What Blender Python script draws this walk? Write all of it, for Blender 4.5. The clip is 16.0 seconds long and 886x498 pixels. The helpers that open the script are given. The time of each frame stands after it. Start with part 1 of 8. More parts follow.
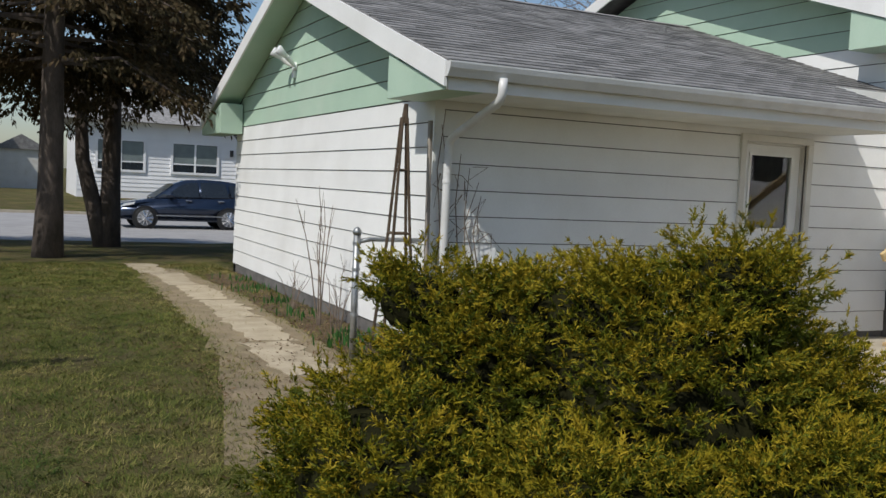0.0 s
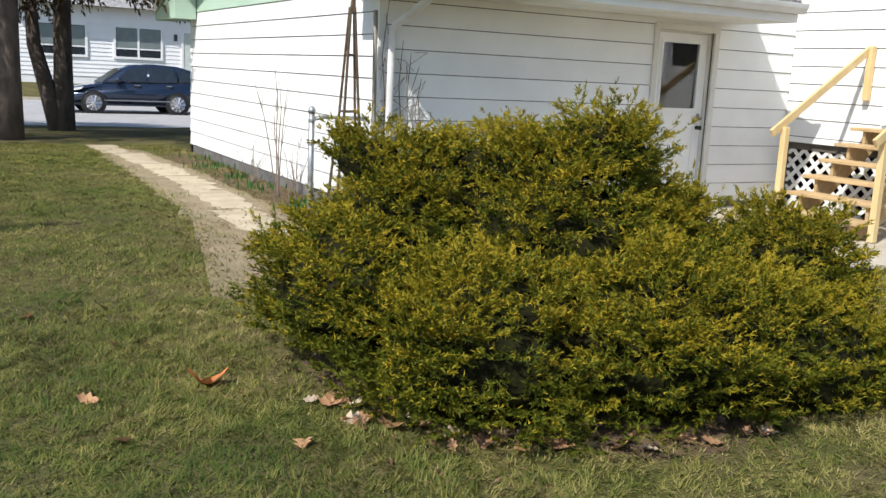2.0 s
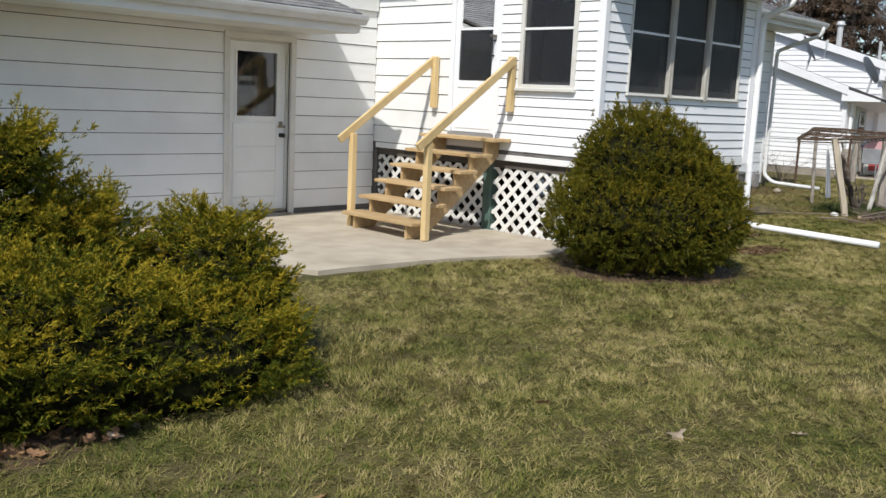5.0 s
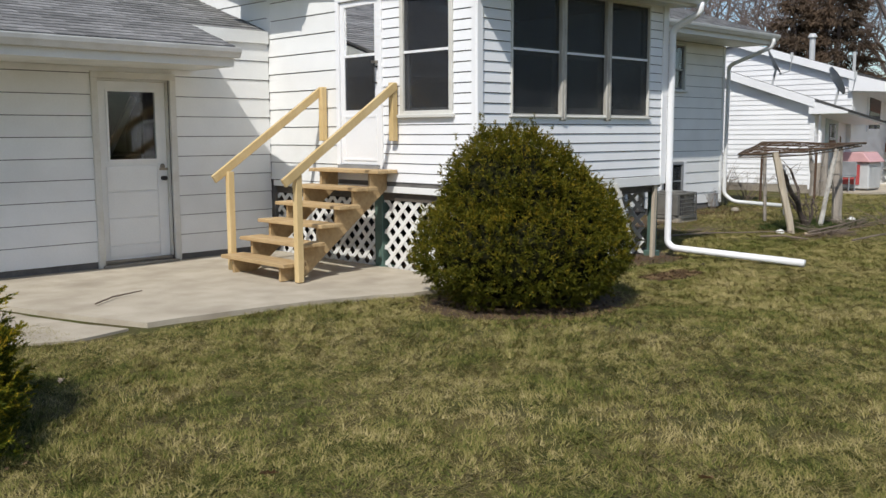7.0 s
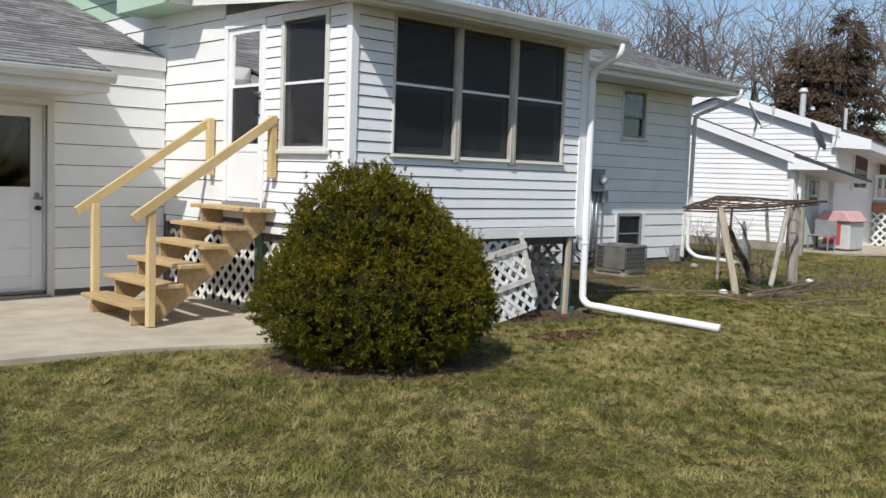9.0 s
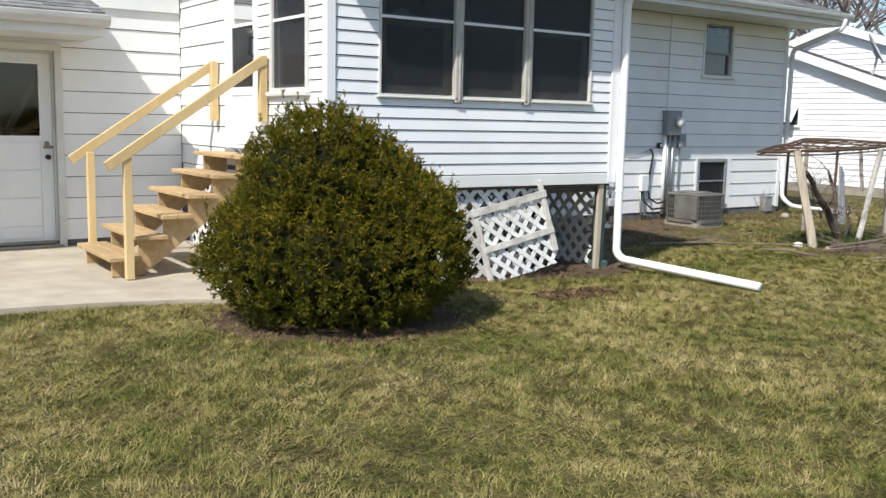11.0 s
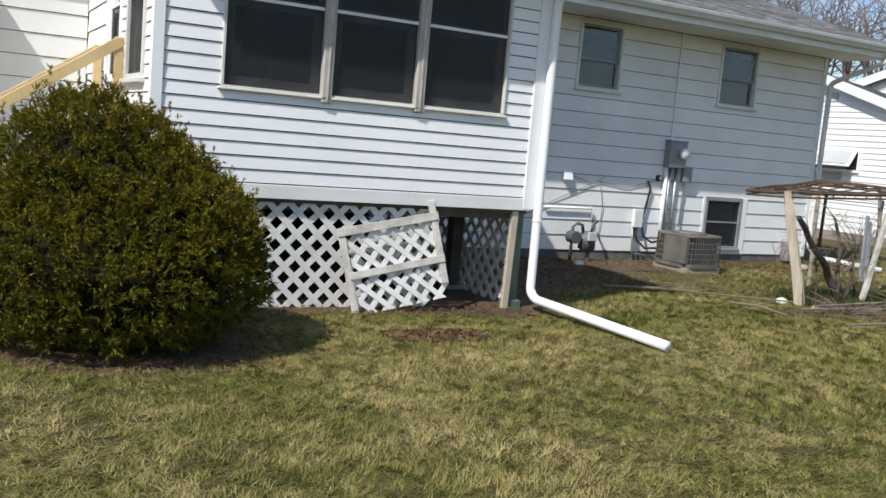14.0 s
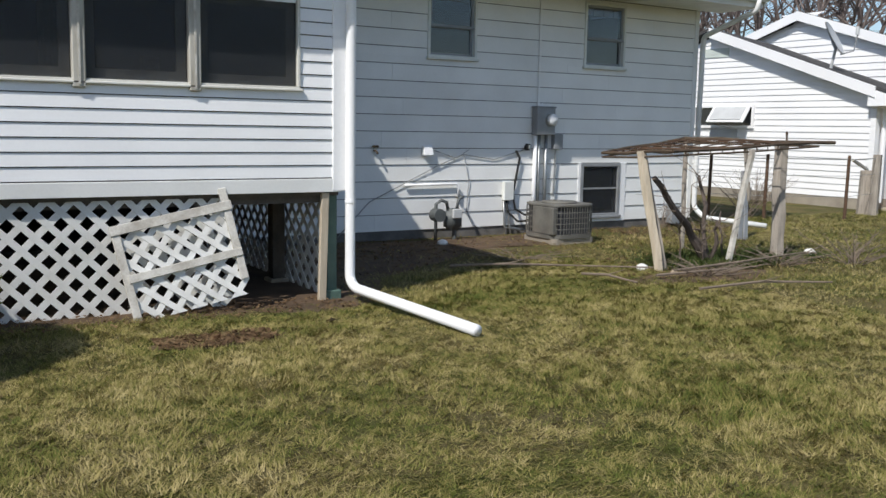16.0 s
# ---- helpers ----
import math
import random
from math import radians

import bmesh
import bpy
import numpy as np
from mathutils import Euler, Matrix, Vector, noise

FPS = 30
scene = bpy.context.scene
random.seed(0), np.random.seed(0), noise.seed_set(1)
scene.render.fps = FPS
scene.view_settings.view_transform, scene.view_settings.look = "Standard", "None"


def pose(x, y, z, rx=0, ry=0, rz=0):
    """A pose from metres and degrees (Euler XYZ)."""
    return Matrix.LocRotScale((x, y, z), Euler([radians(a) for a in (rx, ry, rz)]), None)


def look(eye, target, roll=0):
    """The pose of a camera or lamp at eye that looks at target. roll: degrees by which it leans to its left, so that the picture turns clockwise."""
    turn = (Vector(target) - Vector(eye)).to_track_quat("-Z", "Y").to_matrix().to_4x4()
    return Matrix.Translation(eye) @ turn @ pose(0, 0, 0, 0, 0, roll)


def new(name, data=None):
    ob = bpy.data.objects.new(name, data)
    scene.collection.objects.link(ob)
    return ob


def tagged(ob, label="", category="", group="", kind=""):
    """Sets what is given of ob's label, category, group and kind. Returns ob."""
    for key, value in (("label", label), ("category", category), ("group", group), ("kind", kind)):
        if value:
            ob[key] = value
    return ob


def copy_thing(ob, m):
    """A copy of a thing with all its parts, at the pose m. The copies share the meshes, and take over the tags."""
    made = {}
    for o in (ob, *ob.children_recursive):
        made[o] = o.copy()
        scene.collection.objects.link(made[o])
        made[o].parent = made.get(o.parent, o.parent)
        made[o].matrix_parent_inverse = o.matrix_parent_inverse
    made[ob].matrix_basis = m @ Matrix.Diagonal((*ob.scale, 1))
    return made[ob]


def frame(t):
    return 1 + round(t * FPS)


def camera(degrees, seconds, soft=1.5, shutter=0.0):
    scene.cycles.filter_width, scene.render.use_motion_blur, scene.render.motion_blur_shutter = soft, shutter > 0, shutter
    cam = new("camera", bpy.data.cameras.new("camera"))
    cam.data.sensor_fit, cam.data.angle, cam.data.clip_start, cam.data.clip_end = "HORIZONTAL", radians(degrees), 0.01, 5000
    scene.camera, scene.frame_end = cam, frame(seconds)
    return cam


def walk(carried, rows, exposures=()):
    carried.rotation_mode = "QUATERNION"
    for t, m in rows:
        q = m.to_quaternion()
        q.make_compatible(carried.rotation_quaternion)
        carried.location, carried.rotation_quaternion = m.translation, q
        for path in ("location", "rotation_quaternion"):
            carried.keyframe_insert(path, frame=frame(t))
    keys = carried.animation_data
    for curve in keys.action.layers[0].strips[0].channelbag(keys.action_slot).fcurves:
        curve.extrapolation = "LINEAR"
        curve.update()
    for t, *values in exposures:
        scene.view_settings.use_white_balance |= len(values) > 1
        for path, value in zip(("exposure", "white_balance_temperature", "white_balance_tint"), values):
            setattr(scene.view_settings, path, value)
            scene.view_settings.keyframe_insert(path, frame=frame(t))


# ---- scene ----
cam = camera(51.1, 16.0)
METRES, EYE, TILT, LEAN, TURN = 13.2, 1.5, 0.0, 0.0, -27.2
PATH = [
    (0, (0.997, 0.072, 1.508), (1.859, 1.871, 1.372), 2.7),
    (0.5, (0.87, -0.191, 1.491), (1.887, 1.501, 1.17), 1.1),
    (1, (0.774, -0.474, 1.493), (1.668, 1.293, 1.211), 4.0),
    (1.5, (0.631, -0.76, 1.506), (1.383, 1.067, 1.194), 1.7),
    (2, (0.517, -1.003, 1.488), (1.474, 0.714, 1.117), 2.8),
    (2.5, (0.586, -1.229, 1.502), (1.734, 0.393, 1.285), 3.5),
    (3, (0.737, -1.459, 1.508), (1.956, 0.11, 1.273), 2.8),
    (3.5, (0.989, -1.643, 1.522), (2.34, -0.204, 1.2), 3.8),
    (4, (1.265, -1.845, 1.52), (2.65, -0.434, 1.221), -0.5),
    (4.5, (1.544, -1.977, 1.53), (2.938, -0.574, 1.238), 1.5),
    (5, (1.915, -2.038, 1.539), (3.324, -0.656, 1.218), 2.7),
    (7.3, (3.613, -2.642, 1.489), (5.0, -1.222, 1.246), -0.4),
    (7.5, (3.761, -2.691, 1.488), (5.151, -1.278, 1.222), 1.6),
    (8, (4.136, -2.826, 1.494), (5.54, -1.414, 1.31), -3.6),
    (8.5, (4.526, -2.931, 1.498), (5.801, -1.398, 1.34), 0.4),
    (9, (4.941, -2.972, 1.498), (6.306, -1.518, 1.341), 2.0),
    (11.3, (6.64, -3.248, 1.462), (7.721, -1.587, 1.198), 2.5),
    (11.5, (6.806, -3.268, 1.464), (7.876, -1.593, 1.238), 5.0),
    (12, (7.231, -3.337, 1.467), (8.2, -1.602, 1.241), 1.3),
    (12.5, (7.571, -3.336, 1.452), (8.488, -1.573, 1.227), 1.5),
    (13, (7.977, -3.289, 1.437), (8.978, -1.572, 1.213), 4.2),
    (13.5, (8.407, -3.278, 1.434), (9.374, -1.54, 1.226), 5.4),
    (14, (8.741, -3.213, 1.409), (9.693, -1.469, 1.18), 4.9),
    (14.5, (9.089, -3.2, 1.411), (10.155, -1.528, 1.142), 1.4),
    (15, (9.427, -3.224, 1.409), (10.439, -1.518, 1.159), 2.4),
    (15.5, (9.752, -3.205, 1.389), (10.686, -1.458, 1.112), 2.5),
    (16, (10.087, -3.159, 1.393), (11.135, -1.475, 1.134), 1.0),
]
EXPOSURES = [(0, -0.4), (0.5, -0.25), (1, 0.1), (1.5, 0.4), (2, 0.45), (2.5, 0.45), (3, 0.35), (3.5, 0.25), (5, 0.0), (7.5, -0.18), (8, 0.02), (8.5, -0.12), (9, -0.06), (11.5, 0.38), (13, 0.25), (14.5, 0.1), (16, 0.0)]
walk(cam, [(t, look(eye, target, roll)) for t, eye, target, roll in PATH], EXPOSURES)

# ---- world, sun and exposure ----
SUN_WAY = Vector((2.04, 1.0, -2.55)).normalized()
world = bpy.data.worlds.new("World")
scene.world = world
world.use_nodes = True
wn = world.node_tree.nodes
sky = wn.new("ShaderNodeTexSky")
sky.sky_type = "NISHITA"
sky.sun_disc = False
sky.sun_elevation = math.asin(-SUN_WAY.z)
sky.sun_rotation = math.atan2(-SUN_WAY.x, -SUN_WAY.y)
sky.air_density, sky.dust_density, sky.ozone_density = 1.0, 0.9, 2.6
wn["Background"].inputs[1].default_value = 0.13
world.node_tree.links.new(sky.outputs[0], wn["Background"].inputs[0])
sun = new("sun", bpy.data.lights.new("sun", "SUN"))
sun.data.energy, sun.data.angle, sun.data.color = 4.6, radians(0.6), (1.0, 0.97, 0.92)
sun.rotation_mode = "QUATERNION"
sun.rotation_quaternion = SUN_WAY.to_track_quat("-Z", "Y")
sun.location = (0, 0, 30)


# ---- materials ----
def mat(name, c1, c2=None, rough=0.6, scale=8.0, fine=90.0, bump=0.15, metal=0.0, spec=0.4, stain=None, stain_amt=0.35,
        stretch=(1, 1, 1), rand=0.0, island=False, translucent=0.0, coat=0.0, stain_scale=1.3):
    """A node material: two tones mixed by broad and fine noise, optional stains, fine relief, a little change from piece to piece."""
    m = bpy.data.materials.new(name)
    m.use_nodes = True
    nt = m.node_tree
    N, L = nt.nodes, nt.links
    b = N["Principled BSDF"]
    c2 = c2 or tuple(v * 0.8 for v in c1)
    tc = N.new("ShaderNodeTexCoord")
    mp = N.new("ShaderNodeMapping")
    mp.inputs["Scale"].default_value = stretch
    L.new(tc.outputs["Object"], mp.inputs[0])
    n1 = N.new("ShaderNodeTexNoise")
    n1.inputs["Scale"].default_value, n1.inputs["Detail"].default_value = scale, 6
    n2 = N.new("ShaderNodeTexNoise")
    n2.inputs["Scale"].default_value, n2.inputs["Detail"].default_value = fine, 3
    for n in (n1, n2):
        L.new(mp.outputs[0], n.inputs["Vector"])
    add = N.new("ShaderNodeMath")
    add.operation = "MULTIPLY_ADD"
    L.new(n2.outputs[0], add.inputs[0])
    add.inputs[1].default_value = 0.45
    sub = N.new("ShaderNodeMath")
    sub.operation = "SUBTRACT"
    L.new(n1.outputs[0], sub.inputs[0])
    sub.inputs[1].default_value = 0.22
    L.new(sub.outputs[0], add.inputs[2])
    ramp = N.new("ShaderNodeValToRGB")
    ramp.color_ramp.elements[0].position, ramp.color_ramp.elements[1].position = 0.32, 0.68
    ramp.color_ramp.elements[0].color, ramp.color_ramp.elements[1].color = (*c2, 1), (*c1, 1)
    L.new(add.outputs[0], ramp.inputs[0])
    out = ramp.outputs[0]
    if stain:
        n3 = N.new("ShaderNodeTexNoise")
        n3.inputs["Scale"].default_value, n3.inputs["Detail"].default_value = stain_scale, 8
        L.new(mp.outputs[0], n3.inputs["Vector"])
        r3 = N.new("ShaderNodeValToRGB")
        r3.color_ramp.elements[0].position, r3.color_ramp.elements[1].position = 0.5, 0.72
        r3.color_ramp.elements[1].color = (stain_amt,) * 3 + (1,)
        L.new(n3.outputs[0], r3.inputs[0])
        mx = N.new("ShaderNodeMix")
        mx.data_type = "RGBA"
        L.new(r3.outputs[0], mx.inputs[0])
        L.new(out, mx.inputs[6])
        mx.inputs[7].default_value = (*stain, 1)
        out = mx.outputs[2]
    if rand or island:
        src = N.new("ShaderNodeNewGeometry").outputs["Random Per Island"] if island else N.new("ShaderNodeObjectInfo").outputs["Random"]
        hs = N.new("ShaderNodeHueSaturation")
        mr = N.new("ShaderNodeMapRange")
        L.new(src, mr.inputs[0])
        mr.inputs[3].default_value, mr.inputs[4].default_value = 1 - rand, 1 + rand
        L.new(mr.outputs[0], hs.inputs["Value"])
        L.new(out, hs.inputs["Color"])
        out = hs.outputs[0]
    L.new(out, b.inputs["Base Color"])
    b.inputs["Roughness"].default_value, b.inputs["Metallic"].default_value = rough, metal
    b.inputs["Specular IOR Level"].default_value = spec
    b.inputs["Coat Weight"].default_value = coat
    if bump:
        bp = N.new("ShaderNodeBump")
        bp.inputs["Strength"].default_value, bp.inputs["Distance"].default_value = bump, 0.01
        L.new(add.outputs[0], bp.inputs["Height"])
        L.new(bp.outputs[0], b.inputs["Normal"])
    if translucent:
        tr = N.new("ShaderNodeBsdfTranslucent")
        L.new(out, tr.inputs[0])
        ms = N.new("ShaderNodeMixShader")
        ms.inputs[0].default_value = translucent
        L.new(b.outputs[0], ms.inputs[1])
        L.new(tr.outputs[0], ms.inputs[2])
        L.new(ms.outputs[0], N["Material Output"].inputs[0])
    return m


def glass_mat(name, tint, rough=0.02, ior=1.5):
    m = bpy.data.materials.new(name)
    m.use_nodes = True
    b = m.node_tree.nodes["Principled BSDF"]
    b.inputs["Base Color"].default_value = (*tint, 1)
    b.inputs["Roughness"].default_value = rough
    b.inputs["Transmission Weight"].default_value = 1.0
    b.inputs["IOR"].default_value = ior
    n = m.node_tree.nodes.new("ShaderNodeTexNoise")
    n.inputs["Scale"].default_value = 1.7
    bp = m.node_tree.nodes.new("ShaderNodeBump")
    bp.inputs["Strength"].default_value, bp.inputs["Distance"].default_value = 0.05, 0.01
    m.node_tree.links.new(n.outputs[0], bp.inputs["Height"])
    m.node_tree.links.new(bp.outputs[0], b.inputs["Normal"])
    return m


def lawn_mat():
    """Early spring turf: patches of green, straw and bare soil."""
    m = bpy.data.materials.new("lawn")
    m.use_nodes = True
    nt = m.node_tree
    N, L = nt.nodes, nt.links
    b = N["Principled BSDF"]
    tc = N.new("ShaderNodeTexCoord")
    out = None
    prev = (0.10, 0.082, 0.04, 1)
    for scale, col, lo, hi in ((0.8, (0.15, 0.12, 0.05), 0.42, 0.62), (1.7, (0.072, 0.078, 0.020), 0.46, 0.62),
                               (60.0, (0.20, 0.165, 0.085), 0.55, 0.75), (130.0, (0.055, 0.062, 0.022), 0.50, 0.72), (3.1, (0.10, 0.075, 0.045), 0.66, 0.78)):
        n = N.new("ShaderNodeTexNoise")
        n.inputs["Scale"].default_value, n.inputs["Detail"].default_value = scale, 7
        L.new(tc.outputs["Object"], n.inputs["Vector"])
        r = N.new("ShaderNodeValToRGB")
        r.color_ramp.elements[0].position, r.color_ramp.elements[1].position = lo, hi
        L.new(n.outputs[0], r.inputs[0])
        mx = N.new("ShaderNodeMix")
        mx.data_type = "RGBA"
        L.new(r.outputs[0], mx.inputs[0])
        if out:
            L.new(out, mx.inputs[6])
        else:
            mx.inputs[6].default_value = prev
        mx.inputs[7].default_value = (*col, 1)
        out = mx.outputs[2]
    L.new(out, b.inputs["Base Color"])
    b.inputs["Roughness"].default_value, b.inputs["Specular IOR Level"].default_value = 0.95, 0.1
    n = N.new("ShaderNodeTexNoise")
    n.inputs["Scale"].default_value, n.inputs["Detail"].default_value = 75, 5
    L.new(tc.outputs["Object"], n.inputs["Vector"])
    bp = N.new("ShaderNodeBump")
    bp.inputs["Strength"].default_value, bp.inputs["Distance"].default_value = 0.7, 0.03
    L.new(n.outputs[0], bp.inputs["Height"])
    L.new(bp.outputs[0], b.inputs["Normal"])
    return m


def leaf_mat(name, cols, translucent=0.25, rough=0.6, patch=1.2):
    """Foliage: the colour runs from leaf to leaf and in broad patches."""
    m = bpy.data.materials.new(name)
    m.use_nodes = True
    nt = m.node_tree
    N, L = nt.nodes, nt.links
    b = N["Principled BSDF"]
    geo = N.new("ShaderNodeNewGeometry")
    tc = N.new("ShaderNodeTexCoord")
    n = N.new("ShaderNodeTexNoise")
    n.inputs["Scale"].default_value, n.inputs["Detail"].default_value = patch, 4
    L.new(tc.outputs["Object"], n.inputs["Vector"])
    mr = N.new("ShaderNodeMapRange")
    L.new(n.outputs[0], mr.inputs[0])
    mr.inputs[1].default_value, mr.inputs[2].default_value = 0.32, 0.68
    a = N.new("ShaderNodeMath")
    a.operation = "MULTIPLY_ADD"
    L.new(mr.outputs[0], a.inputs[0])
    a.inputs[1].default_value = 0.72
    h = N.new("ShaderNodeMath")
    h.operation = "MULTIPLY"
    L.new(geo.outputs["Random Per Island"], h.inputs[0])
    h.inputs[1].default_value = 0.28
    L.new(h.outputs[0], a.inputs[2])
    r = N.new("ShaderNodeValToRGB")
    e = r.color_ramp.elements
    while len(e) < len(cols):
        e.new(0.5)
    for k, c in enumerate(cols):
        e[k].position, e[k].color = k / (len(cols) - 1), (*c, 1)
    L.new(a.outputs[0], r.inputs[0])
    L.new(r.outputs[0], b.inputs["Base Color"])
    b.inputs["Roughness"].default_value, b.inputs["Specular IOR Level"].default_value = rough, 0.12
    tr = N.new("ShaderNodeBsdfTranslucent")
    L.new(r.outputs[0], tr.inputs[0])
    ms = N.new("ShaderNodeMixShader")
    ms.inputs[0].default_value = translucent
    L.new(b.outputs[0], ms.inputs[1])
    L.new(tr.outputs[0], ms.inputs[2])
    L.new(ms.outputs[0], N["Material Output"].inputs[0])
    return m


def grass_mat():
    """Turf blades: colour by broad patch, by tuft and from blade to blade; the side towards the street is greener."""
    m = bpy.data.materials.new("grass_blades")
    m.use_nodes = True
    N, L = m.node_tree.nodes, m.node_tree.links
    b = N["Principled BSDF"]
    geo, tc = N.new("ShaderNodeNewGeometry"), N.new("ShaderNodeTexCoord")
    total = None
    for src, scale, weight in (("noise", 0.75, 0.75), ("noise", 2.8, 0.72), ("noise", 16.0, 0.70), ("blade", 0, 0.42), ("side", 0, 0.24)):
        k = N.new("ShaderNodeMath")
        k.operation = "MULTIPLY_ADD"
        k.inputs[1].default_value = weight
        if src == "noise":
            n = N.new("ShaderNodeTexNoise")
            n.inputs["Scale"].default_value, n.inputs["Detail"].default_value = scale, 3
            L.new(tc.outputs["Object"], n.inputs["Vector"])
            L.new(n.outputs[0], k.inputs[0])
            mean = 0.5
        elif src == "blade":
            L.new(geo.outputs["Random Per Island"], k.inputs[0])
            mean = 0.5
        else:
            xyz, r = N.new("ShaderNodeSeparateXYZ"), N.new("ShaderNodeMapRange")
            L.new(tc.outputs["Object"], xyz.inputs[0])
            L.new(xyz.outputs[0], r.inputs[0])
            r.inputs[1].default_value, r.inputs[2].default_value = 1.2, 5.5
            L.new(r.outputs[0], k.inputs[0])
            mean = 1.0
        if total is None:
            k.inputs[2].default_value = 0.53 - weight * mean
        else:
            off = N.new("ShaderNodeMath")
            off.operation = "ADD"
            off.inputs[1].default_value = -weight * mean
            L.new(total, off.inputs[0])
            L.new(off.outputs[0], k.inputs[2])
        total = k.outputs[0]
    r = N.new("ShaderNodeValToRGB")
    cols = ((0.0, (0.036, 0.068, 0.009)), (0.26, (0.094, 0.114, 0.018)), (0.46, (0.184, 0.174, 0.044)), (0.66, (0.325, 0.268, 0.100)), (0.92, (0.48, 0.395, 0.190)))
    e = r.color_ramp.elements
    while len(e) < len(cols):
        e.new(0.5)
    for k, (at, c) in enumerate(cols):
        e[k].position, e[k].color = at, (*c, 1)
    L.new(total, r.inputs[0])
    L.new(r.outputs[0], b.inputs["Base Color"])
    b.inputs["Roughness"].default_value, b.inputs["Specular IOR Level"].default_value = 0.7, 0.25
    tr, ms = N.new("ShaderNodeBsdfTranslucent"), N.new("ShaderNodeMixShader")
    ms.inputs[0].default_value = 0.22
    L.new(r.outputs[0], tr.inputs[0])
    L.new(b.outputs[0], ms.inputs[1])
    L.new(tr.outputs[0], ms.inputs[2])
    L.new(ms.outputs[0], N["Material Output"].inputs[0])
    return m


WHITE = mat("white_paint", (0.80, 0.80, 0.78), (0.73, 0.73, 0.71), 0.55, 1.5, 60, 0.08, rand=0.025, stain=(0.55, 0.53, 0.48), stain_amt=0.22)
VINYL = mat("white_vinyl", (0.83, 0.83, 0.83), (0.78, 0.78, 0.785), 0.4, 1.2, 40, 0.05, rand=0.015, stain=(0.62, 0.61, 0.58), stain_amt=0.15)
CREAM = mat("aged_white_paint", (0.66, 0.65, 0.60), (0.56, 0.545, 0.50), 0.55, 2, 50, 0.1, stain=(0.42, 0.38, 0.30), stain_amt=0.4, stain_scale=4)
GREEN = mat("mint_paint", (0.42, 0.56, 0.44), (0.37, 0.50, 0.39), 0.6, 1.5, 60, 0.1, rand=0.03, stain=(0.55, 0.60, 0.50), stain_amt=0.25)
MULLION = mat("stained_mullion_paint", (0.50, 0.48, 0.43), (0.38, 0.36, 0.31), 0.7, 7, 60, 0.2, stretch=(3, 3, 0.4), stain=(0.22, 0.19, 0.15), stain_amt=0.6, stain_scale=8)
SOFFIT = mat("soffit_paint", (0.74, 0.75, 0.72), (0.64, 0.66, 0.62), 0.6, 3, 60, 0.1, stain=(0.4, 0.38, 0.33), stain_amt=0.3)
METALW = mat("white_aluminium", (0.70, 0.70, 0.69), (0.62, 0.62, 0.60), 0.4, 2, 50, 0.06, spec=0.5, stain=(0.40, 0.38, 0.34), stain_amt=0.35, stain_scale=3)
SHINGLE = mat("asphalt_shingle", (0.26, 0.255, 0.25), (0.15, 0.148, 0.145), 0.9, 5, 160, 0.5, rand=0.28, island=True, spec=0.15)
SHINGLE_P = mat("asphalt_shingle_piece", (0.26, 0.255, 0.25), (0.15, 0.148, 0.145), 0.9, 5, 160, 0.5, rand=0.28, spec=0.15)
CONCRETE = mat("concrete", (0.47, 0.415, 0.325), (0.36, 0.31, 0.235), 0.85, 3, 120, 0.35, stain=(0.24, 0.20, 0.15), stain_amt=0.5, stain_scale=1.6)
FOUND = mat("foundation_block", (0.34, 0.30, 0.24), (0.25, 0.22, 0.18), 0.9, 4, 90, 0.4, stain=(0.16, 0.13, 0.10), stain_amt=0.5)
NEWWOOD = mat("new_pine", (0.66, 0.50, 0.26), (0.57, 0.41, 0.19), 0.55, 6, 60, 0.15, stretch=(1, 1, 0.25), rand=0.06)
TREAD = mat("pine_tread", (0.50, 0.36, 0.19), (0.40, 0.27, 0.13), 0.65, 6, 70, 0.2, stretch=(4, 0.6, 4), rand=0.10, stain=(0.28, 0.18, 0.09), stain_amt=0.4, stain_scale=5)
GREYWOOD = mat("weathered_wood", (0.36, 0.32, 0.27), (0.22, 0.19, 0.16), 0.85, 9, 80, 0.5, stretch=(3, 3, 0.3), rand=0.1)
STUDWOOD = mat("faded_tan_wood", (0.50, 0.43, 0.33), (0.38, 0.32, 0.24), 0.85, 9, 80, 0.4, stretch=(3, 3, 0.3))
OLDWHITE = mat("flaking_white_wood", (0.62, 0.60, 0.55), (0.42, 0.39, 0.34), 0.8, 8, 70, 0.4, stain=(0.25, 0.21, 0.17), stain_amt=0.6, stain_scale=6)
LATT = mat("white_lattice", (0.76, 0.76, 0.73), (0.68, 0.67, 0.63), 0.5, 4, 60, 0.1, rand=0.05, stain=(0.40, 0.37, 0.31), stain_amt=0.4, stain_scale=3)
GREENPOST = mat("green_post", (0.10, 0.16, 0.13), (0.07, 0.12, 0.10), 0.6, 6, 60, 0.2)
DARKWOOD = mat("dark_beam", (0.12, 0.10, 0.08), (0.07, 0.06, 0.05), 0.85, 6, 60, 0.3)
GLASS = glass_mat("window_glass", (0.9, 0.94, 0.95))
COATED = glass_mat("coated_double_glass", (0.78, 0.86, 0.92), 0.02, 1.6)
VALANCE = mat("brown_fabric", (0.13, 0.085, 0.055), (0.09, 0.06, 0.04), 0.9, 6, 60, 0.2)
# Room surfaces coloured dark to give the dimness behind the window glass.
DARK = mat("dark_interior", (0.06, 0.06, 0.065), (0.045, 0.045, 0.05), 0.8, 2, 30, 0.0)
DIMROOM = mat("dimmed_room_wall", (0.085, 0.085, 0.085), (0.065, 0.065, 0.067), 0.8, 2, 30, 0.0)
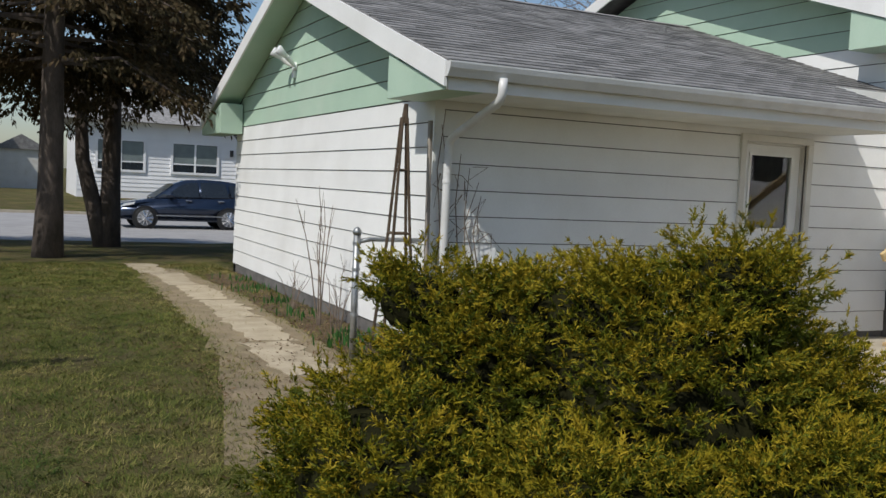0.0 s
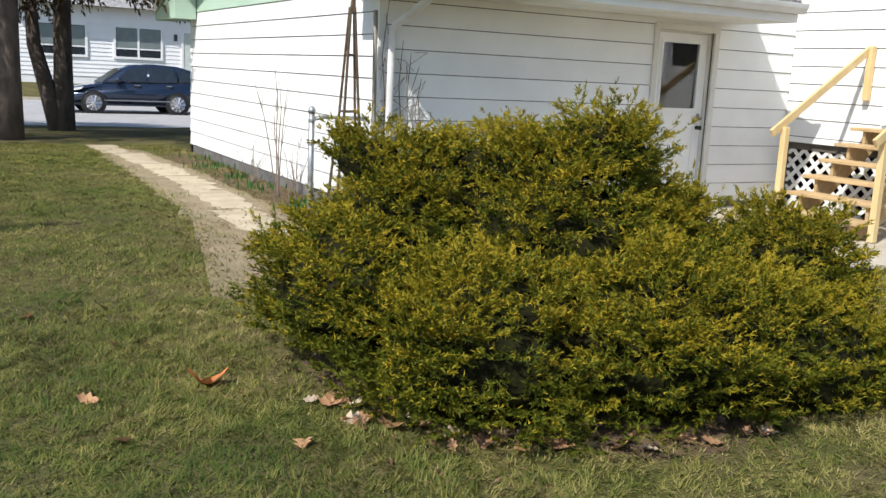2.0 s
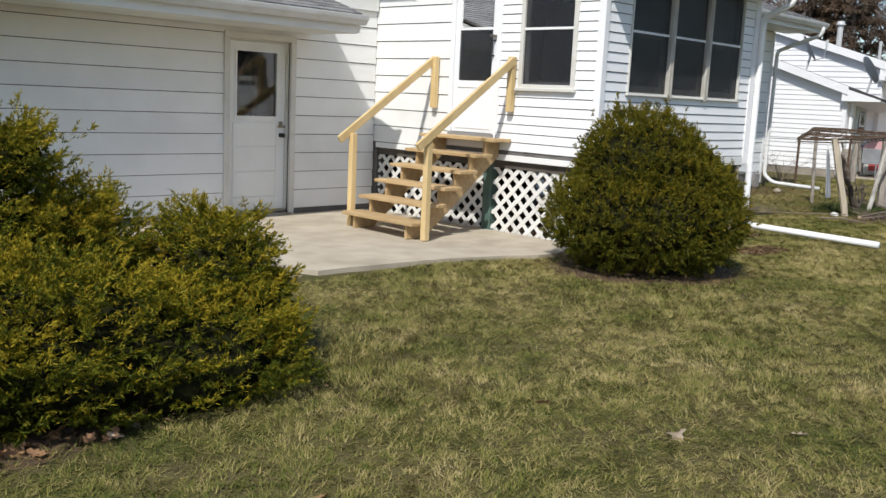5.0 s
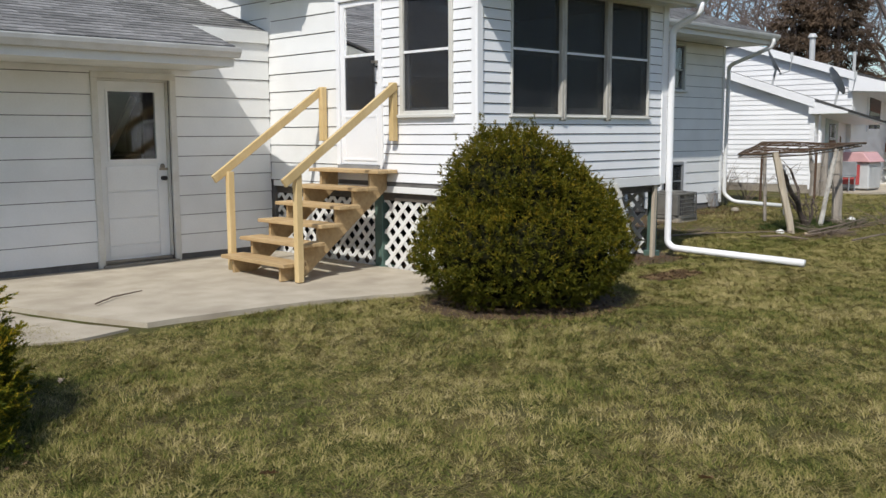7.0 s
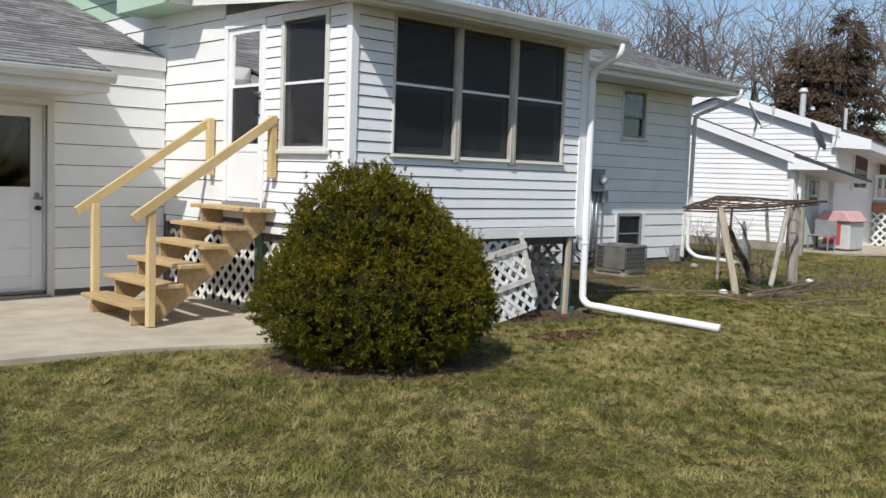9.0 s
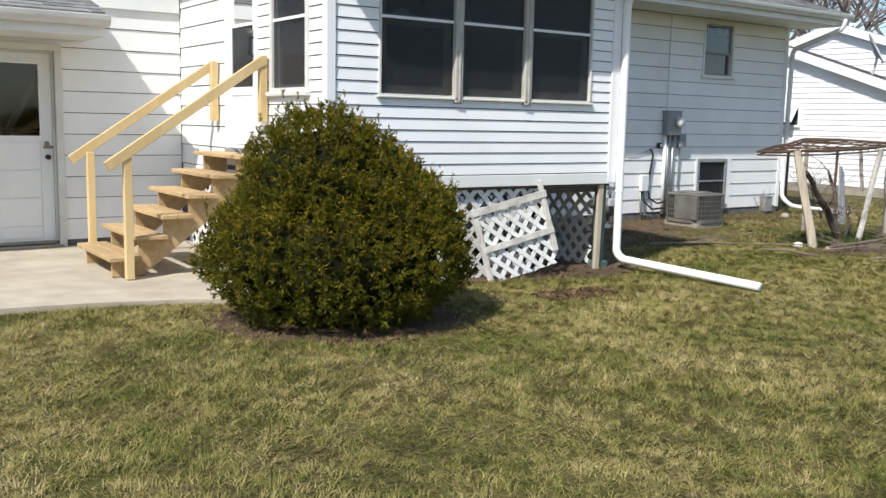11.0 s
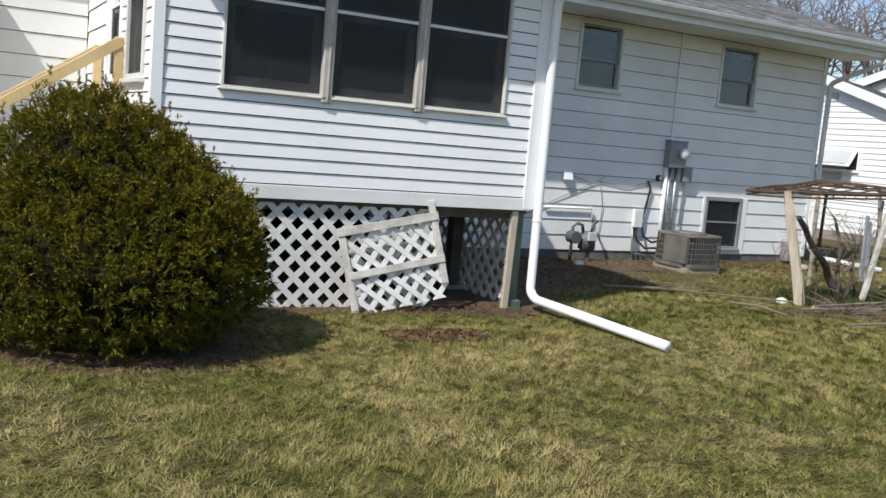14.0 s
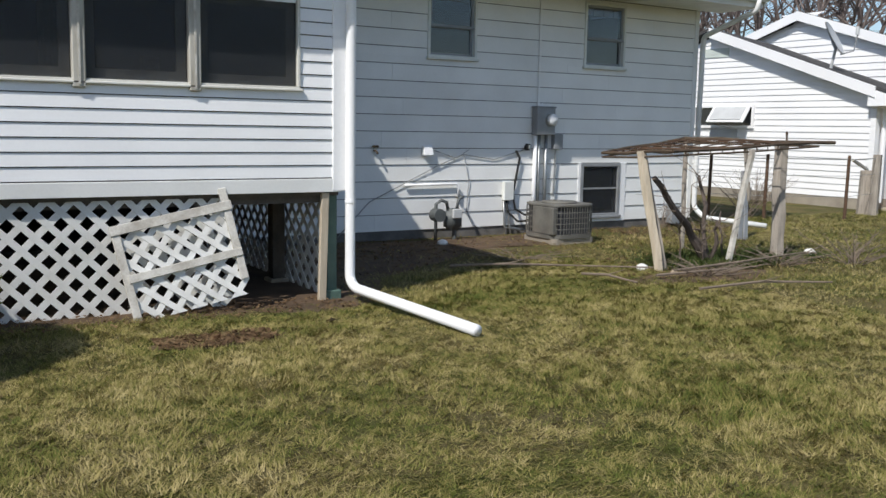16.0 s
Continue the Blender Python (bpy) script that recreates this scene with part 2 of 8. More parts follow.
SHADE = mat("window_shade", (0.55, 0.60, 0.56), (0.48, 0.53, 0.50), 0.8, 2, 60, 0.05)
MINT = mat("mint_panel", (0.33, 0.40, 0.37), (0.28, 0.345, 0.32), 0.7, 2, 60, 0.05)
BLIND = mat("grey_green_blind", (0.20, 0.24, 0.23), (0.16, 0.19, 0.19), 0.5, 2, 60, 0.05)
GREYMETAL = mat("grey_enamel", (0.30, 0.31, 0.32), (0.24, 0.25, 0.26), 0.5, 5, 60, 0.1, metal=0.2, stain=(0.2, 0.17, 0.13), stain_amt=0.3)
DARKENAMEL = mat("dark_grey_enamel", (0.115, 0.125, 0.125), (0.075, 0.082, 0.082), 0.55, 6, 60, 0.1, metal=0.1, stain=(0.16, 0.11, 0.07), stain_amt=0.3)
GALV = mat("galvanised_steel", (0.42, 0.43, 0.43), (0.30, 0.31, 0.31), 0.45, 12, 70, 0.1, metal=0.75)
BLACK = mat("black_rubber", (0.02, 0.02, 0.02), (0.012, 0.012, 0.012), 0.6, 9, 60, 0.1)
ACMETAL = mat("beige_enamel", (0.17, 0.165, 0.145), (0.11, 0.105, 0.095), 0.55, 5, 60, 0.1, metal=0.1, stain=(0.18, 0.13, 0.09), stain_amt=0.4)
RUST = mat("rusty_iron", (0.13, 0.075, 0.045), (0.07, 0.045, 0.032), 0.9, 14, 90, 0.4, metal=0.2)
BROWNIRON = mat("brown_iron", (0.12, 0.085, 0.055), (0.07, 0.05, 0.035), 0.8, 14, 90, 0.3, metal=0.3)
BRASS = mat("tarnished_metal", (0.34, 0.31, 0.26), (0.24, 0.22, 0.18), 0.35, 9, 60, 0.05, metal=0.9)
BARK = mat("bark", (0.12, 0.092, 0.075), (0.06, 0.047, 0.038), 0.95, 7, 40, 1.0, stretch=(1, 1, 0.35))
TWIG = mat("twig", (0.22, 0.17, 0.13), (0.14, 0.11, 0.085), 0.9, 9, 40, 0.3)
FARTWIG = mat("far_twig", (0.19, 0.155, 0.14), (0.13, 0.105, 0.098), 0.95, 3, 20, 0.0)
SOIL = mat("bare_soil", (0.120, 0.076, 0.043), (0.060, 0.038, 0.022), 0.95, 4, 60, 0.8, stain=(0.07, 0.05, 0.035), stain_amt=0.6)
DIRT = mat("dry_soil", (0.27, 0.21, 0.13), (0.18, 0.14, 0.085), 0.95, 4, 70, 0.6, stain=(0.22, 0.20, 0.11), stain_amt=0.5)
SANDY = mat("sandy_concrete", (0.45, 0.38, 0.27), (0.34, 0.28, 0.19), 0.9, 4, 90, 0.5, rand=0.06, stain=(0.29, 0.235, 0.155), stain_amt=0.7, stain_scale=2.2)
ASPHALT = mat("road_surface", (0.36, 0.35, 0.345), (0.29, 0.285, 0.28), 0.9, 2, 60, 0.2, stain=(0.22, 0.21, 0.2), stain_amt=0.4)
DEADLEAF = mat("dead_leaf", (0.42, 0.24, 0.12), (0.28, 0.15, 0.08), 0.8, 12, 60, 0.2, rand=0.35, translucent=0.2)
ORANGELEAF = mat("orange_leaf", (0.55, 0.20, 0.06), (0.40, 0.14, 0.05), 0.8, 12, 60, 0.2, translucent=0.2)
PALELEAF = mat("pale_leaf", (0.40, 0.32, 0.23), (0.28, 0.21, 0.15), 0.8, 12, 60, 0.2, rand=0.2)
CARPAINT = mat("navy_car_paint", (0.018, 0.032, 0.065), (0.015, 0.027, 0.055), 0.25, 3, 20, 0.0, metal=0.5, coat=1.0)
CARGLASS = mat("tinted_glass", (0.02, 0.025, 0.03), (0.015, 0.02, 0.025), 0.05, 3, 20, 0.0, spec=0.8)
CHROME = mat("alloy", (0.65, 0.66, 0.68), (0.55, 0.56, 0.58), 0.25, 8, 40, 0.0, metal=0.9)
LAMPGLASS = mat("lamp_glass", (0.75, 0.76, 0.76), (0.65, 0.66, 0.66), 0.15, 8, 40, 0.0)
DISHGREY = mat("dish_grey", (0.52, 0.53, 0.53), (0.45, 0.46, 0.46), 0.5, 4, 40, 0.05)
CEDAR = mat("cedar_stain", (0.42, 0.20, 0.09), (0.33, 0.15, 0.07), 0.6, 5, 60, 0.2)
REDPLASTIC = mat("faded_red_plastic", (0.45, 0.08, 0.08), (0.38, 0.07, 0.07), 0.5, 4, 40, 0.05)
PINKPLASTIC = mat("faded_pink_plastic", (0.62, 0.36, 0.36), (0.55, 0.32, 0.32), 0.5, 4, 40, 0.05)
BLUEPLASTIC = mat("blue_plastic", (0.04, 0.17, 0.62), (0.03, 0.13, 0.5), 0.4, 6, 60, 0.1)
YELLOWPL = mat("yellow_plastic", (0.65, 0.5, 0.08), (0.55, 0.42, 0.06), 0.5, 4, 40, 0.05)
GRASS_G = grass_mat()
# Each tip material mixes true yellowing with the look of sun on top.
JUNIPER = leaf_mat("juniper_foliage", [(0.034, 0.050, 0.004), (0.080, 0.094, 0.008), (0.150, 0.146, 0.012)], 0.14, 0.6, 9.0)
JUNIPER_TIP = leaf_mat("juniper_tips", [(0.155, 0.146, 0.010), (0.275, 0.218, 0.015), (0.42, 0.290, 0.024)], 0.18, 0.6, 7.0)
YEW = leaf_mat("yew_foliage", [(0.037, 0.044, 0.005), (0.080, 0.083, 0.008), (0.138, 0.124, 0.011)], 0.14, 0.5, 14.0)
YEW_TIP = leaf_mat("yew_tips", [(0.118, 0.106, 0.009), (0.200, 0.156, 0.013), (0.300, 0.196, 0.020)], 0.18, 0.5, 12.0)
SPRUCE = leaf_mat("spruce_needles", [(0.030, 0.028, 0.014), (0.060, 0.046, 0.022), (0.115, 0.072, 0.038)], 0.2, 0.7, 0.8)
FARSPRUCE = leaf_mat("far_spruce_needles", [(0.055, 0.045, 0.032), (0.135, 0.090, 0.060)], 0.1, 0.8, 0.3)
SPROUT = leaf_mat("bulb_leaves", [(0.03, 0.09, 0.02), (0.06, 0.15, 0.04)], 0.3, 0.5, 3)
# Near-black fill: the shade deep inside the bushes is put into its colour.
BUSHCORE = mat("bush_core_shade", (0.022, 0.022, 0.009), (0.012, 0.012, 0.006), 1.0, 12, 60, 0.8, spec=0.0)
def screen_mat():
    """Fine dark mesh: part of the light goes through."""
    m = bpy.data.materials.new("insect_mesh")
    m.use_nodes = True
    N, L = m.node_tree.nodes, m.node_tree.links
    b = N["Principled BSDF"]
    b.inputs["Base Color"].default_value = (0.020, 0.022, 0.026, 1)
    b.inputs["Roughness"].default_value = 0.55
    n = N.new("ShaderNodeTexNoise")
    n.inputs["Scale"].default_value = 3.0
    mr = N.new("ShaderNodeMapRange")
    mr.inputs[3].default_value, mr.inputs[4].default_value = 0.46, 0.62
    L.new(n.outputs[0], mr.inputs[0])
    tr = N.new("ShaderNodeBsdfTransparent")
    ms = N.new("ShaderNodeMixShader")
    L.new(mr.outputs[0], ms.inputs[0])
    L.new(tr.outputs[0], ms.inputs[1])
    L.new(b.outputs[0], ms.inputs[2])
    L.new(ms.outputs[0], N["Material Output"].inputs[0])
    return m


MESH = screen_mat()
DARKROOF = mat("dark_shingle", (0.085, 0.083, 0.082), (0.055, 0.054, 0.053), 0.95, 5, 60, 0.4, spec=0.1)
LAWN = lawn_mat()
# Wall backing coloured dark to paint the shadow lines under the lap boards.
GAPSHADOW = mat("gap_shadow_sheathing", (0.16, 0.15, 0.14), (0.10, 0.095, 0.09), 0.9, 6, 60, 0.2)


# ---- mesh helpers ----
class Geo:
    """Collects vertices and faces for one mesh."""

    def __init__(self):
        self.v, self.f = [], []

    def add(self, verts, faces):
        o = len(self.v)
        self.v += [tuple(p) for p in verts]
        self.f += [tuple(i + o for i in f) for f in faces]
        return self

    def box(self, x0, x1, y0, y1, z0, z1, m=None):
        p = [Vector((x, y, z)) for z in (z0, z1) for x, y in ((x0, y0), (x1, y0), (x1, y1), (x0, y1))]
        if m:
            p = [m @ q for q in p]
        return self.add(p, [(0, 3, 2, 1), (4, 5, 6, 7), (0, 1, 5, 4), (1, 2, 6, 5), (2, 3, 7, 6), (3, 0, 4, 7)])

    def prism(self, poly, vec):
        """A closed polygon of points, pushed along vec."""
        n = len(poly)
        a = [Vector(p) for p in poly]
        d = Vector(vec)
        return self.add(a + [p + d for p in a], [tuple(range(n))[::-1], tuple(range(n, 2 * n))] + [(i, (i + 1) % n, n + (i + 1) % n, n + i) for i in range(n)])

    def tube(self, pts, radii, n=8, caps=True):
        pts = [Vector(p) for p in pts]
        if not isinstance(radii, (list, tuple)):
            radii = [radii] * len(pts)
        o = len(self.v)
        side = None
        for i, p in enumerate(pts):
            d = (pts[min(i + 1, len(pts) - 1)] - pts[max(i - 1, 0)]).normalized()
            if side is None:
                side = d.orthogonal().normalized()
            side = (side - d * side.dot(d)).normalized()
            up = d.cross(side)
            for k in range(n):
                a = 2 * math.pi * k / n
                self.v.append(tuple(p + (side * math.cos(a) + up * math.sin(a)) * radii[i]))
        for i in range(len(pts) - 1):
            for k in range(n):
                k2 = (k + 1) % n
                self.f.append((o + i * n + k, o + i * n + k2, o + (i + 1) * n + k2, o + (i + 1) * n + k))
        if caps:
            self.f.append(tuple(range(o, o + n))[::-1])
            self.f.append(tuple(range(o + (len(pts) - 1) * n, o + len(pts) * n)))
        return self

    def lathe(self, prof, at=(0, 0, 0), n=20):
        """prof: (radius, height) from below upwards."""
        o = len(self.v)
        for r, z in prof:
            for k in range(n):
                a = 2 * math.pi * k / n
                self.v.append((at[0] + r * math.cos(a), at[1] + r * math.sin(a), at[2] + z))
        for i in range(len(prof) - 1):
            for k in range(n):
                k2 = (k + 1) % n
                self.f.append((o + i * n + k, o + i * n + k2, o + (i + 1) * n + k2, o + (i + 1) * n + k))
        self.f.append(tuple(range(o, o + n))[::-1])
        self.f.append(tuple(range(o + (len(prof) - 1) * n, o + len(prof) * n)))
        return self

    def mesh(self, name, bevel=0.0, smooth=False, segs=1):
        me = bpy.data.meshes.new(name)
        me.from_pydata(self.v, [], self.f)
        if bevel:
            bm = bmesh.new()
            bm.from_mesh(me)
            bmesh.ops.bevel(bm, geom=[e for e in bm.edges], offset=bevel, segments=segs, affect="EDGES", clamp_overlap=True)
            bm.to_mesh(me)
            bm.free()
        if smooth:
            me.shade_smooth()
        me.update()
        return me


def raw_mesh(name, verts, tris):
    """A mesh from arrays of vertices and of triangles."""
    me = bpy.data.meshes.new(name)
    me.vertices.add(len(verts))
    me.vertices.foreach_set("co", np.asarray(verts, dtype=np.float32).ravel())
    me.loops.add(len(tris) * 3)
    me.loops.foreach_set("vertex_index", np.asarray(tris, dtype=np.int32).ravel())
    me.polygons.add(len(tris))
    me.polygons.foreach_set("loop_start", np.arange(0, len(tris) * 3, 3, dtype=np.int32))
    me.update(calc_edges=True)
    return me


ROOTS = {}


def thing(name, at, label, category, group="", kind=""):
    """An empty at the base of a thing; its parts are added under it."""
    ob = new(name)
    ob.location = at
    ob.empty_display_size = 0.1
    ROOTS[ob.name] = Vector(at)
    return tagged(ob, label, category, group, kind)


def part(name, geo, material, parent=None, label="", bevel=0.0, smooth=False, segs=1):
    """One mesh object, in world coordinates, under a thing or a part."""
    me = geo if isinstance(geo, bpy.types.Mesh) else geo.mesh(name, bevel, smooth, segs)
    if not me.materials:
        me.materials.append(material)
    ob = new(name, me)
    if parent:
        ob.parent = parent
        if parent.name in ROOTS:
            ob.matrix_parent_inverse = Matrix.Translation(-ROOTS[parent.name])
    if label:
        tagged(ob, label)
    return ob


def setting(name, geo, material, label="", bevel=0.0, smooth=False):
    return tagged(part(name, geo, material, None, "", bevel, smooth), label, "", "", "structure")


class Face:
    """The plane of a wall: u runs along it, w is outward."""

    def __init__(self, origin, along, out):
        self.o, self.a, self.n = Vector(origin), Vector(along), Vector(out)

    def p(self, u, z, w=0.0):
        return self.o + self.a * u + Vector((0, 0, z)) + self.n * w

    def slab(self, g, u0, u1, z0, z1, w0, w1):
        g.prism([self.p(u0, z0, w0), self.p(u1, z0, w0), self.p(u1, z1, w0), self.p(u0, z1, w0)], self.n * (w1 - w0))
        return g


def spans(u0, u1, z0, z1, holes):
    """The stretches of u in a course from z0 to z1 that no hole cuts."""
    out = [(u0, u1)]
    for a, b, c, d in holes:
        if d <= z0 + 0.004 or c >= z1 - 0.004:
            continue
        nxt = []
        for p, q in out:
            if b <= p or a >= q:
                nxt.append((p, q))
            else:
                if a > p:
                    nxt.append((p, a))
                if b < q:
                    nxt.append((b, q))
        out = nxt
    return [(p, q) for p, q in out if q - p > 0.01]


def wall(name, face, u0, u1, z0, z1, holes, material, thick=0.14, label="", gable=None):
    """A wall with real openings; gable: (peak u, peak z) of a triangle on top."""
    g = Geo()
    zs = sorted({z0, z1, *[v for h in holes for v in h[2:] if z0 < v < z1]})
    for a, b in zip(zs, zs[1:]):
        for p, q in spans(u0, u1, a, b, holes):
            face.slab(g, p, q, a, b, -thick, 0)
    if gable:
        g.prism([face.p(u0, z1, -thick), face.p(u1, z1, -thick), face.p(gable[0], gable[1], -thick)], face.n * thick)
    return setting(name, g, material, label)


def siding(parent, face, u0, u1, z0, z1, step, holes, material, lip=0.016, slope=None, split=0.0, gap=0.009):
    """Lap boards, one object each, cut round openings. slope: (peak u, peak z, rise per metre) cuts the ends under a roof."""
    n = max(1, round((z1 - z0) / step))
    h = (z1 - z0) / n
    cuts = random.Random(7)
    for i in range(n):
        # The gap bares the dark backing, which stands in for the lap shadow.
        bot, top = z0 + i * h + gap, z0 + (i + 1) * h
        seams = [u0 + cuts.uniform(0.4, 1.0) * split]
        while split and seams[-1] + split < u1:
            seams.append(seams[-1] + split)
        zs = sorted({bot, top, *[v for hole in holes for v in hole[2:] if bot + 0.004 < v < top - 0.004 and hole[0] < u1 and hole[1] > u0]})
        for a, b in zip(zs, zs[1:]):
            wa, wb = lip + (0.004 - lip) * (a - bot) / (top - bot), lip + (0.004 - lip) * (b - bot) / (top - bot)
            lo, hi, lo2, hi2 = u0, u1, u0, u1
            if slope:
                pu, pz, k = slope
                if (pz - a) / k < 0.08:
                    continue
                lo, hi = max(u0, pu - (pz - a) / k), min(u1, pu + (pz - a) / k)
                half = max((pz - b) / k, 0.02)
                lo2, hi2 = max(u0, pu - half), min(u1, pu + half)
            for p, q in spans(lo, hi, a, b, holes):
                inner = [x for x in seams if split and p + 0.5 < x < q - 0.5]
                ends = [p, *inner, q]
                for c, d in zip(ends, ends[1:]):
                    c1, d1 = c + (0.0012 if c in inner else 0), d - (0.0012 if d in inner else 0)
                    c2 = lo2 if c == lo and slope else c1
                    d2 = hi2 if d == hi and slope else d1
                    pts = [face.p(c1, a, wa), face.p(d1, a, wa), face.p(d2, b, wb), face.p(c2, b, wb)]
                    back = [face.p(c1, a, 0.001), face.p(d1, a, 0.001), face.p(d2, b, 0.001), face.p(c2, b, 0.001)]
                    part("board", Geo().add(pts + back, [(0, 1, 2, 3), (7, 6, 5, 4), (1, 0, 4, 5), (2, 1, 5, 6), (3, 2, 6, 7), (0, 3, 7, 4)]), material, parent)


def ring(face, g, u0, u1, z0, z1, t, w0, w1):
    """Four bars round an opening."""
    face.slab(g, u0, u1, z0, z0 + t, w0, w1)
    face.slab(g, u0, u1, z1 - t, z1, w0, w1)
    face.slab(g, u0, u0 + t, z0 + t, z1 - t, w0, w1)
    face.slab(g, u1 - t, u1, z0 + t, z1 - t, w0, w1)
    return g


def pane(face, name, u0, u1, z0, z1, w, parent, material=None):
    g = face.slab(Geo(), u0, u1, z0, z1, w - 0.004, w)
    ob = part(name, g, material or GLASS, parent)
    ob.visible_shadow = False
    return ob


def sash_window(name, face, u0, u1, z0, z1, mid, trim_m, sash_m, label, trim=0.05, sash=0.045, sill=True, screen=True, proud=0.03, glass=None):
    """A double-hung window: casing, two sashes with panes, sill, insect screen below."""
    w = tagged(part(name, ring(face, Geo(), u0, u1, z0, z1, trim, -0.06, proud), trim_m, None, "", 0.004), label, "window", "", "structure")
    if sill:
        part("window_sill", face.slab(Geo(), u0 - 0.02, u1 + 0.02, z0 - 0.02, z0 + 0.018, 0.0, proud + 0.03), trim_m, w, "", 0.005)
    a, b = u0 + trim, u1 - trim
    up = part("upper_sash", ring(face, Geo(), a, b, mid - 0.012, z1 - trim, sash, -0.030, -0.004), sash_m, w)
    lo = part("lower_sash", ring(face, Geo(), a, b, z0 + trim, mid + 0.012, sash, -0.058, -0.032), sash_m, w)
    pane(face, "pane", a + sash, b - sash, mid - 0.012 + sash, z1 - trim - sash, -0.015, up, glass)
    pane(face, "pane", a + sash, b - sash, z0 + trim + sash, mid + 0.012 - sash, -0.043, lo, glass)
    if screen:
        part("screen", face.slab(Geo(), a, b, z0 + trim, mid if screen == "half" else z1 - trim, 0.0, 0.002), MESH, w, "dark insect screen")
    part("meeting_rail", face.slab(Geo(), a, b, mid - 0.014, mid + 0.012, 0.002, 0.012), sash_m, w)
    return w


def roof_slab(name, pts, thick, material, label):
    """A sloping sheet of four corners with thickness downwards."""
    return setting(name, Geo().prism([Vector(p) - Vector((0, 0, thick)) for p in pts], (0, 0, thick)), material, label)


def shingles(parent, x0, x1, y0, y1, z0, rise, singles, row=0.14, tab=0.305, left_of=None):
    """Courses of shingle tabs up a slope from the eave (y0, z0) to y1; the first rows are objects, the rest one mesh."""
    sgn = 1 if y1 > y0 else -1
    length = abs(y1 - y0) * math.hypot(1, rise)
    dirv = Vector((0, sgn, rise)).normalized()
    nrm = Vector((0, -sgn * rise, 1)).normalized()
    rnd = random.Random(3)
    tabs = Geo()
    shared = {}
    count = 0
    rows = int(length / row)
    for r in range(rows):
        base = Vector((0, y0, z0)) + dirv * (r * row - 0.03)
        shift = (r % 2) * tab / 2 + rnd.uniform(-0.03, 0.03)
        n = int((x1 - x0) / tab) + 2
        for k in range(n):
            a = max(x0, x0 + (k - 1) * tab + shift + 0.003)
            b = min(x1, x0 + k * tab + shift - 0.003)
            if left_of and (base.y * sgn) < left_of[0] * sgn:
                b = min(b, left_of[1])
            if b - a < 0.03:
                continue
            lift = 0.011 + rnd.uniform(-0.002, 0.004)
            drop = rnd.uniform(-0.006, 0.006)
            if count < singles:
                wdt = round((b - a) / 0.02) * 0.02 or 0.02
                if wdt not in shared:
                    g = Geo()
                    q = [Vector((0, 0, 0)), Vector((b - a, 0, 0)), Vector((b - a, 0, 0)) + dirv * (row + 0.03), dirv * (row + 0.03)]
                    top = [q[0] + nrm * 0.013, q[1] + nrm * 0.013, q[2] + nrm * 0.004, q[3] + nrm * 0.004]
                    g.add([v + nrm * 0.001 for v in q] + top, [(4, 5, 6, 7), (0, 1, 5, 4), (1, 2, 6, 5), (2, 3, 7, 6), (3, 0, 4, 7)])
                    shared[wdt] = g.mesh("shingle")
                    shared[wdt].materials.append(SHINGLE_P)
                ob = part("shingle", shared[wdt], SHINGLE_P, parent)
                ob.location = Vector((a, 0, 0)) + base + dirv * drop
                count += 1
            else:
                q = [Vector((a, 0, 0)) + base + dirv * drop, Vector((b, 0, 0)) + base + dirv * drop]
                q += [q[1] + dirv * (row + 0.03), q[0] + dirv * (row + 0.03)]
                top = [q[0] + nrm * lift, q[1] + nrm * lift, q[2] + nrm * 0.004, q[3] + nrm * 0.004]
                tabs.add([v + nrm * 0.001 for v in q] + top, [(4, 5, 6, 7), (0, 1, 5, 4), (1, 2, 6, 5), (2, 3, 7, 6), (3, 0, 4, 7)])
    if tabs.v:
        tagged(part("shingles", tabs, SHINGLE, parent), kind="stuff")


def gutter(name, x0, x1, y_back, z_top, label, out=-1, material=None):
    """A K-profile gutter along x with end caps."""
    o = out
    prof = [(0, 0), (0, -0.11), (o * 0.065, -0.11), (o * 0.085, -0.075), (o * 0.105, -0.05), (o * 0.115, -0.012), (o * 0.115, 0), (o * 0.10, 0),
            (o * 0.10, -0.012), (o * 0.092, -0.05), (o * 0.07, -0.07), (o * 0.055, -0.10), (o * 0.008, -0.10), (o * 0.008, 0)]
    g = Geo()
    poly = [(x0, y_back + a, z_top + b) for a, b in prof]
    n = len(poly)
    g.add(poly + [(x1, y_back + a, z_top + b) for a, b in prof], [(i, (i + 1) % n, n + (i + 1) % n, n + i) for i in range(n)])
    for x in (x0, x1):
        g.prism([(x - 0.002, y_back, z_top), (x - 0.002, y_back, z_top - 0.11), (x - 0.002, y_back + o * 0.065, z_top - 0.11), (x - 0.002, y_back + o * 0.105, z_top - 0.05), (x - 0.002, y_back + o * 0.115, z_top)], (0.004, 0, 0))
    t = tagged(part(name, g, material or METALW), label, "gutter", "", "structure")
    x = x0 + 0.9
    while x < x1 - 0.3:
        part("gutter_strap", Geo().box(x, x + 0.02, min(y_back, y_back + o * 0.112), max(y_back, y_back + o * 0.112), z_top - 0.004, z_top + 0.002), material or METALW, t)
        x += 0.9
    return t


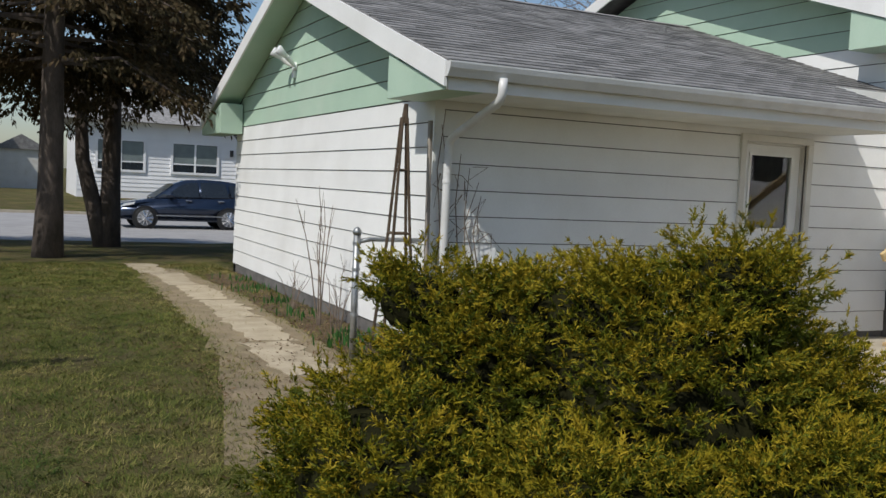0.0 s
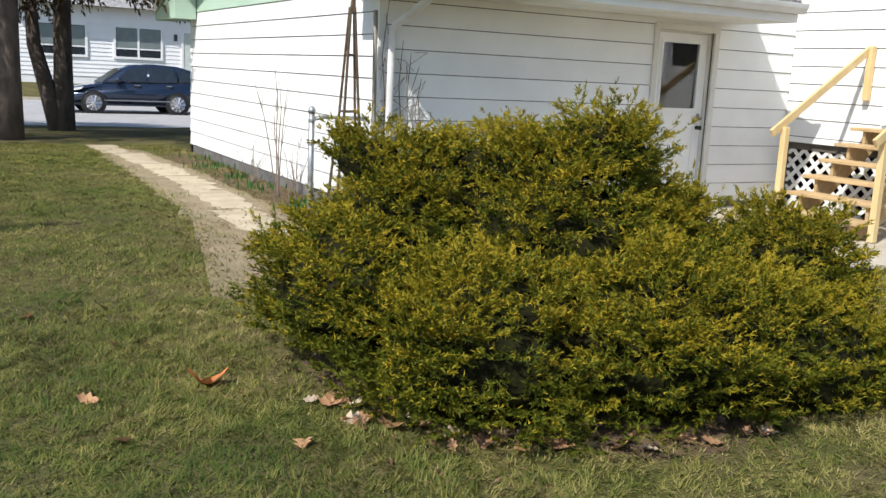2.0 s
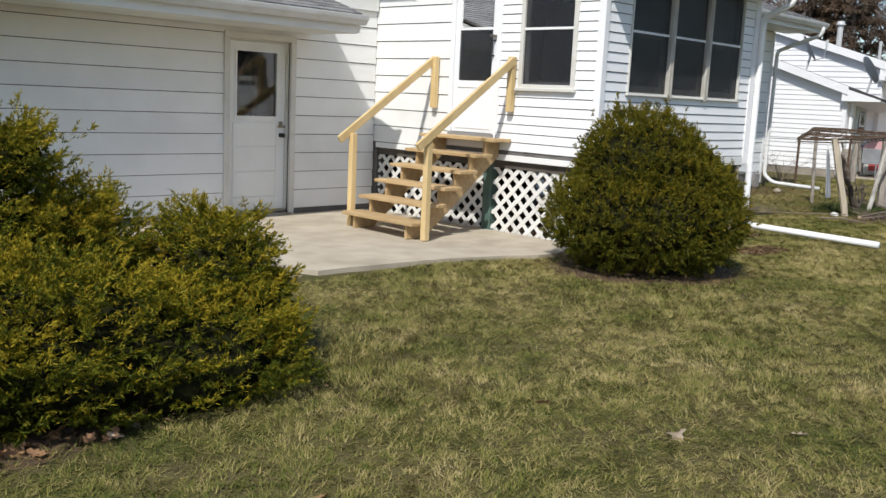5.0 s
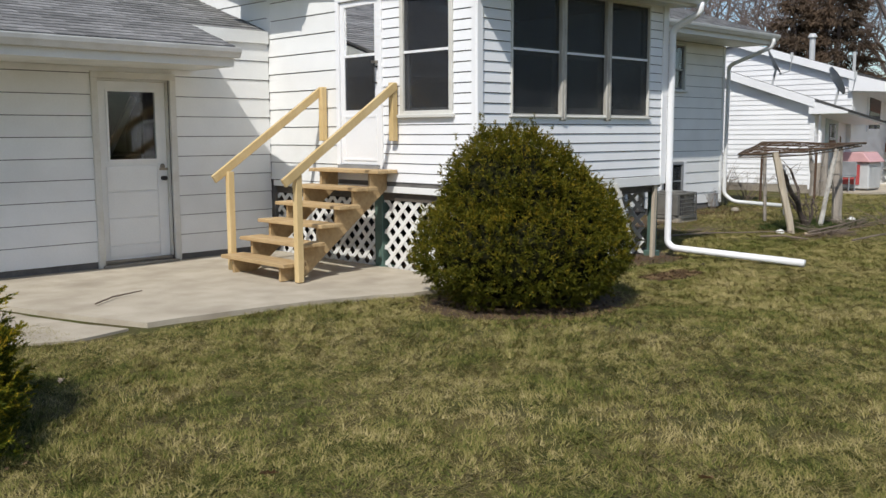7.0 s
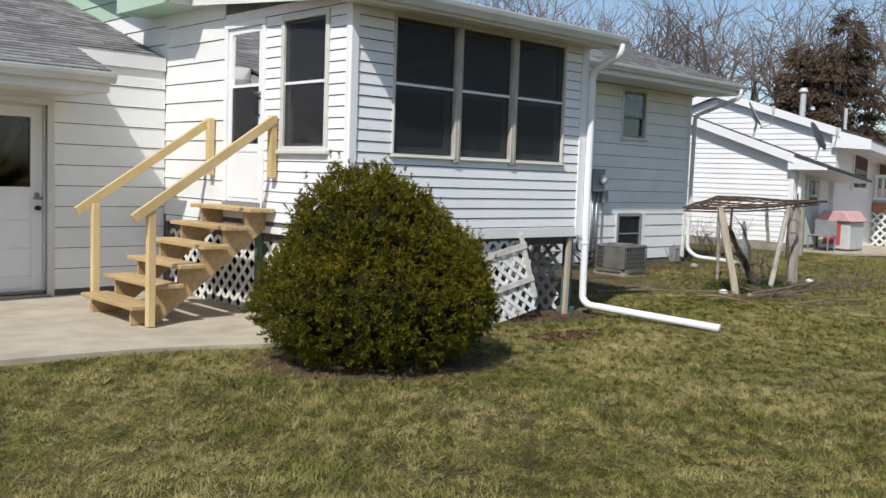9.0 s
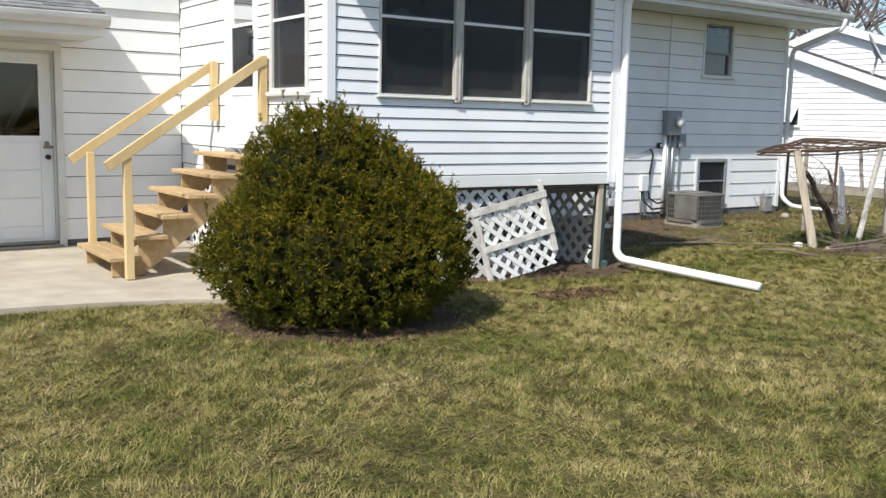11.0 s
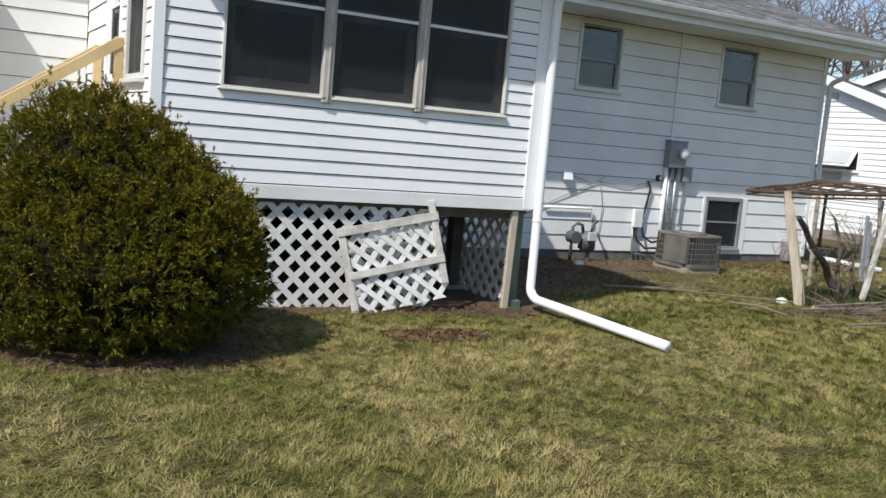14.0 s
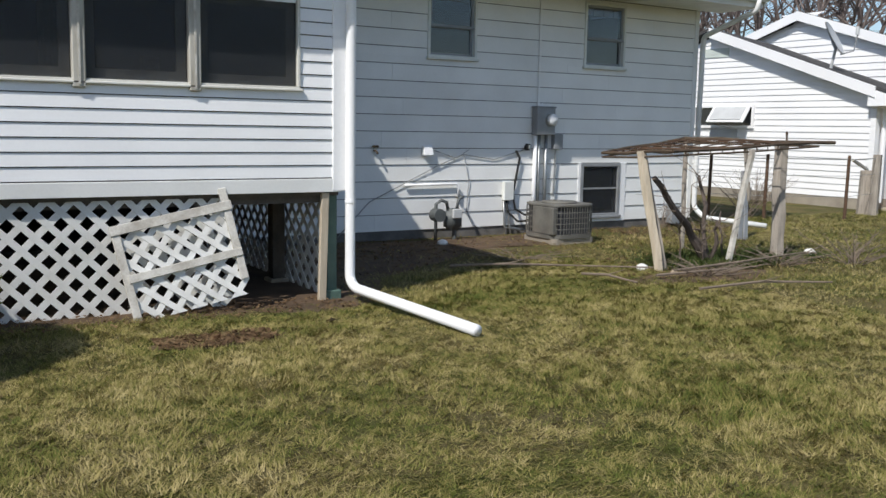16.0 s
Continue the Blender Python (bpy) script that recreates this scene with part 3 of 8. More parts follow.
def lattice(name, face, u0, u1, z0, z1, w, label, pitch=0.124, width=0.05, parent=None, cut=None):
    """Two layers of diagonal strips, each strip an object."""
    root = parent or thing(name, face.p(u0, z0), label, "lattice", "porch lattice", "structure")
    for layer, sgn in ((0, 1), (1, -1)):
        c = (u0 - (z1 - z0)) if sgn > 0 else u0
        end = u1 if sgn > 0 else u1 + (z1 - z0)
        hw = width / 2 * math.sqrt(2)
        while c < end:
            # centre line: u = c + sgn * (z - z0)
            lo, hi = z0, z1
            if sgn > 0:
                lo, hi = max(lo, z0 + (u0 - c)), min(hi, z0 + (u1 - c))
            else:
                lo, hi = max(lo, z0 + (c - u1)), min(hi, z0 + (c - u0))
            if hi - lo > 0.02:
                ua, ub = c + sgn * (lo - z0), c + sgn * (hi - z0)
                g = Geo()
                w0 = w + layer * 0.0065
                g.prism([face.p(ua - hw, lo, w0), face.p(ua + hw, lo, w0), face.p(ub + hw, hi, w0), face.p(ub - hw, hi, w0)], face.n * 0.006)
                part("slat", g, LATT, root)
            c += pitch * math.sqrt(2)
    return root


# ---- ground ----
def smooth01(a, b, v):
    t = max(0.0, min(1.0, (v - a) / (b - a)))
    return t * t * (3 - 2 * t)


def ground_z(x, y):
    z = -0.34 * smooth01(17, 27, y) + 0.46 * smooth01(40, 50, y) - 0.04 * smooth01(9, 15, x) * (1 - smooth01(17, 20, y))
    z += 0.02 * noise.noise((x * 0.6, y * 0.6, 0)) * (1 - smooth01(24, 27, y)) + 0.25 * smooth01(60, 200, abs(x) + abs(y)) * noise.noise((x * 0.01, y * 0.01, 3))
    return z - 0.012


def make_ground():
    xs = sorted({-3000, -1200, -500, -200, -90, -50, -30, -20, -14, *[round(-10 + 0.5 * i, 2) for i in range(0, 101)], 46, 55, 70, 90, 140, 250, 500, 1200, 3000})
    ys = sorted({-3000, -1200, -500, -200, -90, -50, -30, -20, -14, *[round(-10 + 0.5 * i, 2) for i in range(0, 81)], *range(31, 56), 60, 70, 85, 110, 160, 250, 500, 1200, 3000})
    g = Geo()
    g.v = [(x, y, ground_z(x, y)) for y in ys for x in xs]
    n = len(xs)
    g.f = [(j * n + i, j * n + i + 1, (j + 1) * n + i + 1, (j + 1) * n + i) for j in range(len(ys) - 1) for i in range(n - 1)]
    return setting("ground", g, LAWN, "patchy early spring lawn of green and straw-coloured grass", 0, True)


make_ground()


def blob(cx, cy, rx, ry, seed, n=40, rot=0.0, jag=0.18):
    """An uneven outline round a middle."""
    out = []
    for k in range(n):
        a = 2 * math.pi * k / n
        r = 1 + jag * (noise.noise((math.cos(a) * 1.7 + seed, math.sin(a) * 1.7, seed * 3.1)) + 0.5 * noise.noise((math.cos(a) * 5, math.sin(a) * 5 + seed, 1)))
        x, y = rx * r * math.cos(a), ry * r * math.sin(a)
        out.append((cx + x * math.cos(rot) - y * math.sin(rot), cy + x * math.sin(rot) + y * math.cos(rot)))
    return out


def sheet(name, outline, lift, material, label, thick=0.0, kind="structure"):
    """A patch that lies on the ground; with thickness it is a slab."""
    g = Geo()
    cx = sum(p[0] for p in outline) / len(outline)
    cy = sum(p[1] for p in outline) / len(outline)
    n = len(outline)
    rings = 6
    for r in range(1, rings + 1):
        for x, y in outline:
            f = r / rings
            px, py = cx + (x - cx) * f, cy + (y - cy) * f
            edge = 0 if thick else -0.02 * smooth01(0.8, 1.0, f)
            g.v.append((px, py, ground_z(px, py) + lift + edge))
    g.v.append((cx, cy, ground_z(cx, cy) + lift))
    c = len(g.v) - 1
    for i in range(n):
        g.f.append((c, i, (i + 1) % n))
        for r in range(rings - 1):
            g.f.append((r * n + i, (r + 1) * n + i, (r + 1) * n + (i + 1) % n, r * n + (i + 1) % n))
    if thick:
        o = len(g.v)
        for x, y in outline:
            g.v.append((x, y, ground_z(x, y) + lift - thick))
        for i in range(n):
            g.f.append(((rings - 1) * n + i, o + i, o + (i + 1) % n, (rings - 1) * n + (i + 1) % n))
    return tagged(part(name, g, material), label, "", "", kind)

# ---- paved ground, road and bare patches ----
patio_edge = [(10.06, 7.33), (6.2, 7.33), (6.15, 5.9), (6.55, 4.62), (6.75, 4.18), (7.5, 4.06), (8.1, 3.98), (8.8, 3.86), (9.15, 3.72), (9.7, 3.72), (10.06, 3.9)]


def dense(poly, step=0.25, jig=0.02):
    out = []
    for (a, b), (c, d) in zip(poly, poly[1:] + poly[:1]):
        n = max(1, int(math.hypot(c - a, d - b) / step))
        for k in range(n):
            t = k / n
            out.append((a + (c - a) * t + random.uniform(-jig, jig), b + (d - b) * t + random.uniform(-jig, jig)))
    return out


sheet("patio", dense(patio_edge), 0.045, CONCRETE, "worn pale concrete patio slab with uneven edge", 0.12)
sheet("patio_piece", dense([(6.05, 5.8), (5.2, 5.9), (5.3, 4.5), (6.1, 4.05), (6.6, 4.2), (6.42, 4.6)], 0.2), 0.02, CONCRETE, "cracked piece of concrete beside the patio", 0.1)
sheet("path_soil", dense([(2.05, 4.3), (2.25, 5.2), (2.62, 7.4), (2.72, 9.5), (2.78, 12), (2.85, 15.6), (3.6, 15.6), (3.9, 12), (3.8, 8.2), (3.6, 6.0), (2.7, 4.3)], 0.2, 0.10), 0.012, DIRT, "trodden dry bare soil beside the garden path")
for k, (px, py, sx, sy) in enumerate(((3.22, 7.6, 0.46, 0.75), (3.30, 9.1, 0.44, 0.72), (3.35, 10.6, 0.44, 0.72), (3.34, 12.1, 0.42, 0.72), (3.25, 13.6, 0.42, 0.74), (3.08, 15.1, 0.45, 0.72))):
    tagged(sheet("paving_slab", dense([(px - sx / 2, py - sy), (px + sx / 2, py - sy), (px + sx / 2, py + sy), (px - sx / 2, py + sy)], 0.14, 0.055), 0.019, SANDY,
                 "sandy concrete path slab half sunk in soil", 0.06), category="slab", group="garden path slabs")
sheet("flower_bed", dense([(3.75, 6.9), (3.72, 10), (3.74, 14.6), (4.34, 14.6), (4.34, 7.3)], 0.4, 0.05), 0.016, SOIL, "narrow soil bed along the garage wall")
sheet("bush_soil", blob(3.55, 3.15, 1.55, 1.48, 4), 0.014, SOIL, "brown litter under the spreading juniper")
sheet("yew_soil", blob(9.70, 2.85, 0.98, 0.95, 6), 0.014, SOIL, "bare soil ring under the round bush")
sheet("porch_soil", dense([(10.1, 3.5), (12.4, 3.35), (13.0, 3.2), (13.7, 3.4), (14.3, 4.6), (16.2, 5.9), (18.3, 6.1), (18.6, 7.25), (10.1, 7.25)], 0.4, 0.08), 0.014, SOIL, "damp dark bare soil under the porch and beside the wall")
sheet("bare_patch", blob(12.0, 2.72, 0.46, 0.18, 13), 0.012, SOIL, "small bare brown patch of soil in the lawn")
sheet("arbor_soil", blob(17.3, 3.35, 1.0, 0.35, 9), 0.012, SOIL, "twiggy brown soil under the old arbor")
setting("road", Geo().box(-400, 400, 24.5, 40.0, -0.6, -0.325), ASPHALT, "pale grey sun-bleached street")
setting("kerb", Geo().box(-400, 400, 40.0, 40.25, -0.6, -0.22), CONCRETE, "low concrete kerb along the street")

# ---- garage ----
GX, GY, GD, SX, PY, PX, HY, HX = 4.35, 7.33, 14.75, 10.06, 3.76, 13.40, 7.27, 21.15
GR = (GY + GD) / 2
SL = 0.33
F_gf = Face((GX, GY, 0), (1, 0, 0), (0, -1, 0))
F_gg = Face((GX, GY, 0), (0, 1, 0), (-1, 0, 0))
E_Y, E_Z = 6.38, 2.45
ridge_z = E_Z + (GR - E_Y) * SL
wall_top = E_Z + (GY - E_Y) * SL - 0.14
door_hole = (7.83 - GX, 8.68 - GX, 0.05, 2.11)
w_gf = wall("wall_garage_back", F_gf, 0, SX - GX - 0.02, -0.1, wall_top, [door_hole], GAPSHADOW, 0.14, "white painted lap siding wall of the garage")
siding(w_gf, F_gf, 0.05, SX - GX - 0.02, 0.10, wall_top - 0.01, 0.222, [(door_hole[0] - 0.074, door_hole[1] + 0.074, -1, door_hole[3] + 0.074)], WHITE)
w_gg = wall("wall_garage_gable", F_gg, 0.141, GD - GY, -0.1, 2.44, [], GAPSHADOW, 0.14, "white lap siding garage gable wall with mint green top", (GR - GY, ridge_z - 0.16))
siding(w_gg, F_gg, 0.0, GD - GY, 0.13, 2.26, 0.213, [], WHITE)
siding(w_gg, F_gg, 0.0, GD - GY, 2.262, ridge_z - 0.17, 0.213, [], GREEN, slope=(GR - GY, ridge_z - 0.17, SL))
setting("foundation_garage", Geo().box(GX + 0.02, SX, GY + 0.02, GY + 0.2, -0.3, 0.1).box(GX + 0.02, GX + 0.2, GY + 0.2, GD, -0.3, 0.13), FOUND, "stained block foundation of the garage")
setting("wall_garage_far", Geo().box(GX, SX, GD - 0.14, GD, -0.1, wall_top), WHITE, "plain far wall of the garage")
setting("floor_garage", Geo().box(GX + 0.2, SX, GY + 0.2, GD - 0.14, -0.05, 0.03), CONCRETE, "concrete garage floor")
setting("trim_garage_corner", Geo().box(GX - 0.022, GX + 0.07, GY - 0.024, GY - 0.002, 0.1, wall_top).box(GX - 0.022, GX - 0.002, GY - 0.002, GY + 0.07, 0.13, 2.26), WHITE, "white painted corner board")
RX0 = 3.98
rf = roof_slab("roof_garage", [(RX0, E_Y, E_Z), (8.97, E_Y, E_Z), (8.97, GY - 0.02, E_Z + (GY - 0.02 - E_Y) * SL), (RX0, GY - 0.02, E_Z + (GY - 0.02 - E_Y) * SL)], 0.03, SHINGLE_P, "grey asphalt shingle roof of the garage")
part("roof_deck", Geo().prism([(RX0, GY - 0.018, E_Z + (GY - 0.018 - E_Y) * SL - 0.03), (SX - 0.02, GY - 0.018, E_Z + (GY - 0.018 - E_Y) * SL - 0.03), (SX - 0.02, GR, ridge_z - 0.03), (RX0, GR, ridge_z - 0.03)], (0, 0, 0.03)), SHINGLE_P, rf)
part("roof_deck", Geo().prism([(RX0, 2 * GR - E_Y, E_Z - 0.03), (RX0, GR + 0.001, ridge_z - 0.03), (SX - 0.02, GR + 0.001, ridge_z - 0.03), (SX - 0.02, 2 * GR - E_Y, E_Z - 0.03)], (0, 0, 0.03)), SHINGLE_P, rf)
setting("fascia_garage_end", Geo().box(8.985, SX - 0.03, GY - 0.045, GY - 0.022, wall_top - 0.02, wall_top + 0.13), WHITE, "white trim board under the short roof edge")
# overhang: soffit, fascia, rake boards, boxed return
setting("soffit_garage", Geo().box(RX0 + 0.03, 8.95, E_Y + 0.03, GY - 0.026, 2.235, 2.25), SOFFIT, "pale painted soffit under the garage eave")
setting("fascia_garage", Geo().box(RX0 + 0.02, 8.97, E_Y + 0.005, E_Y + 0.03, 2.23, 2.41), WHITE, "white fascia board along the garage eave")
setting("fascia_garage_side", Geo().prism([(8.95, E_Y + 0.031, 2.23), (8.95, GY - 0.03, 2.23), (8.95, GY - 0.03, 2.69), (8.95, E_Y + 0.031, 2.41)], (0.02, 0, 0)), WHITE, "white closed end of the garage eave")


def rake(name, x, ya, za, yb, zb, material, label, depth=0.19, thick=0.025):
    return setting(name, Geo().prism([(x, ya, za - depth), (x, yb, zb - depth), (x, yb, zb), (x, ya, za)], (thick, 0, 0)), material, label)


rake("trim_rake_near", RX0 - 0.027, E_Y - 0.02, E_Z - 0.012, GR, ridge_z - 0.005, WHITE, "white rake board of the garage roof")
rake("trim_rake_far", RX0 - 0.027, 2 * GR - E_Y + 0.02, E_Z - 0.012, GR + 0.001, ridge_z - 0.005, WHITE, "white rake board of the garage roof")
setting("soffit_rake_near", Geo().prism([(RX0, GY, 2.25 + 0.31 - 0.02), (GX - 0.02, GY, 2.25 + 0.31 - 0.02), (GX - 0.02, GR, ridge_z - 0.18), (RX0, GR, ridge_z - 0.18)], (0, 0, 0.015)), GREEN, "mint green underside of the garage gable overhang")
setting("soffit_rake_far", Geo().prism([(RX0, 2 * GR - E_Y, E_Z - 0.19), (RX0, GR + 0.001, ridge_z - 0.18), (GX - 0.02, GR + 0.001, ridge_z - 0.18), (GX - 0.02, 2 * GR - E_Y, E_Z - 0.19)], (0, 0, 0.015)), GREEN, "mint green underside of the garage gable overhang")
setting("eave_return_near", Geo().prism([(RX0, E_Y + 0.04, 2.228), (RX0, GY + 0.22, 2.228), (RX0, GY + 0.22, 2.61), (RX0, GY, 2.54), (RX0, E_Y + 0.04, 2.26)], (GX - 0.03 - RX0, 0, 0)), GREEN, "mint green boxed end of the garage eave", 0.004)
setting("eave_return_far", Geo().prism([(RX0, 2 * GR - E_Y, 2.15), (RX0, GD - 0.45, 2.15), (RX0, GD - 0.45, 2.60), (RX0, GD, 2.50), (RX0, 2 * GR - E_Y, 2.26)], (GX - 0.03 - RX0, 0, 0)), GREEN, "mint green boxed end of the garage eave", 0.004)
gutter("gutter_garage", RX0 - 0.02, 9.0, E_Y - 0.002, 2.43, "weathered white gutter along the garage eave")


def downspout(name, pts, label, r=0.032, material=None):
    t = thing(name, (pts[-1][0], pts[-1][1], 0), label, "downspout")
    out = [Vector(pts[0])]
    for a, b, c in zip(pts, pts[1:], pts[2:]):
        a, b, c = Vector(a), Vector(b), Vector(c)
        d = min(0.09, (b - a).length / 2.1, (c - b).length / 2.1)
        p, q = b + (a - b).normalized() * d, b + (c - b).normalized() * d
        out += [p * (1 - s) ** 2 + b * 2 * s * (1 - s) + q * s * s for s in (0, 0.25, 0.5, 0.75, 1)]
    out.append(Vector(pts[-1]))
    part("pipe", Geo().tube(out, r, 12), material or METALW, t, "", 0, True)
    long = max(zip(pts, pts[1:]), key=lambda s: (Vector(s[1]) - Vector(s[0])).length)
    for f in (0.2, 0.75):
        p = Vector(long[0]).lerp(Vector(long[1]), f)
        d = (Vector(long[1]) - Vector(long[0])).normalized()
        part("pipe_strap", Geo().tube([p - d * 0.012, p + d * 0.012], r * 1.13, 12), material or METALW, t)
    return t


downspout("downspout", [(4.42, 6.30, 2.34), (4.42, 6.30, 2.18), (4.44, 7.24, 1.90), (4.44, 7.26, 0.12), (4.40, 7.1, 0.06)], "dented white downspout at the garage corner", 0.036)

# garage service door, set back in its casing
F_d = Face((GX, GY, 0), (1, 0, 0), (0, -1, 0))
gd = tagged(part("door_1", ring(F_d, Geo(), door_hole[0] - 0.075, door_hole[1] + 0.075, 0.05 - 0.075, 2.11 + 0.075, 0.075, -0.02, 0.035), CREAM, None, "", 0.005),
            "cream painted door casing with closed half-glazed garage door", "door", "", "structure")
part("doorstop", ring(F_d, Geo(), door_hole[0], door_hole[1], 0.05, 2.11, 0.02, -0.14, -0.02), CREAM, gd)
leaf = Geo()
a, b = door_hole[0] + 0.022, door_hole[1] - 0.022
for u0, u1, z0, z1 in ((a, b, 0.09, 1.22), (a, b, 1.98, 2.088), (a, a + 0.12, 1.22, 1.98), (b - 0.12, b, 1.22, 1.98)):
    F_d.slab(leaf, u0, u1, z0, z1, -0.105, -0.065)
dl = part("door_leaf", leaf, WHITE, gd)
for z0, z1 in ((0.13, 0.255), (0.265, 0.56), (0.57, 0.86), (0.87, 1.15)):
    part("door_panel", F_d.slab(Geo(), a + 0.075, b - 0.13, z0, z1, -0.066, -0.056), WHITE, dl, "", 0.004)
part("lock_stile", F_d.slab(Geo(), b - 0.122, b - 0.004, 0.10, 1.18, -0.066, -0.058), WHITE, dl, "", 0.003)
part("glazing_bead", ring(F_d, Geo(), a + 0.10, b - 0.10, 1.20, 2.0, 0.025, -0.066, -0.052), WHITE, dl)
pane(F_d, "pane", a + 0.12, b - 0.12, 1.22, 1.98, -0.08, dl)
part("doorknob", Geo().tube([F_d.p(b - 0.06, 1.0, -0.066), F_d.p(b - 0.06, 1.0, -0.03), F_d.p(b - 0.06, 1.0, -0.025), F_d.p(b - 0.06, 1.0, 0.005), F_d.p(b - 0.06, 1.0, 0.012)], [0.03, 0.012, 0.024, 0.028, 0.014], 14), BLACK, dl, "black round doorknob", 0, True)
part("deadbolt", Geo().tube([F_d.p(b - 0.06, 1.14, -0.066), F_d.p(b - 0.06, 1.14, -0.05), F_d.p(b - 0.06, 1.14, -0.045)], [0.03, 0.028, 0.018], 14), BRASS, dl, "dull metal deadbolt", 0, True)
part("hasp", F_d.slab(Geo(), b - 0.10, b + 0.03, 1.09, 1.12, -0.062, -0.045), BRASS, dl)
part("threshold", F_d.slab(Geo(), door_hole[0] - 0.03, door_hole[1] + 0.03, 0.02, 0.06, -0.14, 0.07), FOUND, gd, "", 0.006)
# junk behind the glass, seen as a dark slanting shape
t = thing("storage_shelf", (8.2, 8.6, 0.03), "dark slanted lumber and shelf inside the garage", "shelf")
part("shelf_board", Geo().box(7.7, 8.9, 8.4, 8.8, 1.25, 1.29), DARKWOOD, t)
part("shelf_board", Geo().box(7.7, 8.9, 8.4, 8.8, 0.6, 0.64), DARKWOOD, t)
for x in (7.72, 8.85):
    part("upright", Geo().box(x, x + 0.04, 8.4, 8.8, 0.03, 1.9), DARKWOOD, t)
part("plank", Geo().tube([(7.75, 8.35, 0.03), (8.75, 8.35, 1.95)], 0.05, 4), GREYWOOD, t)

# floodlight on the gable
fl = thing("flood_light", (GX - 0.02, 11.6, 2.92), "white twin floodlight on the green gable", "lamp")
part("base_plate", Geo().tube([(GX - 0.012, 11.6, 2.92), (GX - 0.045, 11.6, 2.92)], [0.06, 0.055], 16), WHITE, fl)
for dy in (-0.10, 0.10):
    part("lamp_holder", Geo().tube([(GX - 0.04, 11.6 + dy * 0.3, 2.93), (GX - 0.10, 11.6 + dy * 0.8, 2.97), (GX - 0.16, 11.6 + dy, 3.02)], [0.02, 0.03, 0.035], 10), WHITE, fl)
    part("bulb", Geo().tube([(GX - 0.16, 11.6 + dy, 3.02), (GX - 0.22, 11.6 + dy * 1.1, 3.06), (GX - 0.28, 11.6 + dy * 1.15, 3.10), (GX - 0.29, 11.6 + dy * 1.16, 3.105)], [0.028, 0.045, 0.062, 0.045], 16), LAMPGLASS, fl, "", 0, True)
part("wire_knob", Geo().box(GX - 0.05, GX - 0.01, 11.57, 11.63, 2.78, 2.86), WHITE, fl)

# ---- house ----
HE_Y, HE_Z = 6.42, 3.47
HR = 11.3
h_ridge = HE_Z + (HR - HE_Y) * SL
HFAR = 2 * HR - HY
F_hb = Face((PX, HY, 0), (1, 0, 0), (0, -1, 0))
U = HX - PX
w1 = (16.28 - PX, 17.04 - PX, 2.29, 3.21)
w2 = (18.88 - PX, 19.66 - PX, 2.29, 3.21)
wb = (18.90 - PX, 19.66 - PX, 0.13, 0.92)
wh = wall("wall_house_back", F_hb, 0, U, -0.1, 3.27, [w1, w2, wb], GAPSHADOW, 0.16, "pale grey-white lap siding back wall of the house")
pad = [(h[0] + 0.002, h[1] - 0.002, h[2] + 0.002, h[3] - 0.002) for h in (w1, w2)] + [(wb[0] - 0.043, wb[1] + 0.113, 0.0, wb[3] + 0.008)]
siding(wh, F_hb, 0, U - 0.06, 0.06, 3.25, 0.2128, pad, WHITE, split=3.6)
setting("foundation_house", Geo().box(PX, HX - 0.02, HY + 0.02, HY + 0.2, -0.4, 0.06), FOUND, "dark foundation strip of the house")
setting("trim_house_corner", F_hb.slab(Geo(), U - 0.058, U + 0.02, 0.05, 3.25, 0.002, 0.024), WHITE, "white corner board of the house")
setting("trim_wall_seam", F_hb.slab(Geo(), 18.07 - PX, 18.105 - PX, 1.7, 3.25, 0.018, 0.03), WHITE, "narrow white seam strip on the siding")
for name, w in (("window_1", w1), ("window_2", w2)):
    sash_window(name, F_hb, w[0], w[1], w[2], w[3], 2.70, SOFFIT, GREYMETAL, "small grey-framed double-hung window reflecting blue sky", 0.04, 0.035, screen=None, glass=COATED)
    vl = thing("window_valance", F_hb.p(w[0] + 0.05, 3.05, -0.08), "short brown valance behind the window", "valance", "bedroom valances")
    for k in range(7):
        u = w[0] + 0.06 + (w[1] - w[0] - 0.12) * k / 7
        part("pleat", F_hb.slab(Geo(), u, u + (w[1] - w[0] - 0.12) / 7 - 0.004, 3.03 + 0.008 * (k % 2), 3.17, -0.10 - 0.012 * (k % 2), -0.09 - 0.012 * (k % 2)), VALANCE, vl)
# basement window with a fresh white surround
bw = sash_window("window_3", F_hb, wb[0], wb[1] - 0.0, wb[2], wb[3], 0.55, GREYMETAL, GREYMETAL, "grey basement window with white painted surround", 0.05, 0.03)
part("surround", F_hb.slab(F_hb.slab(F_hb.slab(Geo(), wb[1] + 0.004, wb[1] + 0.115, 0.06, 0.93, 0.001, 0.02), wb[0] - 0.045, wb[0] - 0.004, 0.06, 0.93, 0.001, 0.02), wb[0] - 0.004, wb[1] + 0.004, 0.06, 0.105, 0.001, 0.02), VINYL, bw)
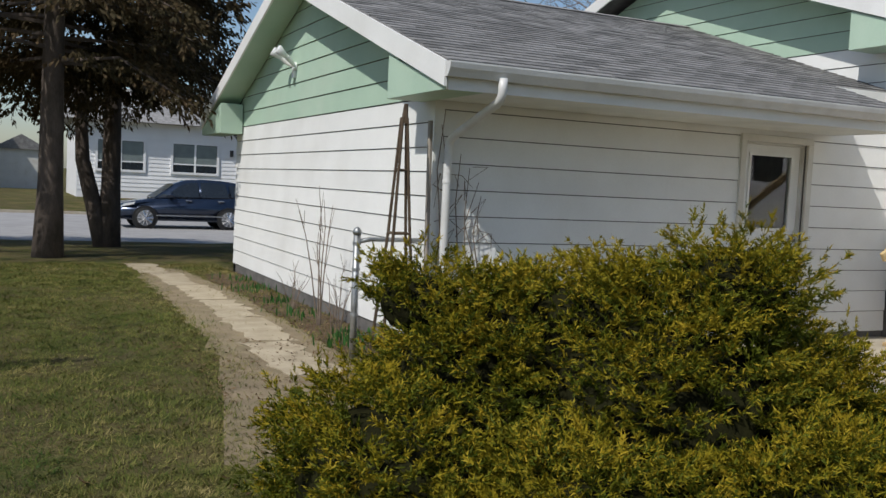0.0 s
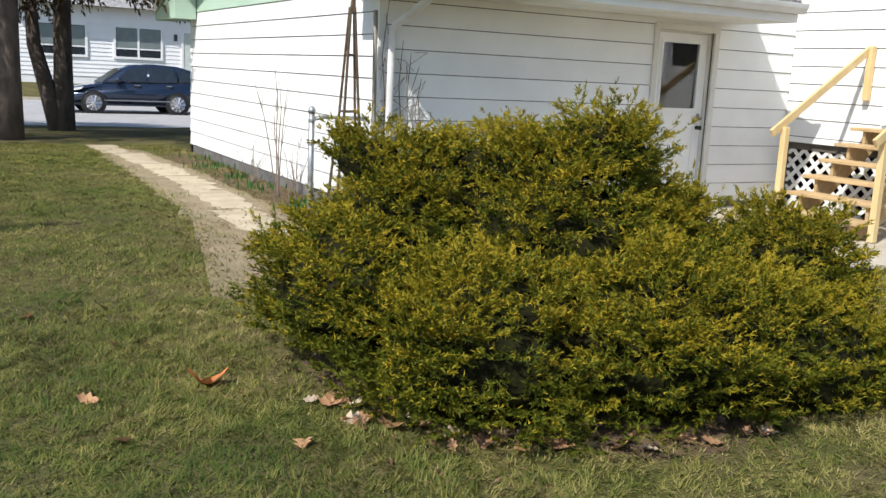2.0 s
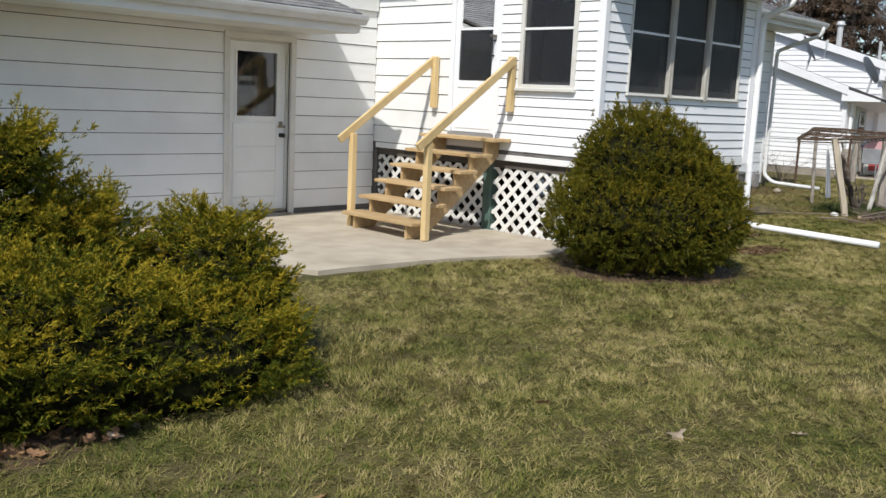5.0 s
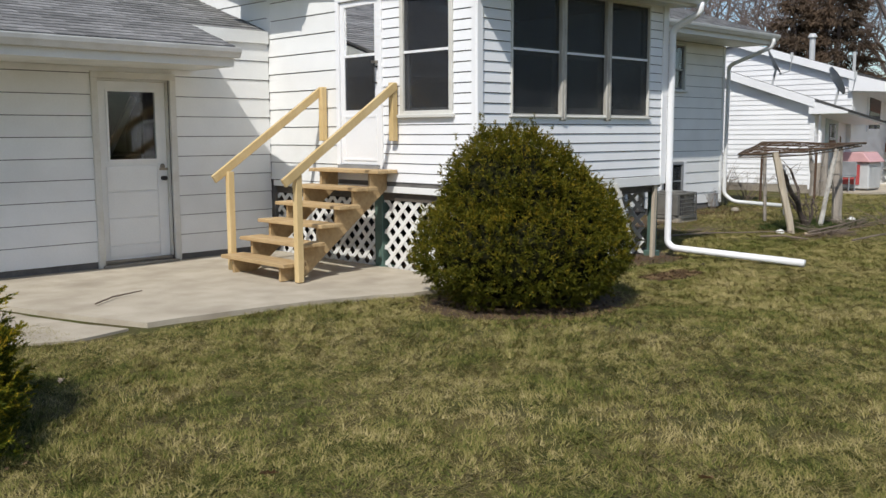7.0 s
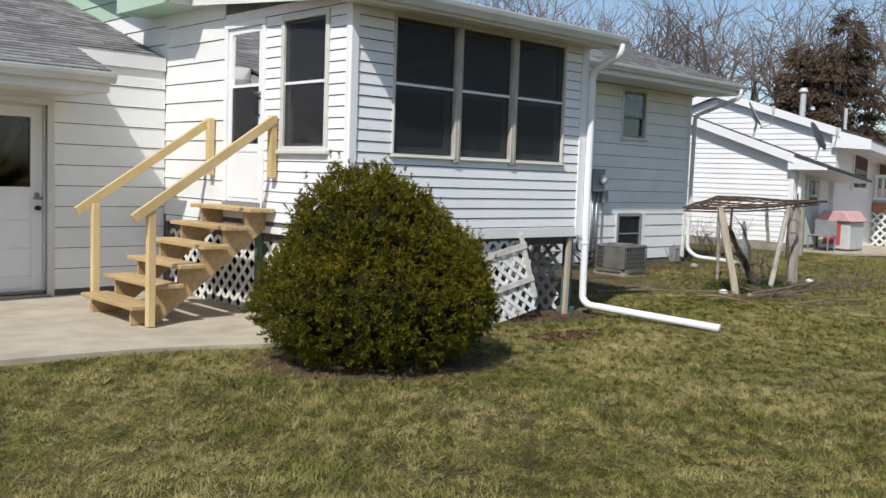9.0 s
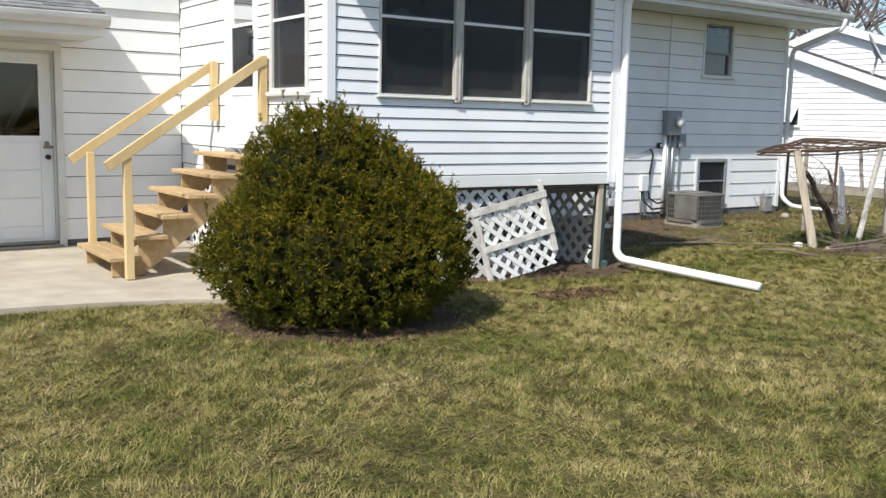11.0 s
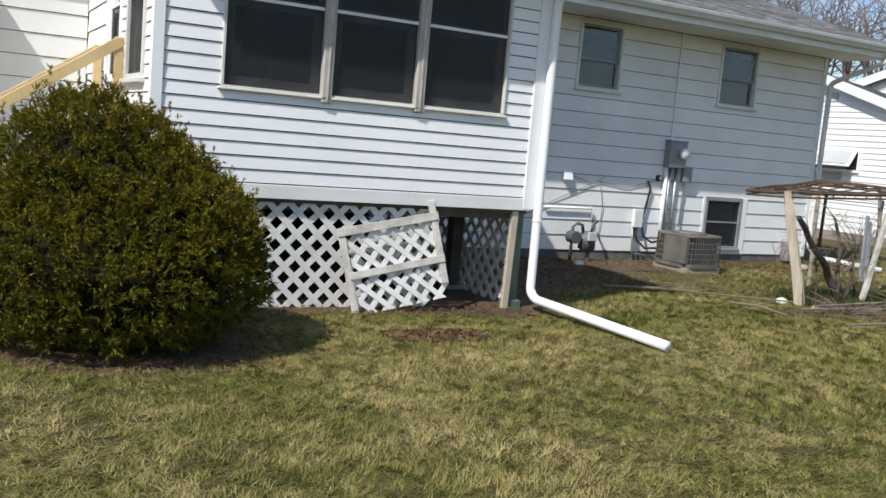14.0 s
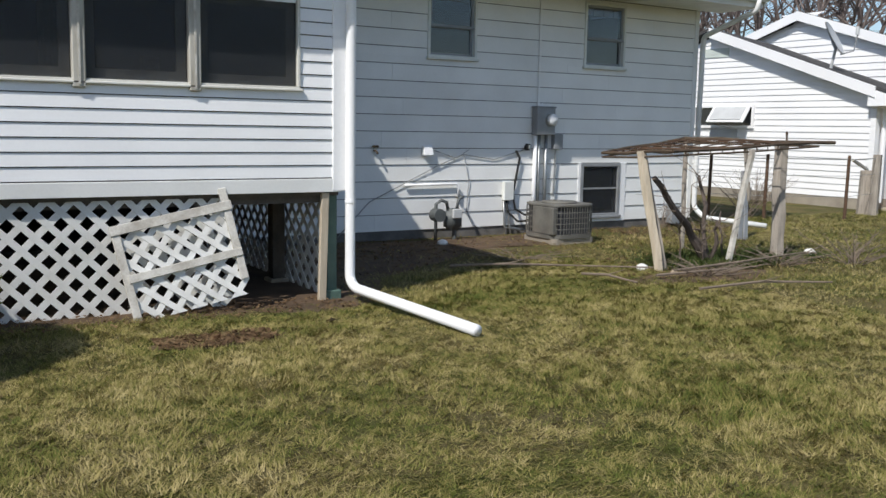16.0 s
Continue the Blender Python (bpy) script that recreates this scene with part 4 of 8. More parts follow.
# house gable end above the garage
F_hs = Face((SX, HY, 0), (0, 1, 0), (-1, 0, 0))
ws = wall("wall_house_gable", F_hs, 0.0, HFAR - HY, -0.1, 3.34, [], GAPSHADOW, 0.16, "white lap siding house gable with mint green top", (HR - HY, h_ridge - 0.16))
siding(ws, F_hs, 0.0, HFAR - HY, 2.5, 3.34, 0.213, [], WHITE)
siding(ws, F_hs, 0.0, HFAR - HY, 3.342, h_ridge - 0.17, 0.213, [], GREEN, slope=(HR - HY, h_ridge - 0.17, SL))
setting("wall_house_far", Geo().box(SX, HX, HFAR - 0.16, HFAR, -0.1, 3.3).box(HX - 0.16, HX, HY + 0.16, HFAR - 0.16, -0.1, 3.3).prism([(HX - 0.16, HY + 0.16, 3.3), (HX - 0.16, HFAR - 0.16, 3.3), (HX - 0.16, HR, h_ridge - 0.16)], (0.16, 0, 0)), WHITE, "plain end wall of the house")
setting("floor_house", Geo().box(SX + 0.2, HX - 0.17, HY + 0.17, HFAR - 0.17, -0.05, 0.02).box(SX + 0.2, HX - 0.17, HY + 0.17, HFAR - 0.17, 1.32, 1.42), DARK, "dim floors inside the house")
setting("ceiling_house", Geo().box(SX + 0.2, HX - 0.17, HY + 0.17, HFAR - 0.17, 3.30, 3.34), DIMROOM, "plain ceiling inside the house")
setting("wall_house_inner", Geo().box(SX + 0.2, HX - 0.17, 10.0, 10.1, 0.02, 3.3), DIMROOM, "plain inner wall of the house")
HX0, HX1 = 9.62, 21.62
rh = roof_slab("roof_house", [(HX0, HE_Y, HE_Z), (HX1, HE_Y, HE_Z), (HX1, HR, h_ridge), (HX0, HR, h_ridge)], 0.03, SHINGLE_P, "grey asphalt shingle roof of the house")
part("roof_deck", Geo().prism([(HX0, 2 * HR - HE_Y, HE_Z - 0.03), (HX0, HR + 0.001, h_ridge - 0.03), (HX1, HR + 0.001, h_ridge - 0.03), (HX1, 2 * HR - HE_Y, HE_Z - 0.03)], (0, 0, 0.03)), SHINGLE_P, rh)
setting("soffit_house", Geo().box(HX0 + 0.03, HX1 - 0.02, HE_Y + 0.03, HY - 0.026, 3.255, 3.27), SOFFIT, "pale painted soffit under the house eave")
setting("fascia_house", Geo().box(HX0 + 0.02, HX1 - 0.005, HE_Y + 0.005, HE_Y + 0.03, 3.25, 3.43), WHITE, "white fascia board along the house eave")
gutter("gutter_house", PX + 0.2, HX1 + 0.03, HE_Y + 0.002, 3.445, "white gutter along the house eave")
gutter("gutter_house_left", HX0 - 0.02, 9.98, HE_Y + 0.002, 3.445, "short end of the white house gutter")
rake("trim_house_rake_near", HX0 - 0.027, HE_Y - 0.02, HE_Z - 0.012, HR, h_ridge - 0.005, WHITE, "white rake board of the house roof")
rake("trim_house_rake_far", HX0 - 0.027, 2 * HR - HE_Y, HE_Z - 0.012, HR + 0.001, h_ridge - 0.005, WHITE, "white rake board of the house roof")
rake("trim_house_rake_right", HX1 + 0.002, HE_Y - 0.02, HE_Z - 0.012, HR, h_ridge - 0.005, WHITE, "white rake board of the house roof")
setting("soffit_house_rake", Geo().prism([(HX0, HY, 3.27 + 0.27), (SX - 0.02, HY, 3.27 + 0.27), (SX - 0.02, HR, h_ridge - 0.18), (HX0, HR, h_ridge - 0.18)], (0, 0, 0.015)), GREEN, "mint green underside of the house gable overhang")
setting("soffit_house_rake_right", Geo().prism([(HX + 0.02, HE_Y + 0.04, 3.25), (HX1, HE_Y + 0.04, 3.25), (HX1, HR, h_ridge - 0.18), (HX + 0.02, HR, h_ridge - 0.18)], (0, 0, 0.015)), SOFFIT, "white underside of the roof overhang")
setting("eave_return_house", Geo().prism([(HX0, HE_Y + 0.04, 3.248), (HX0, HY + 0.45, 3.248), (HX0, HY + 0.45, 3.72), (HX0, HY, 3.56), (HX0, HE_Y + 0.04, 3.28)], (SX - 0.03 - HX0, 0, 0)), GREEN, "pale green boxed end of the house eave", 0.004)
downspout("downspout", [(21.42, 6.34, 3.36), (21.42, 6.36, 3.2), (21.20, 7.18, 2.86), (21.20, 7.20, 0.22), (21.22, 7.0, 0.07), (21.66, 6.15, 0.0)], "white downspout with extension at the house corner", 0.04)

# ---- back porch ----
F_pf = Face((SX, PY, 0), (1, 0, 0), (0, -1, 0))
F_ps = Face((SX, PY, 0), (0, 1, 0), (-1, 0, 0))
F_pr = Face((PX, PY, 0), (0, 1, 0), (1, 0, 0))
PB, PT = 0.87, 3.02
win_hole = (10.54 - SX, 13.03 - SX, 1.67, 2.985)
wf = wall("wall_porch_front", F_pf, 0, PX - SX, PB, PT, [win_hole], GAPSHADOW, 0.12, "white narrow vinyl siding front wall of the raised porch")
siding(wf, F_pf, 0.06, PX - SX - 0.09, PB + 0.10, PT, 0.1025, [(win_hole[0] + 0.002, win_hole[1] - 0.002, win_hole[2] + 0.002, win_hole[3] - 0.002)], VINYL, 0.014)
part("skirt_board", F_pf.slab(Geo(), 0, PX - SX, PB - 0.01, PB + 0.098, 0.001, 0.022), WHITE, wf, "", 0.003)
d_hole = (5.22 - PY, 5.90 - PY, 1.15, 2.96)
s_hole = (4.08 - PY, 4.87 - PY, 1.68, 3.0)
wsd = wall("wall_porch_side", F_ps, 0.121, HY - PY, PB, 3.30, [d_hole, s_hole], GAPSHADOW, 0.12, "white vinyl siding side wall of the porch")
siding(wsd, F_ps, 0.06, 5.97 - PY, PB + 0.10, 3.12, 0.1025, [(d_hole[0] - 0.058, d_hole[1] + 0.058, d_hole[2] - 0.058, d_hole[3] + 0.058), (s_hole[0] + 0.002, s_hole[1] - 0.002, s_hole[2] + 0.002, s_hole[3] - 0.002)], VINYL, 0.014)
siding(wsd, F_ps, 5.975 - PY, HY - PY + 0.06, PB + 0.06, 3.30, 0.2128, [], WHITE)
part("skirt_board", F_ps.slab(Geo(), 0, HY - PY, PB - 0.01, PB + 0.058, 0.001, 0.022), WHITE, wsd, "", 0.003)
setting("wall_porch_right", F_pr.slab(Geo(), 0.121, HY - PY, PB, 3.2, -0.12, 0), VINYL, "white end wall of the porch")
setting("trim_porch_corner", Geo().box(SX - 0.026, SX + 0.06, PY - 0.026, PY - 0.003, PB, 3.03).box(SX - 0.026, SX - 0.003, PY - 0.003, PY + 0.06, PB, 3.03), VINYL, "white vinyl corner post of the porch", 0.004)
setting("trim_porch_corner_right", Geo().box(PX - 0.09, PX + 0.024, PY - 0.026, PY - 0.003, PB, 3.03), VINYL, "white corner post of the porch", 0.004)
setting("floor_porch", Geo().box(SX + 0.02, PX - 0.02, PY + 0.02, HY - 0.02, PB - 0.04, PB + 0.06).box(SX + 0.12, PX - 0.12, PY + 0.12, HY - 0.01, 1.06, 1.10), DARKWOOD, "dark plank floor of the porch")
# Porch ceiling and inner wall carry the unlit look in their colour.
setting("ceiling_porch", Geo().box(SX + 0.12, PX - 0.12, PY + 0.12, HY - 0.01, 3.02, 3.05), DIMROOM, "plain porch ceiling")
setting("wall_porch_inner", Geo().box(SX + 0.125, PX - 0.12, HY - 0.10, HY - 0.01, 1.1, 3.02), DIMROOM, "plain inner wall of the porch")
PE_Y, PE_Z = 3.42, 3.13
psl = 0.10
rp = roof_slab("roof_porch", [(9.90, PE_Y, PE_Z), (13.56, PE_Y, PE_Z), (13.56, 6.62, PE_Z + (6.62 - PE_Y) * psl), (9.90, 6.62, PE_Z + (6.62 - PE_Y) * psl)], 0.03, SHINGLE_P, "low shed roof of the porch")
setting("fascia_porch", Geo().box(9.90, 13.56, PE_Y + 0.004, PE_Y + 0.028, 2.98, 3.10), WHITE, "white porch fascia board")
setting("soffit_porch", Geo().box(9.91, 13.55, PE_Y + 0.03, PY - 0.004, 3.005, 3.02), SOFFIT, "white porch soffit")
setting("trim_porch_rake", Geo().prism([(9.875, PE_Y, 2.99), (9.875, 6.6, 3.26), (9.875, 6.6, 3.43), (9.875, PE_Y, 3.115)], (0.02, 0, 0)).prism([(13.565, PE_Y, 2.99), (13.565, 6.6, 3.26), (13.565, 6.6, 3.43), (13.565, PE_Y, 3.115)], (0.02, 0, 0)), WHITE, "white rake boards of the porch roof")
gutter("gutter_porch", 9.86, 13.60, PE_Y + 0.002, 3.115, "white gutter along the porch eave")
setting("soffit_porch_side", Geo().prism([(9.90, PE_Y + 0.03, 3.02), (SX - 0.02, PE_Y + 0.03, 3.02), (SX - 0.02, 6.6, 3.29), (9.90, 6.6, 3.29)], (0, 0, 0.012)), SOFFIT, "white porch side soffit")
downspout("downspout", [(13.50, 3.36, 3.03), (13.50, 3.36, 2.92), (13.45, 3.70, 2.74), (13.45, 3.70, 0.13), (13.46, 3.62, 0.07), (13.585, 2.0, 0.02)], "white downspout with long extension over the lawn", 0.042, VINYL)

# triple window of the porch
pw = tagged(part("window_4", ring(F_pf, Geo(), win_hole[0], win_hole[1], win_hole[2], win_hole[3], 0.024, -0.08, 0.026), CREAM, None, "", 0.004), "aged white triple porch window with dark screens", "window", "", "structure")
part("window_sill", F_pf.slab(Geo(), win_hole[0] - 0.02, win_hole[1] + 0.02, win_hole[2] - 0.012, win_hole[2] + 0.008, 0.0, 0.042), CREAM, pw, "", 0.005)
for k, (x0, x1) in enumerate(((10.57, 11.325), (11.425, 12.14), (12.24, 13.0))):
    a, b = x0 - SX, x1 - SX
    sa = part("upper_sash", ring(F_pf, Geo(), a, b, 2.335, 2.955, 0.045, -0.032, -0.008), CREAM, pw)
    sb = part("lower_sash", ring(F_pf, Geo(), a, b, 1.70, 2.36, 0.07, -0.06, -0.034), CREAM, pw)
    pane(F_pf, "pane", a + 0.03, b - 0.03, 2.365, 2.925, -0.018, sa)
    pane(F_pf, "pane", a + 0.035, b - 0.035, 1.735, 2.325, -0.046, sb)
    part("screen", F_pf.slab(Geo(), a, b, 1.70, 2.955, -0.005, -0.003), MESH, pw, "dark insect screen")
    part("meeting_rail", F_pf.slab(Geo(), a, b, 2.338, 2.362, -0.003, 0.008), VINYL, pw)
for x0, x1 in ((11.33, 11.42), (12.145, 12.235)):
    part("mullion", F_pf.slab(Geo(), x0 - SX, x1 - SX, 1.63, 2.96, -0.06, 0.042), MULLION, pw, "", 0.008)
    part("mullion_groove", F_pf.slab(Geo(), (x0 + x1) / 2 - SX - 0.008, (x0 + x1) / 2 - SX + 0.008, 1.65, 2.94, 0.046, 0.052), OLDWHITE, pw)
# things that show dimly behind the glass
# Pale box at the window, flattened to a thin slab in the sash.
part("pale_box", F_pf.slab(Geo(), 10.72 - SX, 10.86 - SX, 2.375, 2.43, -0.032, -0.024), SHADE, pw, "small pale box at the sash, built as a thin slab")
for x0, x1, z0, z1 in ((11.62, 11.98, 1.3, 2.72), (12.62, 12.82, 1.3, 2.1)):
    cu = thing("curtain_panel", (x0, HY - 0.14, 1.1), "pale curtain panel hanging inside the porch", "curtain", "porch curtains")
    for k in range(6):
        u = x0 + (x1 - x0) * k / 6
        part("fold", Geo().tube([(u + 0.03, HY - 0.15, z0), (u + 0.032, HY - 0.155, (z0 + z1) / 2), (u + 0.03, HY - 0.15, z1)], (x1 - x0) / 11, 7), SHADE, cu, "", 0, True)
# side window and door of the porch
sash_window("window_5", F_ps, s_hole[0], s_hole[1], s_hole[2], s_hole[3], 2.345, CREAM, VINYL, "white porch side window with half-drawn shade", 0.055, 0.03)
sd = thing("roller_shade", F_ps.p(0.6, 2.8, -0.1), "pale roller shade behind the porch window", "shade")
part("fabric", F_ps.slab(Geo(), s_hole[0] + 0.08, s_hole[1] - 0.08, 2.78, 2.88, -0.105, -0.10), SHADE, sd)
part("roller", Geo().tube([F_ps.p(s_hole[0] + 0.07, 2.90, -0.10), F_ps.p(s_hole[1] - 0.07, 2.90, -0.10)], 0.02, 10), WHITE, sd)
pd = tagged(part("door_2", ring(F_ps, Geo(), d_hole[0] - 0.06, d_hole[1] + 0.06, d_hole[2] - 0.06, d_hole[3] + 0.06, 0.06, -0.05, 0.03), VINYL, None, "", 0.004), "white storm door with two panes, closed, at the stair top", "door", "", "structure")
a, b = d_hole[0] + 0.004, d_hole[1] - 0.004
dg = Geo()
for u0, u1, z0, z1 in ((a, b, 1.155, 1.76), (a, b, 2.90, 2.955), (a, a + 0.075, 1.76, 2.90), (b - 0.075, b, 1.76, 2.90), (a + 0.075, b - 0.075, 2.345, 2.375)):
    F_ps.slab(dg, u0, u1, z0, z1, -0.03, 0.004)
pl = part("door_leaf", dg, VINYL, pd)
pane(F_ps, "pane", a + 0.075, b - 0.075, 2.375, 2.90, -0.012, pl)
pane(F_ps, "pane", a + 0.075, b - 0.075, 1.76, 2.345, -0.018, pl)
part("screen", F_ps.slab(Geo(), a + 0.075, b - 0.075, 1.76, 2.345, -0.006, -0.004), MESH, pl, "dark insect screen")
part("shade_panel", F_ps.slab(Geo(), a + 0.07, b - 0.07, 2.37, 2.91, -0.030, -0.022), MINT, pl, "pale green panel behind the upper pane")
part("kick_panel", ring(F_ps, Geo(), a + 0.05, b - 0.05, 1.20, 1.70, 0.02, 0.004, 0.012), VINYL, pl)
hd = part("door_handle", Geo().tube([F_ps.p(a + 0.04, 2.22, 0.004), F_ps.p(a + 0.04, 2.22, 0.05), F_ps.p(a + 0.05, 2.05, 0.05), F_ps.p(a + 0.05, 2.05, 0.004)], 0.012, 8), BLACK, pl, "black pull handle")
part("latch_lever", Geo().box(SX - 0.06, SX - 0.004, PY + a + 0.0, PY + a + 0.07, 2.26, 2.285), BRASS, pl, "dull metal latch lever")
part("threshold", F_ps.slab(Geo(), a - 0.03, b + 0.03, 1.10, 1.15, -0.02, 0.05), GREYMETAL, pd)

# ---- lattice skirt, posts and the leaning panel ----
lattice("lattice_front", F_pf, 0.05, 12.46 - SX, -0.05, PB - 0.012, -0.05, "white diagonal lattice skirt under the porch front")
lattice("lattice_side", F_ps, 0.10, 5.20 - PY, -0.02, PB - 0.012, -0.05, "white diagonal lattice skirt under the porch side")
lattice("lattice_side", F_ps, 5.36 - PY, HY - PY, -0.02, PB - 0.012, -0.05, "white diagonal lattice skirt behind the stairs")
lattice("lattice_far", F_pr, 0.25, HY - PY, -0.04, PB - 0.012, -0.05, "white diagonal lattice on the shaded porch end")
for px, py, m, s, lab in ((13.34, 3.86, GREENPOST, 0.09, "dark green porch corner post"), (SX + 0.07, 5.28, GREENPOST, 0.13, "dark green porch post beside the lattice"), (SX + 0.07, 3.86, GREENPOST, 0.09, "dark green porch corner post"), (13.25, 4.82, DARKWOOD, 0.12, "dark post under the porch")):
    p = thing("porch_post", (px, py, 0), lab, "post", "porch posts")
    part("shaft", Geo().box(px - s / 2, px + s / 2, py - s / 2, py + s / 2, -0.06, PB - 0.04), m, p, "", 0.006)
    part("footing", Geo().box(px - s / 2 - 0.03, px + s / 2 + 0.03, py - s / 2 - 0.03, py + s / 2 + 0.03, -0.12, 0.0 if m != GREENPOST else 0.035), GREENPOST if m == GREENPOST else CONCRETE, p, "", 0.008)
p = thing("skirt_stud", (13.24, 3.80, -0.06), "weathered grey wooden stud beside the opening", "post")
part("shaft", Geo().box(13.20, 13.265, 3.76, 3.80, -0.07, PB - 0.02, Matrix.Translation((13.23, 3.78, 0)) @ Matrix.Rotation(0.03, 4, "Y") @ Matrix.Translation((-13.23, -3.78, 0))), STUDWOOD, p, "", 0.004)
setting("porch_beam", Geo().box(SX + 0.03, PX - 0.03, 3.82, 3.86, PB - 0.10, PB - 0.012).box(SX + 0.03, SX + 0.07, 3.86, HY, PB - 0.10, PB - 0.012).box(PX - 0.10, PX - 0.06, 3.86, HY, PB - 0.10, PB - 0.012), DARKWOOD, "dark beam under the porch floor")
lp = thing("lattice_panel", (12.0, 3.66, -0.05), "loose framed lattice panel leaning on the porch skirt", "panel")
tilt = Matrix.Translation((11.72, 3.60, -0.055)) @ Matrix.Rotation(radians(-11), 4, "Y") @ Matrix.Rotation(radians(-11), 4, "X")
F_lp = Face((0, 0, 0), (1, 0, 0), (0, -1, 0))
for u0, u1, z0, z1, w in ((-0.045, 0.015, -0.02, 0.70, 0.012), (0.80, 0.86, 0.12, 0.83, 0.012), (-0.05, 0.87, 0.66, 0.73, 0.022), (-0.01, 0.86, 0.30, 0.36, 0.022)):
    g = F_lp.slab(Geo(), u0, u1, z0, z1, w, w + 0.02)
    g.v = [tuple(tilt @ Vector(v)) for v in g.v]
    part("batten", g, OLDWHITE, lp, "", 0.003)
before = set(bpy.data.objects)
lattice("", F_lp, 0.0, 0.84, 0.0, 0.70, 0.0, "", 0.112, 0.045, lp)
for o in set(bpy.data.objects) - before:
    o.data.transform(tilt)

# ---- porch stairs of new lumber ----
st = thing("porch_stairs", (9.2, 5.5, 0.03), "open wooden porch stairs with fresh yellow pine rails", "stairs")
rise, run, x_0 = 0.178, 0.235, 8.60
for k in range(6):
    x = x_0 + run * k
    z = 0.045 + rise * (k + 1)
    wide = 0.0 if k < 5 else 0.06
    part("tread", Geo().box(x - 0.02, x + 0.115, 4.98 - wide, 6.14, z - 0.038, z), TREAD, st, "", 0.004)
    part("tread", Geo().box(x + 0.121, x + 0.262, 4.98 - wide, 6.14, z - 0.038, z), TREAD, st, "", 0.004)
for y in (5.12, 5.98):
    pts = [(x_0 + 0.03, y, 0.035)]
    for k in range(6):
        z = 0.045 + rise * (k + 1) - 0.039
        pts += [(x_0 + run * k + 0.03, y, z), (x_0 + run * (k + 1) + 0.03, y, z)]
    pts += [(x_0 + run * 6 + 0.03, y, 0.90), (x_0 + 0.30, y, 0.035)]
    g = Geo().prism([(q[0], q[1] - 0.019, q[2]) for q in pts], (0, 0.038, 0))
    part("stringer", g, TREAD, st)
for y in (4.935, 6.165):
    part("rail_post", Geo().box(8.70, 8.77, y - 0.035, y + 0.035, 0.035, 1.10), NEWWOOD, st, "fresh pine rail post", 0.004)
    hr = Vector((SX - 0.03, 0, 1.965)) - Vector((8.58, 0, 0.985))
    n = Vector((-hr.z, 0, hr.x)).normalized()
    p0, p1 = Vector((8.58, y - 0.045 if y < 5.5 else y + 0.007, 0.985)), Vector((SX - 0.03, y - 0.045 if y < 5.5 else y + 0.007, 1.965))
    part("handrail", Geo().prism([p0, p1, p1 + n * 0.088, p0 + n * 0.088], (0, 0.038, 0)), NEWWOOD, st, "fresh pine handrail", 0.004)
    part("wall_post", Geo().box(SX - 0.10, SX - 0.03, y - 0.035, y + 0.035, 1.42, 2.035), NEWWOOD, st, "short fresh pine post on the wall", 0.004)

# ---- service equipment on the house wall ----
mb = thing("electric_meter", (18.16, HY, 1.3), "grey electric meter box with round glass dial", "meter")
part("box", F_hb.slab(Geo(), 17.98 - PX, 18.30 - PX, 1.32, 1.70, 0.02, 0.15), GREYMETAL, mb, "", 0.01)
part("lid", F_hb.slab(Geo(), 17.97 - PX, 18.31 - PX, 1.695, 1.715, 0.018, 0.16), GREYMETAL, mb, "", 0.004)
part("dial", Geo().tube([F_hb.p(18.22 - PX, 1.53, 0.15), F_hb.p(18.22 - PX, 1.53, 0.20), F_hb.p(18.22 - PX, 1.53, 0.23)], [0.085, 0.085, 0.07], 20), LAMPGLASS, mb, "round glass dial", 0, True)
part("dial_ring", Geo().tube([F_hb.p(18.22 - PX, 1.53, 0.15), F_hb.p(18.22 - PX, 1.53, 0.17)], 0.096, 20), GALV, mb)
for u, r in ((18.03, 0.030), (18.10, 0.022), (18.22, 0.024)):
    part("conduit", Geo().tube([F_hb.p(u - PX, 1.33, 0.05), F_hb.p(u - PX, 0.03, 0.05)], r, 10), VINYL if r > 0.025 else GALV, mb, "", 0, True)
jb = thing("junction_box", (18.42, HY, 1.15), "small grey electric junction box with conduit", "box")
part("box", F_hb.slab(Geo(), 18.33 - PX, 18.49 - PX, 1.12, 1.34, 0.02, 0.10), GREYMETAL, jb, "", 0.008)
part("conduit", Geo().tube([F_hb.p(18.40 - PX, 1.13, 0.05), F_hb.p(18.38 - PX, 0.45, 0.05)], 0.013, 8), GALV, jb)
db = thing("disconnect_box", (17.58, HY, 0.5), "small grey air conditioner disconnect box with cables", "box")
part("box", F_hb.slab(Geo(), 17.50 - PX, 17.66 - PX, 0.42, 0.68, 0.02, 0.09), SOFFIT, db, "", 0.008)
part("black_cable", Geo().tube([F_hb.p(17.72 - PX, 1.10, 0.03), F_hb.p(17.77 - PX, 1.0, 0.05), F_hb.p(17.72 - PX, 0.75, 0.05), F_hb.p(17.66 - PX, 0.5, 0.06), F_hb.p(17.68 - PX, 0.3, 0.10), F_hb.p(17.80 - PX, 0.22, 0.16), F_hb.p(17.90 - PX, 0.28, 0.3)], 0.016, 8), BLACK, db, "black cable", 0, True)
part("black_cable", Geo().tube([F_hb.p(17.55 - PX, 0.43, 0.05), F_hb.p(17.58 - PX, 0.25, 0.08), F_hb.p(17.70 - PX, 0.13, 0.14), F_hb.p(17.86 - PX, 0.16, 0.3)], 0.016, 8), BLACK, db, "black cable", 0, True)
for u in (17.52, 17.60):
    part("conduit", Geo().tube([F_hb.p(u - PX, 0.43, 0.04), F_hb.p(u - PX + 0.02, 0.05, 0.05), F_hb.p(u - PX + 0.25, 0.0, 0.12)], 0.014, 8), GALV, db, "", 0, True)
